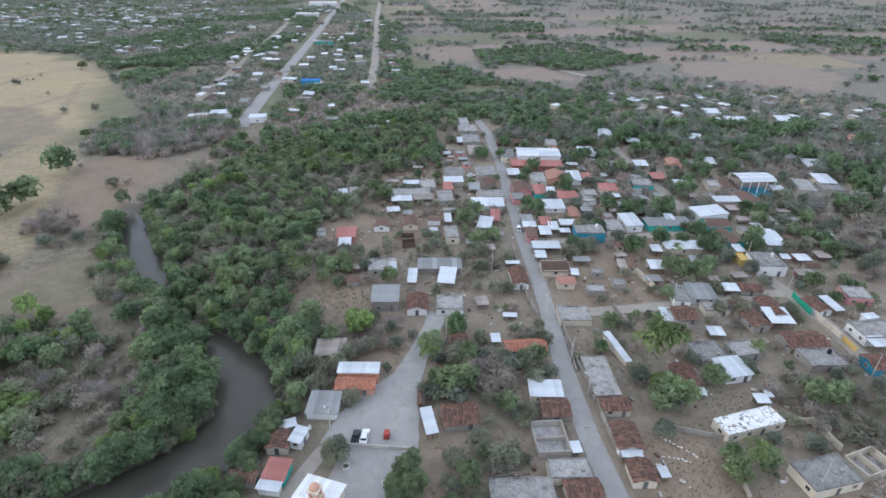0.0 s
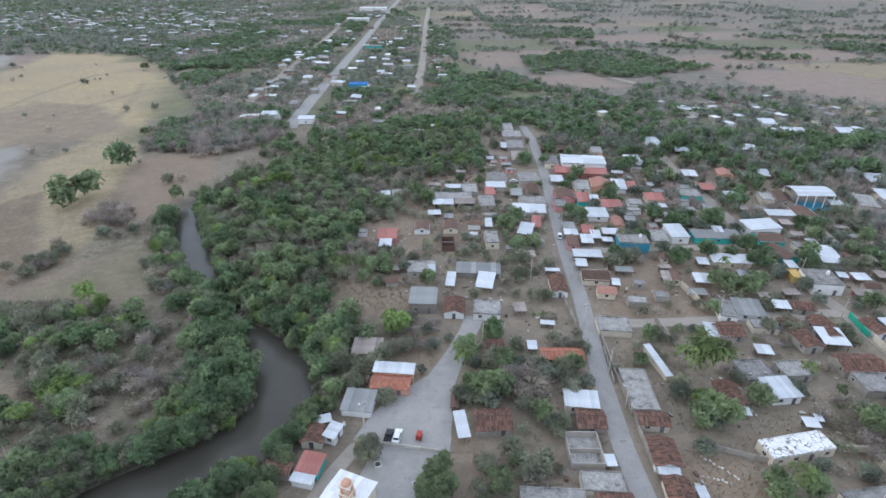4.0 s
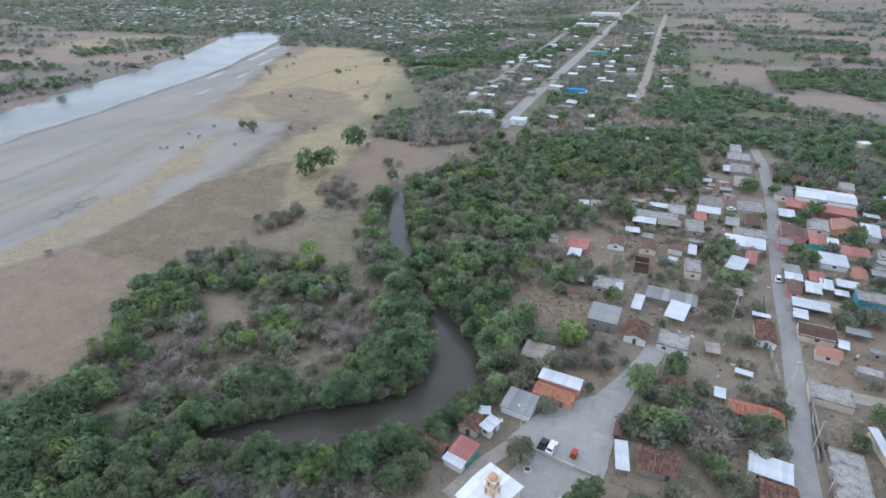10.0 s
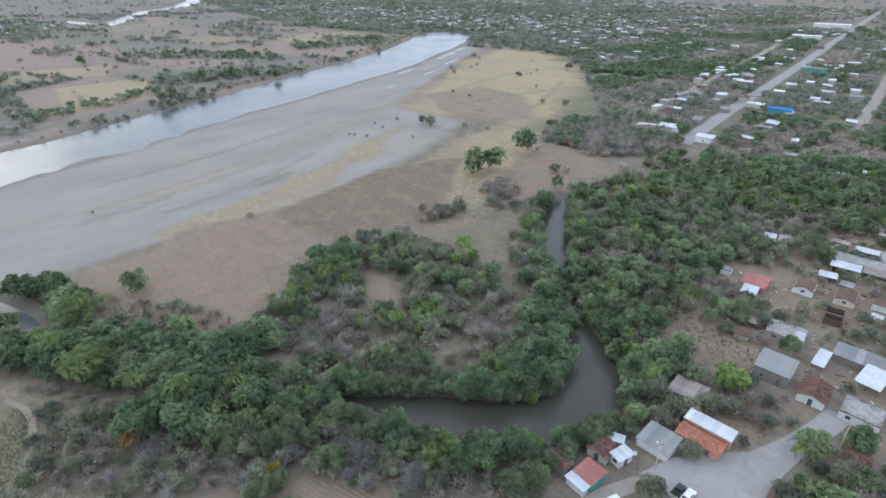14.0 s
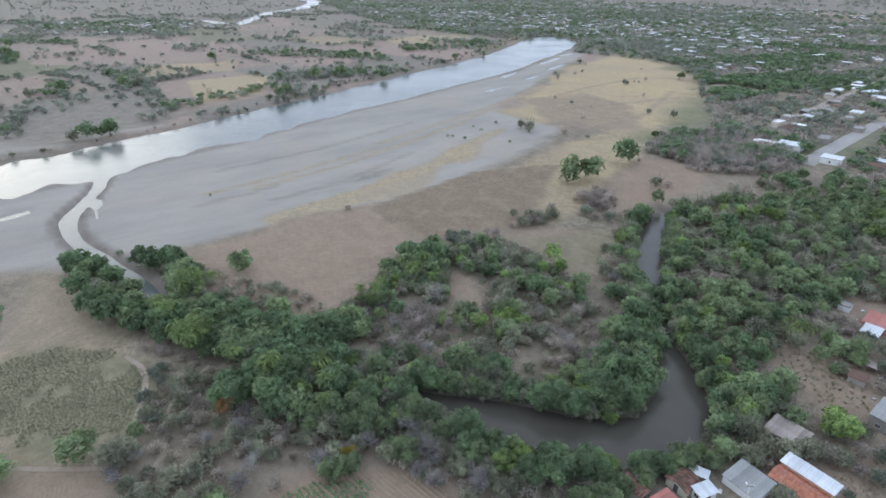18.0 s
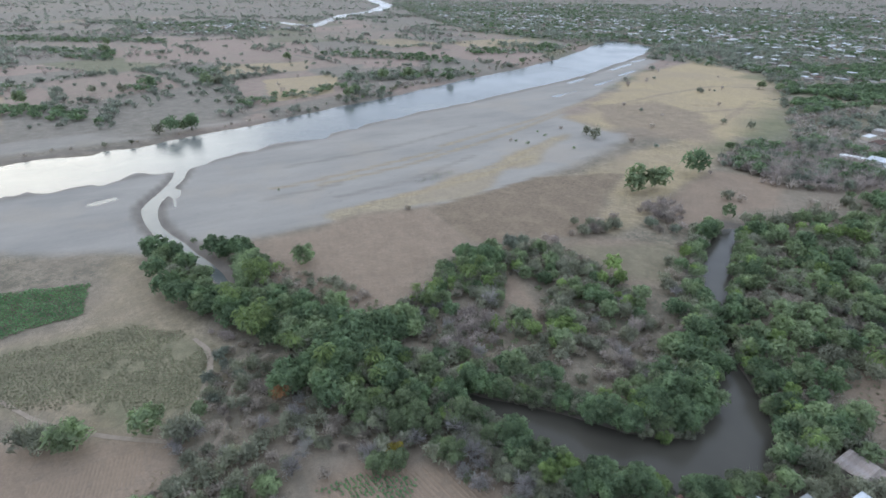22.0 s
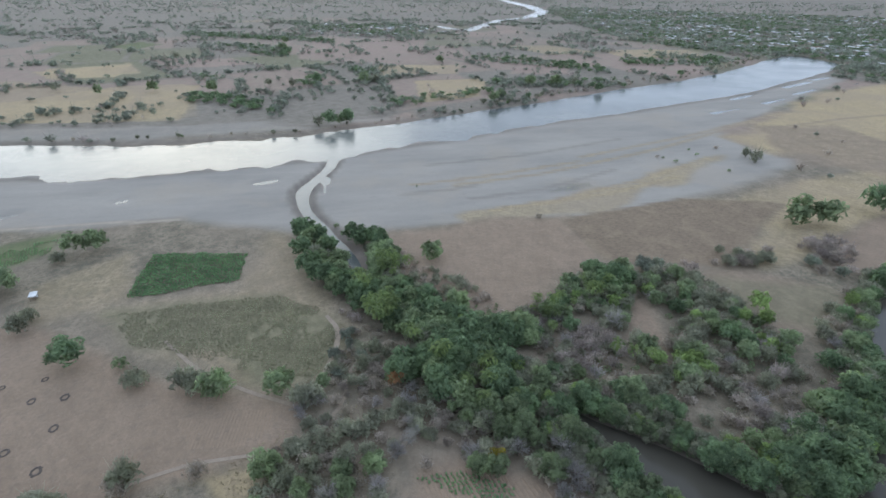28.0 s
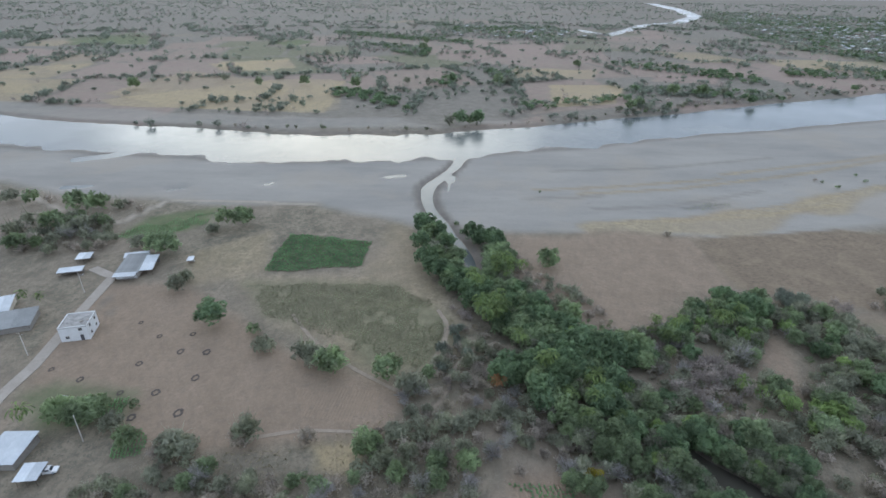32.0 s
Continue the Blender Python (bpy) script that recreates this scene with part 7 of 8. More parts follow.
def far_houses(poly, count, turn, seed, lo=7, hi=13, joined=False):
    """Small houses strewn over a far quarter, turned to its streets."""
    rng = random.Random(seed)
    xs, ys = [p[0] for p in poly], [p[1] for p in poly]
    made = 0
    while made < count:
        x, y = rng.uniform(min(xs), max(xs)), rng.uniform(min(ys), max(ys))
        if float(inside(np.array([x]), np.array([y]), poly)[0]) > 0 and bool(free(np.array([x]), np.array([y]))[0]):
            args = (x, y, turn + rng.choice((0, 90)) + rng.uniform(-5, 5), rng.uniform(lo, hi), rng.uniform(lo * 0.7, hi * 0.7), rng.uniform(2.7, 3.8), rng.choice(FAR_ROOFS), rng.choice(FAR_WALLS))
            if joined:
                town_block(*args)
            else:
                house(*args, 0)
            made += 1


far_houses([(-173, 359), (-135, 347), (-168, 684), (-229, 812), (-216, 524)], 26, 8, 1, 7, 13)
far_houses([(-126, 354), (-200, 1103), (-136, 1056), (-63, 448), (-102, 436)], 34, 8, 2, 7, 13)
far_houses([(-227, 584), (-289, 1215), (-246, 1370), (-182, 815), (-174, 476)], 36, 8, 3, 8, 14, True)
far_houses([(-55, 458), (-112, 966), (-92, 968), (-36, 533)], 10, 5, 4, 7, 13)
far_houses([(-704, 917), (-527, 1424), (-285, 952), (-252, 618), (-314, 548)], 60, 12, 5, 8, 13, True)
far_houses([(68, 398), (195, 357), (221, 380), (195, 458), (89, 444)], 16, 25, 6, 5, 8.5)
far_houses([(154, 446), (276, 329), (338, 416), (259, 494)], 14, 25, 7, 5, 8.5)
far_houses([(-117, 361), (-30, 331), (-35, 386), (-94, 400)], 8, 0, 8, 6, 9)
far_houses([(-1882, 848), (-1458, 1113), (-1094, 1196), (-746, 797), (-883, 679), (-1191, 667)], 300, 20, 9, 7, 12, True)
far_houses([(-1094, 1196), (-672, 1325), (-428, 867), (-450, 703), (-665, 763)], 230, 20, 10, 7, 12, True)
far_houses([(-1685, 912), (-1085, 1227), (-604, 906), (-683, 773), (-1032, 793)], 200, 20, 11, 7, 13, True)
far_houses([(-1100, 1950), (-1725, 1854), (-2600, 1120), (-1900, 880), (-1145, 1296), (-661, 1389), (-320, 1460), (-300, 1850)], 420, 15, 14, 8, 15, True)
far_houses([(-704, 917), (-527, 1424), (-285, 952), (-252, 618), (-330, 600)], 110, 12, 15, 6, 11, True)
far_houses([(90, 400), (300, 345), (330, 415), (195, 458), (95, 444)], 16, 25, 16, 5, 8, True)
far_houses([(-1600, 0), (-1540, 250), (-1270, 280), (-1200, 120), (-1270, -20)], 60, 20, 12, 7, 12, True)
for key, solid in sorted(TOWN.items()):
    tagged(new("far_town", solid.mesh("far_town", key)), "densely built far town of small pale houses", "houses", kind="stuff")
house(-114.3, 473.6, 8, 16, 9, 5, "paint_blue", "blue", 1)
house(-266.6, 1288.4, 8, 60, 22, 7, "white", "white", 0)
house(-245.7, 1046.4, 8, 40, 16, 6, "white", "white", 0)
house(-149.6, 708.7, 8, 24, 10, 5, "tin_grey", "teal", 0)
house(-153.2, 369.7, 8, 14, 9, 4, "tin", "white", 1)
house(-125.1, 360.6, 8, 11, 8, 4, "tin", "white", 1)
sports_hall(150, 247.5, 4, 17.5, 12.5, 6.6)


def infill(poly, count, turn, seed):
    """Small sheds and lean-tos squeezed into the yards."""
    rng = random.Random(seed)
    xs, ys = [p[0] for p in poly], [p[1] for p in poly]
    made = tries = 0
    while made < count and tries < 3000:
        tries += 1
        x, y = rng.uniform(min(xs), max(xs)), rng.uniform(min(ys), max(ys))
        w, d, a = rng.uniform(3, 6.5), rng.uniform(2.6, 5), radians(turn)
        corner = [(x, y)] + [(x + (i * w * math.cos(a) - j * d * math.sin(a)) / 2, y + (i * w * math.sin(a) + j * d * math.cos(a)) / 2) for i in (-1, 1) for j in (-1, 1)]
        px, py = np.array([c[0] for c in corner]), np.array([c[1] for c in corner])
        if bool((inside(px, py, poly) > 0).all() and free(px, py).all() and all(float(along(px, py, r).max()) < -1.5 for r in ROAD_LINES)):
            house(x, y, turn + rng.uniform(-6, 6), w, d, rng.uniform(2.1, 2.7), rng.choice(("tin", "tin_grey", "tin_rust", "slab", "slab", "tile")), rng.choice(("wall", "cream", "white", "wall", "pink")), 1)
            made += 1


infill([(-30, 262), (20, 330), (27, 180), (3, 152), (-24, 180)], 26, 4, 81)
infill([(38, 300), (98, 290), (104, 200), (38, 200)], 30, 0, 82)
infill([(106, 240), (160, 235), (150, 180), (124, 150), (118, 200)], 14, 3, 83)
infill([(40, 186), (105, 192), (112, 158), (40, 144)], 10, 3, 84)

for line in ROAD_LINES:
    KEEP_OUT.append((line, 1.0))
KEEP_OUT.append((CREEK, -2.0))
KEEP_OUT.append((OUTLET, 3.0))

yard_clutter(210, 1900, 5)

CLEARINGS.append([(-147, 101), (-140, 103), (-118, 97), (-112, 91), (-122, 85)])
CLEARINGS.append([(-112, 136), (-105, 143), (-91, 129), (-100, 125)])
CLEARINGS.append([(-160, 137), (-152, 158), (-135, 173), (-116, 152), (-117, 138), (-136, 134)])
CLEARINGS.append([(231, 612), (348, 613), (393, 551), (331, 455), (241, 521)])
CLEARINGS.append([(25, 546), (101, 577), (125, 507), (58, 493)])
CLEARINGS.append([(-126, 51), (-117, 57), (-113, 54), (-120, 49)])
CLEARINGS.append([(-95, 91), (-91, 96), (-82, 88), (-87, 85)])
CLEARINGS.append([(-141, 72), (-138, 82), (-127, 78), (-128, 69)])
CLEARINGS.append([(-142, 97), (-145, 106), (-131, 105), (-118, 96), (-120, 88)])
scatter([(-133, 51), (-159, 87), (-161, 104), (-145, 112), (-135, 127), (-108, 133), (-109, 157), (-86, 137), (-68, 126), (-56, 107), (-55, 92), (-69, 80), (-87, 64), (-97, 57), (-121, 48)], 4.8, [('twiggy', 5), ('grey', 1.6), ('dry', 3), ('olive', 4), ('green', 2.5), ('dark', 1.6), ('bright', 0.4)], 0.5, 1.05, 2, 0.34)
scatter([(-159, 87), (-161, 104), (-153, 105), (-134, 75), (-128, 52), (-134, 50)], 6, [('dark', 1.5), ('green', 2), ('olive', 4), ('dry', 3)], 0.55, 1, 3, 0.25)
scatter([(-69, 80), (-79, 100), (-83, 129), (-62, 119), (-54, 105), (-55, 91)], 5.3, [('olive', 3), ('green', 5), ('dark', 2), ('bright', 1.2), ('dry', 1)], 0.7, 1.15, 4, 0.2)
scatter([(-96, 56), (-98, 69), (-74, 84), (-68, 78), (-84, 62)], 5.6, [('olive', 3), ('green', 5), ('dark', 2), ('bright', 1.2), ('dry', 1)], 0.7, 1.15, 5, 0.25)
scatter([(-224, -17), (-221, -4), (-216, 14), (-188, 23), (-162, 21), (-137, 32), (-140, 56), (-164, 96), (-147, 96), (-128, 62), (-123, 48), (-120, 33), (-98, 46), (-90, 55), (-84, 49), (-90, 33), (-106, 22), (-136, 17), (-154, 4), (-181, -9)], 4.5, [('dark', 4), ('green', 6), ('olive', 1.5), ('bright', 1.2), ('palm', 2.6)], 0.55, 1.2, 6, 0)
scatter([(-140, 56), (-164, 96), (-153, 122), (-143, 149), (-135, 142), (-138, 95), (-128, 62)], 5.6, [('dark', 2), ('green', 3), ('olive', 3), ('dry', 4)], 0.5, 1, 7, 0.2)
scatter([(-118, 10), (-128, 17), (-118, 32), (-84, 50), (-92, 36), (-106, 22)], 5.0, [('dark', 4), ('green', 4), ('olive', 2)], 0.7, 1.15, 8, 0)
scatter([(-104, 0), (-116, 10), (-106, 22), (-92, 36), (-84, 50), (-77, 44), (-85, 31), (-89, 21), (-92, 4)], 4.8, [('twiggy', 4), ('dry', 3), ('olive', 3), ('grey', 1.6), ('green', 0.6)], 0.5, 0.9, 48, 0.1)
scatter([(-109, 178), (-120, 225), (-90, 268), (-62, 283), (-27, 294), (-2, 298), (0, 276), (-32, 259), (-56, 226), (-52, 184), (-60, 160), (-35, 133), (-40, 115), (-64, 129), (-85, 148)], 5.6, [('dry', 3), ('olive', 4), ('green', 4), ('dark', 3), ('bright', 1)], 0.6, 1.15, 9, 0.3)
scatter([(-115, 197), (-125, 227), (-90, 268), (-35, 296), (-5, 323), (-12, 387), (-67, 352), (-101, 295), (-133, 241), (-135, 207)], 6.6, [('olive', 3), ('green', 5), ('dark', 2), ('bright', 1.2), ('dry', 1)], 0.7, 1.2, 10, 0.2)
scatter([(-38, 134), (-22, 114), (-34, 101), (-39, 90), (-42, 83), (-43, 113), (-52, 134)], 4.5, [('dark', 2), ('green', 3), ('olive', 4)], 0.6, 1, 11, 0)
scatter([(-59, 72), (-54, 79), (-46, 79), (-43, 86), (-40, 93), (-37, 90), (-45, 76), (-43, 65), (-54, 65)], 4.5, [('olive', 4), ('green', 3), ('dry', 2)], 0.6, 1, 12, 0)
scatter([(-89, 21), (-78, 48), (-59, 69), (-47, 80), (-42, 74), (-54, 49), (-79, 37), (-83, 19)], 4.8, [('dry', 4), ('olive', 3), ('grey', 1.5), ('green', 1.5)], 0.6, 1, 13, 0)
scatter([(-76, -31), (-89, -23), (-111, -15), (-135, -3), (-129, 11), (-105, 1), (-77, 1)], 5.5, [('dry', 5), ('olive', 3), ('green', 1.5), ('grey', 1)], 0.5, 0.9, 14, 0.3)
scatter([(-74, -86), (-84, -67), (-81, -32), (-73, -30), (-68, -82)], 5, [('dry', 5), ('olive', 3), ('green', 1.5), ('grey', 1)], 0.5, 0.9, 15, 0.2)
scatter([(-215, -208), (-229, -189), (-230, -165), (-199, -147), (-193, -176), (-197, -194)], 6, [('dry', 5), ('olive', 3), ('green', 1.5), ('grey', 1)], 0.7, 1.1, 16, 0)
scatter([(1, 135), (15, 135), (29, 124), (27, 114), (17, 101), (10, 103), (1, 112)], 6.5, [('dry', 5), ('olive', 3), ('green', 1.5), ('grey', 1)], 0.7, 1.1, 17, 0)
scatter([(1, 85), (10, 87), (19, 86), (18, 78), (11, 69), (1, 69)], 5.5, [('olive', 5), ('green', 2), ('dry', 3)], 0.6, 1, 18, 0)
scatter([(-5, 178), (33, 179), (34, 158), (31, 135), (7, 147), (7, 166)], 7.5, [('dry', 5), ('olive', 3), ('green', 1.5), ('grey', 1)], 0.6, 1.1, 19, 0)
scatter([(-49, 186), (-19, 169), (-27, 154), (-49, 165), (-67, 186), (-93, 224), (-65, 261), (-25, 271), (-25, 232), (-52, 202)], 6, [('dry', 3), ('olive', 4), ('green', 2)], 0.7, 1.1, 20, 0.2)
scatter([(92, 115), (114, 105), (100, 85), (89, 95), (85, 104)], 6, [('dry', 5), ('olive', 3), ('green', 1.5), ('grey', 1)], 0.6, 1.1, 21, 0)
scatter([(148, 236), (195, 218), (159, 168), (134, 176), (127, 200)], 8, [('dry', 5), ('olive', 3), ('green', 1.5), ('grey', 1)], 0.8, 1.2, 22, 0)
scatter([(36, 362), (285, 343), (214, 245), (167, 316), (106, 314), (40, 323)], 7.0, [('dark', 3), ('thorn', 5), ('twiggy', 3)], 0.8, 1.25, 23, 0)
scatter([(-25, 271), (1, 311), (26, 323), (28, 355), (-34, 374), (-84, 351), (-118, 318), (-138, 277), (-97, 238), (-65, 261)], 7, [('dry', 3), ('olive', 4), ('green', 3), ('dark', 2)], 0.6, 1.1, 24, 0)
scatter([(16, 178), (44, 166), (103, 149), (141, 143), (112, 103), (86, 115), (35, 124), (17, 141)], 7.5, [('twiggy', 3), ('thorn', 3), ('olive', 2), ('green', 2), ('dark', 1), ('bush', 1)], 0.45, 0.9, 25, 0.42)
scatter([(34, 342), (180, 328), (214, 245), (169, 181), (132, 181), (29, 179)], 5.2, [('twiggy', 3), ('thorn', 4), ('olive', 3), ('dark', 2.5), ('bush', 1)], 0.5, 1.0, 26, 0.28)
scatter([(-28, 271), (34, 335), (25, 179), (3, 166), (-20, 178)], 6, [('twiggy', 3), ('thorn', 3), ('olive', 2), ('green', 2), ('dark', 1), ('bush', 1)], 0.4, 0.8, 27, 0.4)
scatter([(95, 180), (169, 181), (141, 143), (96, 149)], 7, [('twiggy', 3), ('thorn', 3), ('olive', 2), ('green', 2), ('dark', 1), ('bush', 1)], 0.5, 1, 28, 0.35)
scatter([(42, 124), (75, 125), (93, 107), (107, 95), (91, 73), (45, 93)], 8, [('twiggy', 3), ('thorn', 3), ('olive', 2), ('green', 2), ('dark', 1), ('bush', 1)], 0.5, 0.9, 29, 0.42)
scatter([(-6, 135), (30, 132), (34, 98), (30, 91), (-3, 90)], 6, [('twiggy', 3), ('thorn', 3), ('olive', 2), ('green', 2), ('dark', 1), ('bush', 1)], 0.5, 0.95, 30, 0.38)
scatter([(-75, 186), (-42, 196), (-25, 165), (-27, 154), (-57, 153)], 6, [('twiggy', 3), ('thorn', 3), ('olive', 2), ('green', 2), ('dark', 1), ('bush', 1)], 0.5, 0.95, 31, 0.3)
scatter([(-25, 141), (-7, 135), (-17, 101), (-29, 90), (-36, 79), (-28, 114)], 6, [('twiggy', 3), ('thorn', 3), ('olive', 2), ('green', 2), ('dark', 1), ('bush', 1)], 0.4, 0.8, 32, 0.42)
scatter([(-205, 292), (-211, 341), (-192, 388), (-152, 362), (-127, 325), (-146, 290), (-178, 284)], 4.2, [('twiggy', 6), ('thorn', 0.6)], 0.7, 1.05, 33, 0)
scatter([(-331, 274), (-363, 335), (-462, 493), (-513, 642), (-402, 608), (-299, 506), (-230, 390), (-220, 314), (-237, 299), (-275, 299), (-297, 268)], 27, [('twiggy', 4), ('thorn', 2)], 0.3, 0.9, 34, 0.60)
scatter([(-210, 104), (-205, 135), (-188, 170), (-157, 178), (-170, 221), (-184, 264), (-200, 283), (-252, 286), (-211, 184)], 17, [('thorn', 2), ('dry', 3), ('twiggy', 3)], 0.3, 0.7, 36, 0.52)
scatter([(-172, 195), (-172, 209), (-159, 211), (-141, 188), (-147, 178)], 4.4, [('twiggy', 5), ('thorn', 2), ('dry', 2)], 0.5, 0.95, 61, 0)
scatter([(-170, 153), (-166, 174), (-154, 165), (-160, 147)], 4.2, [('thorn', 3), ('olive', 3), ('twiggy', 2)], 0.45, 0.8, 62, 0)
scatter([(-168, 113), (-161, 134), (-150, 128), (-159, 108)], 4.6, [('thorn', 3), ('twiggy', 3), ('olive', 2)], 0.4, 0.8, 63, 0.2)
plant("green", -188.8, 35.4, 1.30)
plant("green", -148.6, 36.0, 1.35)
plant("green", -190.3, 211.4, 2.00)
plant("green", -185.3, 221.0, 1.90)
plant("green", -186.8, 206.6, 1.60)
plant("dark", -192.7, 258.2, 1.90)
plant("bright", -128.0, 137.3, 1.20)
plant("bright", -119.3, 132.7, 0.90)
plant("bright", -122.6, 127.3, 0.80)
plant("green", -108.7, 100.0, 0.95)
plant("olive", -92.9, 100.6, 1.00)
plant("green", -100.3, 91.9, 0.90)
plant("palm", -112.2, 75.4, 0.94)
plant("palm", -105.3, 82.4, 0.94)
plant("palm", -108.3, 78.2, 0.88)
plant("palm", -144.3, 86.0, 0.88)
plant("palm", -145.6, 82.2, 0.81)
plant("grey", -134.5, 66.4, 0.80)
plant("grey", -124.0, 64.7, 0.70)
plant("grey", -74.7, 45.1, 1.10)
plant("grey", -78.3, 44.6, 0.90)
plant("grey", -107.6, 124.2, 0.90)
plant("grey", -142.5, 104.8, 0.70)
plant("grey", -107.9, 129.2, 0.80)
plant("grey", -61.2, 168.5, 0.90)
plant("grey", -84.9, 35.5, 0.80)
plant("grey", -130.4, 59.0, 0.60)
plant("palm", -46.0, 154.6, 1.19)
plant("gold", -83.5, 29.8, 1.10)
plant("bright", -62.3, 62.4, 0.95)
plant("palm", -147.0, 6.9, 1.19)
plant("palm", -161.3, 6.5, 1.12)
plant("palm", -144.4, 12.0, 1.12)
plant("palm", -118.3, 23.1, 1.06)
plant("palm", -150.3, 11.0, 1.12)
plant("palm", -167.5, 4.6, 1.12)
plant("dry_palm", -112.2, 9.7, 0.88)
plant("dark", -66.9, 93.0, 1.10)
plant("dark", -67.4, 101.6, 1.10)
plant("bright", -23.5, 131.0, 1.15)
plant("bright", -27.6, 134.1, 0.90)
plant("dark", -154.8, 98.4, 1.15)
plant("dark", -154.4, 93.0, 1.10)
plant("dark", -74.5, 105.6, 1.00)
plant("green", -69.9, 113.6, 1.00)
plant("green", -96.7, 71.8, 1.10)
plant("green", -89.0, 75.5, 1.00)
plant("bright", -87.3, 67.9, 0.70)
plant("bright", -128.8, 39.6, 0.80)
plant("bright", -59.2, 90.4, 0.70)
plant("green", -84.1, 156.2, 1.10)
plant("green", -74.4, 143.9, 1.10)
plant("green", -65.1, 142.8, 1.20)
plant("green", -56.3, 137.7, 1.10)
plant("bright", -67.3, 132.0, 0.80)
plant("bright", -70.1, 147.8, 0.90)
plant("bright", -92.8, 160.1, 0.80)
plant("bush", -298.8, 209.5, 0.80)
plant("bush", -289.3, 212.5, 0.90)
plant("bush", -300.5, 235.2, 0.80)
plant("bush", -312.4, 237.1, 0.70)
plant("dry", -301.7, 207.0, 0.60)
plant("bush", -266.4, 232.8, 0.70)
plant("olive", -279.5, 262.0, 1.40)
plant("olive", -291.1, 264.5, 1.10)
plant("dry", -312.8, 258.7, 0.60)
plant("bush", -277.1, 44.2, 0.50)
plant("dry", -221.5, 94.1, 0.60)
plant("olive", -265.9, 376.8, 0.90)
plant("olive", -245.7, 380.5, 1.00)
plant("olive", -214.8, 323.4, 0.90)
plant("dry", -261.3, 278.1, 0.90)
plant("dry", -283.1, 321.1, 0.80)
plant("green", -216.0, 318.2, 0.90)
plant("green", -346.6, 536.6, 1.20)
plant("green", -330.5, 540.4, 1.20)
plant("dry", -157.3, 155.7, 0.90)
plant("olive", -158.0, 149.3, 0.90)
plant("dry", -160.5, 144.7, 0.80)
plant("olive", -157.6, 159.7, 1.00)
plant("olive", -158.6, 242.2, 1.00)
plant("dry", -153.9, 246.3, 0.90)
plant("green", -142.5, 221.3, 1.00)
plant("dark", -131.7, 191.6, 1.00)
plant("olive", -156.7, 122.2, 1.00)
plant("olive", -156.2, 115.9, 1.00)
plant("green", -242.1, -189.9, 1.55)
plant("green", -240.3, -178.7, 1.49)
plant("green", -222.1, -107.5, 1.42)
plant("green", -224.3, -99.6, 1.49)
plant("olive", -215.7, -111.2, 0.94)
plant("dark", -143.3, -81.0, 1.28)
plant("bush", -139.3, -66.4, 1.49)
plant("olive", -130.5, -60.3, 1.08)
plant("olive", -125.9, -46.5, 1.35)
plant("olive", -124.7, -42.8, 1.22)
plant("green", -121.0, -37.3, 1.28)
plant("green", -90.9, -22.4, 1.08)
plant("green", -118.9, -21.0, 1.22)
plant("olive", -113.2, -12.5, 1.20)
plant("olive", -114.3, -15.7, 1.00)
plant("olive", -94.8, -52.6, 1.22)
plant("dry", -93.5, -54.2, 1.08)
plant("dry", -94.9, -37.8, 0.94)
plant("green", -192.7, -120.2, 1.55)
plant("green", -196.2, -127.1, 1.35)
plant("olive", -164.5, -103.3, 1.22)
plant("olive", -172.0, -103.6, 0.94)
plant("dark", -177.4, -9.5, 1.20)
plant("dark", -186.5, -13.2, 1.20)
plant("dark", -201.7, -16.4, 1.10)
plant("green", -182.6, 12.5, 1.20)
plant("green", -194.9, 17.4, 1.20)
plant("dark", -154.6, 97.8, 1.00)
plant("palm", -139.2, 8.3, 1.12)
plant("palm", -142.4, 11.2, 1.25)
plant("palm", -145.5, 6.7, 1.12)
plant("palm", -147.4, 14.3, 1.12)
plant("palm", -127.9, 17.1, 1.12)
plant("palm", -117.9, 24.2, 1.12)
plant("palm", -152.5, 12.8, 1.12)
plant("green", -99.2, -96.7, 1.15)
plant("green", -97.9, -93.7, 1.08)
plant("green", -98.8, -98.6, 0.94)
plant("palm", -92.8, -105.4, 1.12)
plant("palm", -150.0, -148.6, 0.88)
plant("palm", -150.9, -143.2, 0.75)
plant("dark", -431.5, 1.1, 1.60)
plant("olive", -430.5, -7.8, 1.40)
plant("dark", -436.0, 14.7, 1.50)
plant("green", -433.0, 7.8, 1.00)
plant("green", -492.2, 154.3, 1.50)
plant("green", -507.7, 166.5, 1.40)
plant("olive", -491.7, 144.1, 1.10)
plant("dark", -534.7, 283.2, 1.20)
plant("green", -577.3, -343.9, 1.90)
plant("green", -601.6, -218.7, 1.60)
plant("green", -615.3, -172.3, 1.70)
plant("olive", -637.6, -270.4, 1.70)
plant("green", -596.5, -111.8, 1.90)
plant("green", -626.9, 43.4, 2.00)
plant("olive", -635.4, 56.8, 1.80)
plant("olive", -629.1, -59.3, 1.50)
plant("olive", -622.8, -33.2, 1.50)
plant("dark", -639.8, -7.9, 1.50)
plant("green", -573.3, 220.9, 1.80)
plant("green", -568.3, 247.9, 1.80)
plant("olive", -576.0, 274.2, 1.60)
plant("green", -783.8, 163.1, 1.50)
plant("olive", -892.5, -207.5, 2.00)
plant("green", -985.3, -60.5, 2.00)
plant("green", -1084.2, -60.9, 2.00)
plant("gold", -82.7, 30.2, 0.90)
plant("grey", -90.0, 7.4, 0.90)
plant("grey", -80.8, -8.9, 0.90)
plant("grey", -83.2, 46.4, 1.00)
plant("grey", -101.6, -5.1, 0.60)
plant("dry_palm", -112.8, 11.0, 0.88)
plant("olive", -91.5, 0.7, 0.80)
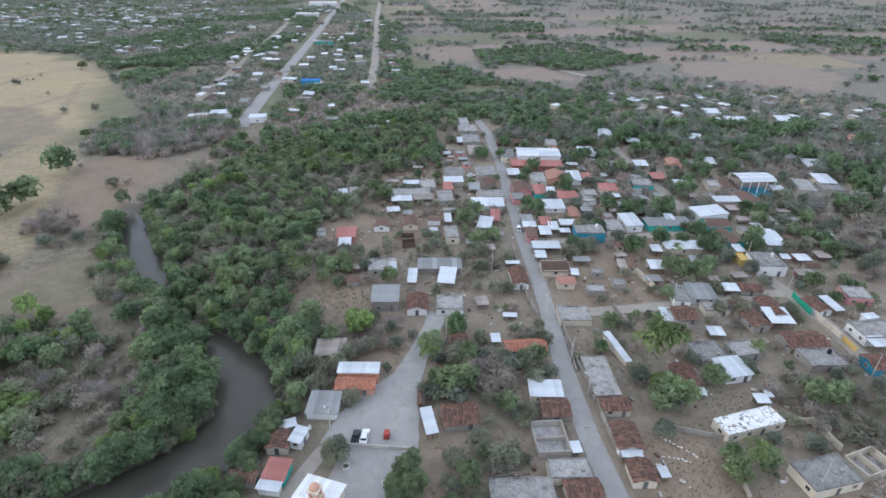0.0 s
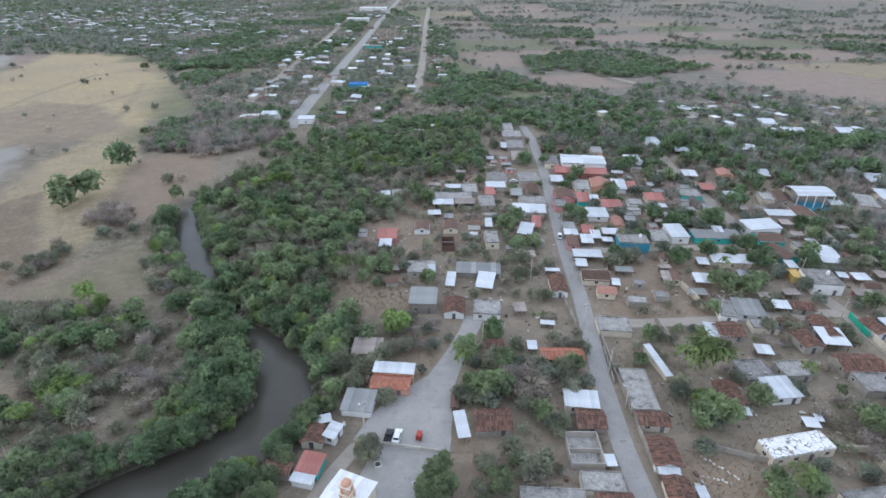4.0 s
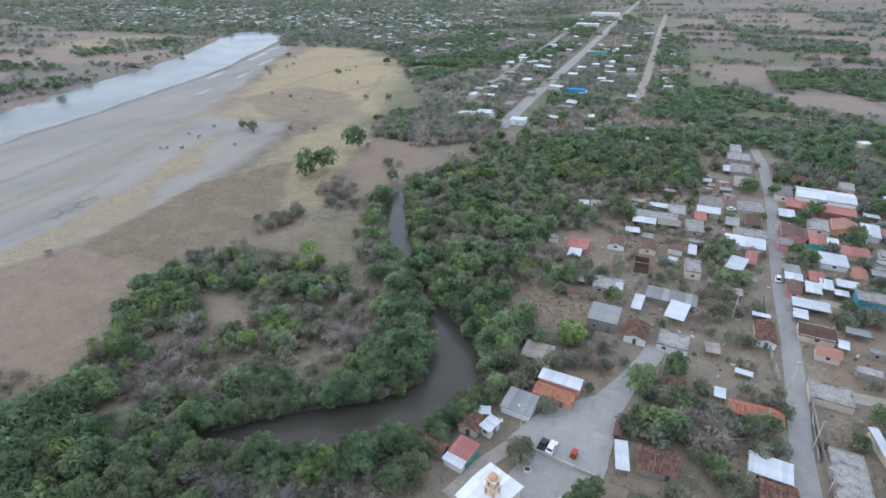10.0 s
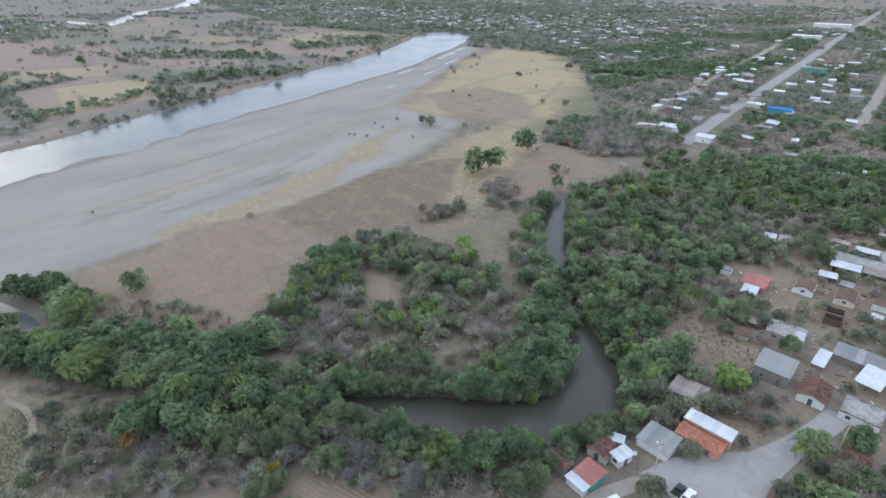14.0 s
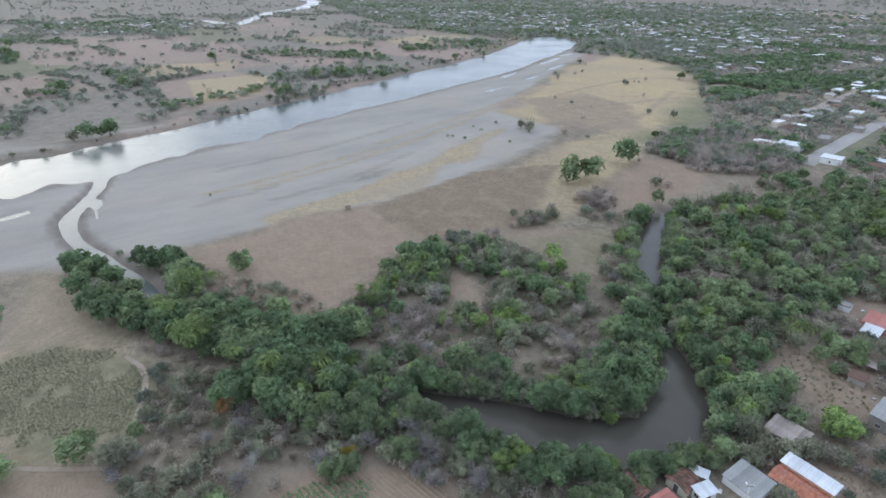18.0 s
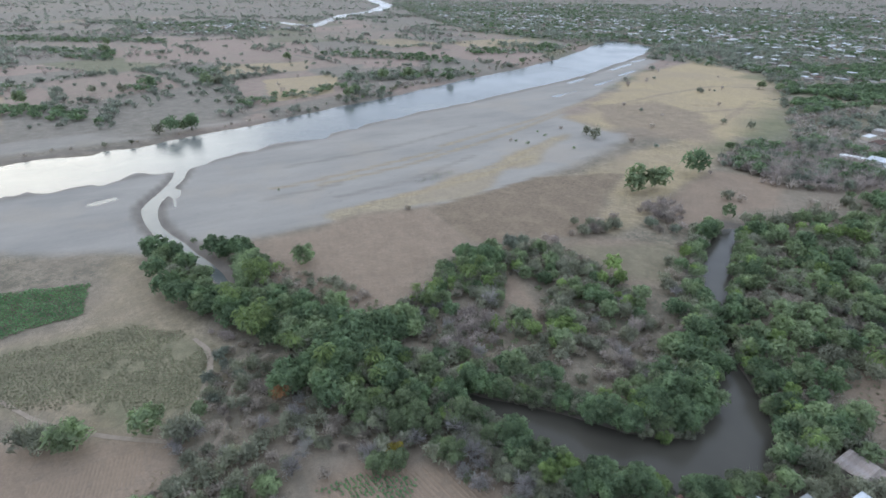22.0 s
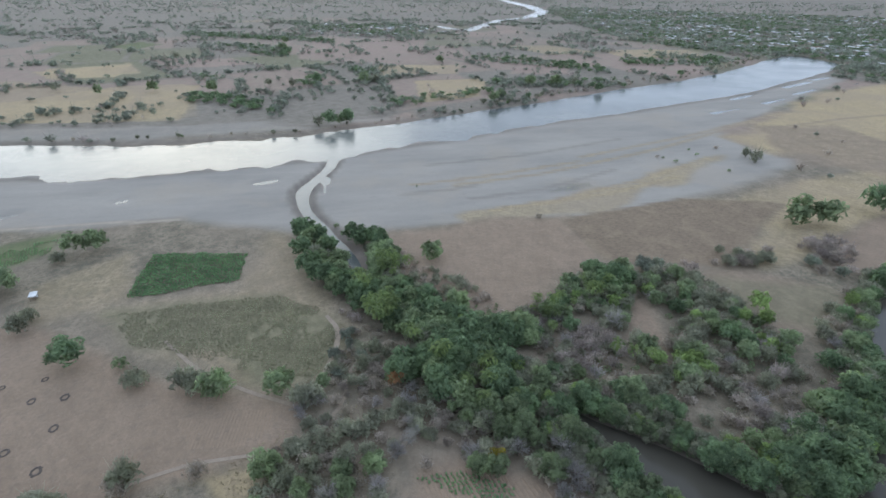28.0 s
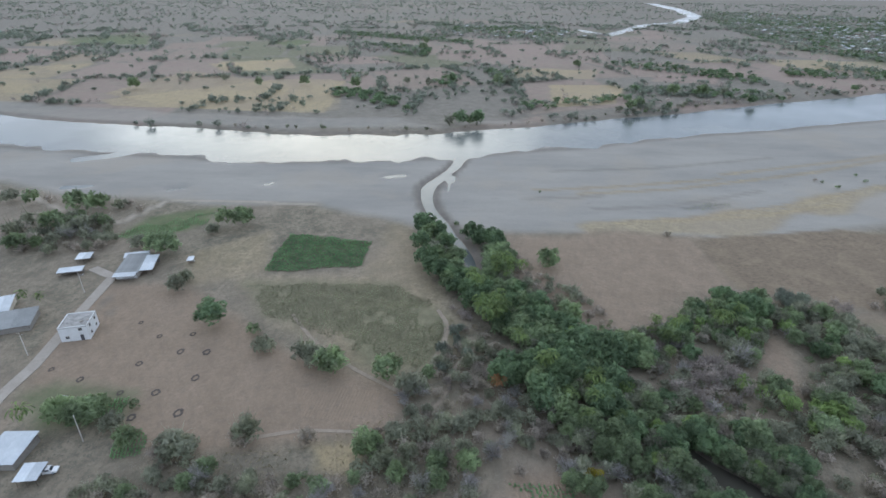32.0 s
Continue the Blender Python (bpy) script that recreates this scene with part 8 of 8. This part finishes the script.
plant("grey", -138.9, 92.1, 0.70)
plant("palm", -144.8, 84.1, 0.88)
plant("palm", -148.2, 91.1, 0.88)
plant("bright", -105.7, 96.5, 1.00)
plant("bright", -100.8, 97.8, 0.90)
plant("olive", -200.2, -136.0, 1.22)
plant("green", -216.2, -183.7, 1.49)
plant("olive", -216.6, -170.9, 1.49)
plant("olive", -209.6, -197.1, 1.49)
plant("olive", -222.1, -198.4, 1.35)
plant("dry", -223.2, -167.0, 1.35)
plant("olive", -244.4, -169.7, 1.08)
plant("dry", -241.1, -157.9, 0.94)
plant("palm", 56.1, 116.0, 1.44)
plant("palm", 60.1, 114.9, 1.50)
plant("palm", 64.8, 118.5, 1.25)
plant("palm", 54.4, 118.4, 1.12)
plant("green", 54.5, 100.2, 1.15)
plant("green", 61.6, 101.2, 1.05)
plant("green", 58.4, 105.1, 1.00)
plant("bright", 56.2, 107.2, 0.80)
plant("palm", 67.0, 80.7, 1.12)
plant("green", 71.5, 82.3, 1.00)
plant("green", 63.9, 79.5, 1.00)
plant("green", 64.8, 84.0, 0.80)
plant("palm", 86.0, 116.4, 0.88)
plant("green", 95.0, 102.6, 1.10)
plant("green", 100.0, 102.7, 1.10)
plant("olive", 94.4, 106.6, 1.00)
plant("green", 72.0, 109.5, 0.90)
plant("green", 83.4, 163.5, 1.10)
plant("green", 89.4, 162.4, 1.10)
plant("green", 80.8, 166.1, 1.00)
plant("palm", 84.6, 172.2, 1.00)
plant("green", 94.6, 166.4, 1.00)
plant("green", -3.2, 121.2, 1.05)
plant("palm", -3.7, 111.1, 1.19)
plant("green", 2.7, 105.5, 1.10)
plant("green", 6.4, 106.1, 1.10)
plant("green", -0.9, 106.5, 1.00)
plant("bright", 3.5, 107.6, 0.80)
plant("olive", 5.3, 120.1, 0.90)
plant("bright", -25.4, 130.0, 1.10)
plant("bright", -23.4, 131.5, 0.90)
plant("olive", -20.6, 122.2, 0.90)
plant("palm", -49.6, 156.4, 1.12)
plant("green", 9.7, 203.6, 1.20)
plant("green", 13.2, 212.0, 1.10)
plant("olive", -23.7, 82.7, 1.00)
plant("green", -9.4, 74.6, 0.90)
plant("green", -7.8, 78.8, 0.90)
plant("green", -5.7, 76.0, 0.90)
plant("green", -6.5, 81.7, 0.80)
plant("green", -8.3, 72.0, 0.90)
plant("green", 50.5, 133.4, 0.90)
plant("olive", 48.3, 177.8, 1.10)
plant("olive", 53.6, 182.4, 1.10)
plant("green", 13.5, 186.2, 1.00)
plant("green", 19.6, 187.7, 1.00)
plant("olive", 15.2, 177.2, 1.00)
plant("olive", 13.5, 166.9, 1.00)
plant("green", 26.6, 118.0, 0.80)
plant("green", 23.3, 116.7, 0.70)
plant("olive", 30.2, 125.5, 0.80)
scatter([(-120, 228), (-92, 264), (-36, 286), (-33, 276), (-84, 251)], 5.0, [('bright', 4), ('green', 2)], 0.7, 1.1, 64, 0)
scatter([(-156, -2), (-150, 6), (-136, 12), (-118, 8), (-112, -6), (-124, -8), (-140, -2)], 3.6, [('twiggy', 4), ('dry', 3), ('thorn', 2), ('olive', 1)], 0.25, 0.6, 65, 0.3)
plant("green", -18.2, 158.7, 0.90)
plant("bush", 61.1, 140.0, 0.90)
plant("green", 7.6, 117.7, 0.90)
plant("olive", 12.5, 81.9, 1.10)
plant("olive", 9.0, 86.5, 1.10)
plant("green", 6.1, 77.5, 1.00)
plant("olive", 15.8, 83.5, 1.00)
plant("dry", 12.2, 104.6, 1.20)
plant("dry", 16.3, 108.8, 1.30)
plant("dry", 15.3, 115.5, 1.20)
plant("dry", 9.4, 106.6, 1.10)
plant("palm", 59.4, 121.3, 1.30)
plant("palm", 62.8, 117.3, 1.35)
plant("palm", 60.7, 120.4, 1.25)
plant("palm", 56.6, 113.7, 1.30)
plant("green", 91.0, 265.1, 1.20)
plant("green", 81.1, 266.5, 1.10)
plant("green", 60.0, 248.8, 1.00)
plant("olive", 48.4, 285.8, 0.80)
plant("green", 43.7, 285.7, 0.80)
plant("dark", 71.0, 281.8, 0.90)
plant("dark", 31.6, 290.1, 0.70)
plant("dark", 20.4, 287.9, 1.00)
plant("olive", 88.5, 216.5, 0.80)
plant("green", 94.6, 219.6, 1.00)
plant("green", 100.3, 221.6, 1.00)
plant("olive", 108.3, 185.7, 1.00)
plant("olive", 99.6, 200.2, 0.90)
plant("olive", 94.8, 145.2, 0.80)
plant("olive", 87.9, 142.0, 0.90)
plant("olive", 94.4, 140.5, 0.90)
plant("green", 152.5, 206.6, 1.00)
plant("green", 123.0, 190.7, 1.10)
plant("green", 133.1, 206.2, 1.00)
plant("dark", 200.2, 238.0, 1.30)
plant("dark", 198.5, 241.4, 1.20)
plant("bush", -37.2, 192.4, 0.80)
plant("bush", -25.2, 104.1, 0.90)
plant("olive", -22.3, 101.1, 0.80)
plant("olive", -32.6, 106.0, 0.80)
plant("olive", -38.5, 112.5, 0.90)
plant("olive", -23.4, 85.0, 1.05)
plant("olive", -250.0, -230.3, 1.35)
plant("green", -246.5, -216.0, 1.22)
plant("dry", -250.7, -210.1, 1.22)
plant("olive", -251.8, -181.3, 0.94)
plant("dry", -248.3, -167.6, 0.81)
plant("olive", -210.4, -174.6, 1.22)
plant("green", -195.7, -186.7, 1.22)
plant("olive", -193.6, -170.7, 0.94)
plant("dry", -204.1, -185.5, 1.22)
plant("green", -99.7, -102.9, 1.08)
plant("green", -100.9, -94.1, 1.08)
plant("olive", -97.1, -88.1, 0.94)
plant("bush", -105.4, -86.8, 0.94)
plant("green", -91.8, -80.8, 0.94)
plant("olive", -90.3, -68.9, 1.22)
plant("olive", -89.6, -65.8, 1.08)
plant("dry", -88.5, -72.1, 1.08)
for i in range(9):
    plant(("dark", "green", "dark", "olive")[i % 4], -97 + i * 3.0 + (i * 7 % 3), 149.0 - i * 3.1 + (i * 5 % 3), 0.85 + 0.08 * (i % 4))
TUFTS = [
    ([(-69, 192), (33, 321), (187, 276), (181, 197), (125, 119), (35, 118), (-39, 138)], 9000),
    ([(-39, 138), (125, 119), (102, 66), (-37, 64)], 9000),
    ([(-137, 53), (-164, 90), (-142, 173), (-70, 130), (-57, 95), (-121, 47)], 3000),
    ([(-74, -87), (-90, -70), (-93, -35), (-112, -18), (-152, -3), (-113, 7), (-77, 1)], 4000),
]
UNDERGROWTH = [
    ([(-136, 52), (-163, 89), (-155, 121), (-133, 162), (-114, 165), (-88, 140), (-69, 128), (-56, 107), (-57, 94), (-70, 80), (-98, 57), (-124, 49)], 3.6, 0.45),
    ([(-228, -17), (-196, 25), (-143, 57), (-92, 56), (-80, 46), (-94, 17), (-105, -1), (-134, 16), (-157, 4)], 3.6, 0.3),
    ([(-111, 182), (-123, 230), (-63, 289), (-24, 277), (-53, 219), (-48, 176), (-34, 130), (-40, 115), (-65, 132)], 4, 0.3),
    ([(-84, 9), (-91, 22), (-80, 49), (-61, 72), (-48, 82), (-37, 69), (-58, 46), (-79, 36), (-85, 17)], 3.2, 0.3),
    ([(-78, -31), (-91, -24), (-113, -15), (-137, -3), (-132, 11), (-107, 2), (-78, 2)], 3.6, 0.4),
    ([(-76, -88), (-88, -69), (-84, -33), (-71, -30), (-66, -81)], 3.4, 0.35),
    ([(-53, 137), (-25, 137), (-25, 114), (-38, 85), (-44, 66), (-57, 66), (-43, 85)], 3.6, 0.35),
    ([(-6, 138), (31, 135), (35, 100), (21, 72), (0, 71), (-3, 92)], 4, 0.4),
    ([(82, 118), (124, 118), (93, 75), (75, 93)], 4.5, 0.42),
    ([(-68, 190), (29, 278), (34, 182), (31, 138), (3, 144), (-55, 157)], 5, 0.46),
    ([(34, 182), (172, 185), (124, 118), (34, 117)], 5, 0.48),
]
# thorn trees dominate here: their greyed leaves carry the distance haze
FAR_COVER = [
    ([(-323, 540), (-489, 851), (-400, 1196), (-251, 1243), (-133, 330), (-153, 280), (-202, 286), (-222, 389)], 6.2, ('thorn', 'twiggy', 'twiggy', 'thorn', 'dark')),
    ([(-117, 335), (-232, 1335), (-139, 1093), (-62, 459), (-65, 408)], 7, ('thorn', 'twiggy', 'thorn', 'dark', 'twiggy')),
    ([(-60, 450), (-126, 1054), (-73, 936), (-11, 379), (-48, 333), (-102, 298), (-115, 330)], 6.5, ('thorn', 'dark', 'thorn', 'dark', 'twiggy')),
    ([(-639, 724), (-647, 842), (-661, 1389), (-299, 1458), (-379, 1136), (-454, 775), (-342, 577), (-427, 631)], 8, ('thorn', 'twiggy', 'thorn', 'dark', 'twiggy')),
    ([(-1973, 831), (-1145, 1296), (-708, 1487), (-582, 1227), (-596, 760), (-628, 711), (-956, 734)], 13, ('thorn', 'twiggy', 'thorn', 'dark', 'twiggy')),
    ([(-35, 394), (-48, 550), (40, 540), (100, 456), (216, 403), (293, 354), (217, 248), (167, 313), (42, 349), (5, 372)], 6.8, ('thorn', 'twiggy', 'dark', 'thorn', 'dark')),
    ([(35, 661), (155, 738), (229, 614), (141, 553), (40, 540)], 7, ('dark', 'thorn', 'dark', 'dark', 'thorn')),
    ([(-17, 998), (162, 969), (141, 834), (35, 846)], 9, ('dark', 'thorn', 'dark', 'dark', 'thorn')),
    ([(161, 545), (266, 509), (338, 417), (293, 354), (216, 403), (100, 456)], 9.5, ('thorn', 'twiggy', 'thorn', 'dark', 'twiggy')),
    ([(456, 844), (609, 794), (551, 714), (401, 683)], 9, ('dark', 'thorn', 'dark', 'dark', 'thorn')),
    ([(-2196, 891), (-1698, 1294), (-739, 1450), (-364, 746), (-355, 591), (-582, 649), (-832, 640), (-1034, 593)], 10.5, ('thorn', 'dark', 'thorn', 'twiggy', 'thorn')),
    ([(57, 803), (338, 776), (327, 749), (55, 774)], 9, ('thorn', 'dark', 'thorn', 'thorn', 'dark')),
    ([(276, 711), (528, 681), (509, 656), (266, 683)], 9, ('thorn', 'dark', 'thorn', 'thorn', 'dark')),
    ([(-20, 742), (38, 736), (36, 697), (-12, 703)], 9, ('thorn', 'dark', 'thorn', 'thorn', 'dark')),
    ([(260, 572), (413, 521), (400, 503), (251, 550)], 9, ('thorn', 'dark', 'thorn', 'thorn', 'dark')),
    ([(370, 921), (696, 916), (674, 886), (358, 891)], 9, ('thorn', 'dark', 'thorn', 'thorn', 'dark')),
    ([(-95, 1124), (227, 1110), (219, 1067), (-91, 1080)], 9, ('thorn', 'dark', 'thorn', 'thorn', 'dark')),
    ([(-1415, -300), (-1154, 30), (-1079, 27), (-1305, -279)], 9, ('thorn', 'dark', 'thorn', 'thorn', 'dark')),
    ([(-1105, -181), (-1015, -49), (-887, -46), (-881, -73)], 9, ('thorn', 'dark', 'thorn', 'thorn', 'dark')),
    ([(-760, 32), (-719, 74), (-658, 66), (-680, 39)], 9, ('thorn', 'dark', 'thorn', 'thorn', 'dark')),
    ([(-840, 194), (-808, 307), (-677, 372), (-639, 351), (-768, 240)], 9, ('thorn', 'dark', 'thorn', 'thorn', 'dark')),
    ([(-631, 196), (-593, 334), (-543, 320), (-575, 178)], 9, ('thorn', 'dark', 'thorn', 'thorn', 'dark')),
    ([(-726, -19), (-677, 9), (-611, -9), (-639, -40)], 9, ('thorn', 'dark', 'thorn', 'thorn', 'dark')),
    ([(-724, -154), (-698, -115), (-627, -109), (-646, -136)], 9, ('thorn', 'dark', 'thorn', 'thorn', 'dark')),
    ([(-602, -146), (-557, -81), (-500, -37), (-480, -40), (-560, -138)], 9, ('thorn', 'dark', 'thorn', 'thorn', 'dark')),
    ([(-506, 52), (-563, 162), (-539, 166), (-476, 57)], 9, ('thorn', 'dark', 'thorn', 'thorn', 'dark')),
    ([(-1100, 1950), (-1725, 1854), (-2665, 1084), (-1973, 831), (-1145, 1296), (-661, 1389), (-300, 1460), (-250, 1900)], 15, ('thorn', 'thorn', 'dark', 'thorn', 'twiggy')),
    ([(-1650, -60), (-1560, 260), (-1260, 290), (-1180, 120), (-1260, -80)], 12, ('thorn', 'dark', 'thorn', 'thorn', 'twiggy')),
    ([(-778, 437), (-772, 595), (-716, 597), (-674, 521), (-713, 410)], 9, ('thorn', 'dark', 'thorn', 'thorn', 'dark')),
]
FAR_WOODS = [
    ([(-608, 785), (-533, 931), (-305, 520), (-320, 493)], 0.4),
]
FAR_BARE = [
    [(-341, 283), (-374, 345), (-477, 508), (-529, 662), (-415, 626), (-313, 518), (-237, 402), (-227, 323), (-244, 308), (-303, 279)],
    BED,
    [(-395, -900), (-440, -330), (-415, -130), (-428, 10), (-445, 60), (-470, 20), (-455, -130), (-490, -340), (-620, -900)],
]

BANK = [("dark", 3), ("green", 4), ("olive", 3), ("bright", 1.5), ("dry", 2)]
for side, seed in ((1, 3), (-1, 4)):
    bank(CREEK, side, -1.9, 1.0, 0.9, [("bush", 5), ("olive", 2), ("green", 2)], 0.4, 0.85, seed + 40)
    bank(CREEK, side, 0.0, 3.0, 3.1, BANK, 0.5, 0.95, seed)
    bank(CREEK, side, 2.0, 8.0, 3.8, BANK, 0.6, 1.05, seed + 20)
bank(CREEK[47:], 1, -2, 2, 2.6, BANK, 0.7, 1.0, 5)
bank(CREEK[47:], -1, -2, 2, 2.6, BANK, 0.7, 1.0, 6)
bank(OUTLET[:8], 1, 0.5, 4, 3.5, [("bush", 3), ("green", 1)], 0.5, 0.8, 7)
bank(OUTLET[:8], -1, 0.5, 4, 3.5, [("bush", 3), ("green", 1)], 0.5, 0.8, 8)
bank(RIVER[3:15], 1, 7, 16, 15, [("dry", 4), ("olive", 3), ("green", 1)], 0.35, 0.7, 9)
bank(RIVER[8:15], 1, 9, 26, 9, [("dry", 5), ("olive", 3), ("dark", 1)], 0.5, 1.0, 10)
for side in (1, -1):
    bank(CREEK[30:47], side, -0.5, 2.0, 4.2, [("dark", 2), ("green", 3), ("olive", 2)], 0.75, 1.1, 44 + side)

# low undergrowth that fills the ground between the trees
UNDER = []
for zone, gap, sparse in UNDERGROWTH:
    rng = np.random.RandomState(len(UNDER) + 7)
    xs, ys = [p[0] for p in zone], [p[1] for p in zone]
    gx, gy = np.meshgrid(np.arange(min(xs), max(xs), gap), np.arange(min(ys), max(ys), gap))
    x, y = (gx + (rng.rand(*gx.shape) - 0.5) * gap * 1.3).ravel(), (gy + (rng.rand(*gx.shape) - 0.5) * gap * 1.3).ravel()
    ok = (inside(x, y, zone) > 0) & free(x, y) & (fbm(x, y, 24, 12) > sparse)
    tone = np.clip((value_noise(x, y, 20, 15) - 0.5) * 1.2 + 0.5 + (rng.rand(len(x)) - 0.5) * 0.5, 0, 0.999)
    kinds = ("bush", "dry", "olive", "olive", "dry")
    UNDER += [(kinds[int(t * 5)], float(px), float(py), float(s)) for t, px, py, s in zip(tone[ok], x[ok], y[ok], rng.uniform(0.4, 0.85, len(x))[ok])]
woods("undergrowth", "low dry scrub and bushes between the trees", UNDER, "scrub", 0.10, 2.4)

# tufts of dry grass and litter on the bare ground near the village
rng = np.random.RandomState(31)
for zone, count in TUFTS:
    xs, ys = [p[0] for p in zone], [p[1] for p in zone]
    x, y = rng.uniform(min(xs), max(xs), count * 2), rng.uniform(min(ys), max(ys), count * 2)
    ok = (inside(x, y, zone) > 0) & free(x, y) & (fbm(x, y, 12, 40) > 0.42)
    x, y = x[ok], y[ok]
    b, n = np.stack([x, y, land_many(x, y)], 1), len(x)
    tris = []
    for k in range(4):
        a = rng.rand(n) * 6.283
        r = np.stack([np.cos(a), np.sin(a), 0 * a], 1)
        q = np.stack([-np.sin(a), np.cos(a), 0 * a], 1) * 0.16
        s = 0.12 + 0.26 * rng.rand(n, 1)
        tris.append(np.stack([b - q * s * 2, b + q * s * 2, b + r * s + np.array([0, 0, 1.0]) * s * (0.5 + rng.rand(n, 1))], 1))
    tagged(new("grass_tufts", quads_mesh("grass_tufts", np.concatenate(tris), "tuft")), "dry grass tufts and litter on bare earth", "grass", kind="stuff")

# closed tree cover of the far town and the belts behind the village
plants, close = [], []
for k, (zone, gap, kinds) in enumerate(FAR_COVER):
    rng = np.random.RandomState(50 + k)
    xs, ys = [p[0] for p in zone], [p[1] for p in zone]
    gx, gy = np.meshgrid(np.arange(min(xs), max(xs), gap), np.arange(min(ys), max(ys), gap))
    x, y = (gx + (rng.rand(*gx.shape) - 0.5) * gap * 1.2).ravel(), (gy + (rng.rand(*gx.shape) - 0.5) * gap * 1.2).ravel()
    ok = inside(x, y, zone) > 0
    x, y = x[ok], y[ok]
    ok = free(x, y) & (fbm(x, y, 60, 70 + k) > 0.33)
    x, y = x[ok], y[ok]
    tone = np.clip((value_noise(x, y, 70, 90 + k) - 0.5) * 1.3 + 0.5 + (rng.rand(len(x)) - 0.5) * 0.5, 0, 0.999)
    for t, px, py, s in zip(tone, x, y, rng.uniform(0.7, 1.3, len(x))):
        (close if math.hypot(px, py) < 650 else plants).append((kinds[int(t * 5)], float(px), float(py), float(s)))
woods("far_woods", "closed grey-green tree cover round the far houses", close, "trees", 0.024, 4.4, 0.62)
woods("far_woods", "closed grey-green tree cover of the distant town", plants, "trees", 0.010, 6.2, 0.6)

# hedges and scattered trees of the far plain, thinning with distance
rng = np.random.RandomState(77)
for ring, (r0, r1, count) in enumerate(((420, 900, 7000), (900, 1800, 11000), (1800, 4300, 14000))):
    a = np.radians(rng.uniform(-46, 136, count * 9))
    r = np.sqrt(rng.uniform(r0 * r0, r1 * r1, count * 9))
    x, y = -np.sin(a) * r, np.cos(a) * r
    u, v = x * np.cos(turned) + y * np.sin(turned), -x * np.sin(turned) + y * np.cos(turned)
    fu = u / 150 + (value_noise(u, v, 400, 2) - 0.5) * 0.8
    fv = (v + 61 * (np.floor(fu).astype(int) % 3)) / 105 + (value_noise(u, v, 300, 4) - 0.5) * 0.8
    edge = np.minimum(np.minimum(fu % 1, 1 - fu % 1) * 150, np.minimum(fv % 1, 1 - fv % 1) * 105)
    like = np.where((edge < 5) & (value_noise(x, y, 75, 8) > 0.52), 0.42, 0.006)
    like += np.where((TABLE[np.floor(fu).astype(int) % 256, np.floor(fv).astype(int) % 256] > 0.65) & (fbm(x, y, 60, 21) > 0.52), 0.13, 0.0)
    like = like * (1.0, 2.2, 3.2)[ring]
    for zone, weight in FAR_WOODS:
        like = np.where(inside(x, y, zone) > 0, weight, like)
    for zone in FAR_BARE:
        like = np.where(inside(x, y, zone) > 0, 0.0, like)
    ok = (rng.rand(len(x)) < like) & free(x, y)
    # mostly thorn, whose leaf colour has the haze of the plain in it
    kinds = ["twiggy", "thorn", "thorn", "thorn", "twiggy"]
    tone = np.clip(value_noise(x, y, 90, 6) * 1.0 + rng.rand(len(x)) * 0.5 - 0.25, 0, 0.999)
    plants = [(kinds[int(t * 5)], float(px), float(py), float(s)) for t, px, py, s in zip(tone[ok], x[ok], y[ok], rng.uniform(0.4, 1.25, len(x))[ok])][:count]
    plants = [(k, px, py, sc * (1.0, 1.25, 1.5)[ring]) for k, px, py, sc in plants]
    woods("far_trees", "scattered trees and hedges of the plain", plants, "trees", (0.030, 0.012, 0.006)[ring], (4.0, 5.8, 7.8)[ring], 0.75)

# the nearest plants stand as trees of their own, the rest are joined
TREES.sort(key=lambda p: math.hypot(p[1] + 40, p[2] - 40))
for p in TREES[:310]:
    own_tree(*p, rng=random)
near = [p for p in TREES[310:] if math.hypot(p[1], p[2]) < 260]
rest = [p for p in TREES[310:] if math.hypot(p[1], p[2]) >= 260]
woods("woodland", "mixed green and dry woodland round the creek", near, "trees", 0.22, 2.05)
woods("woodland", "more distant belts of trees and scrub", rest, "trees", 0.07, 3.3)
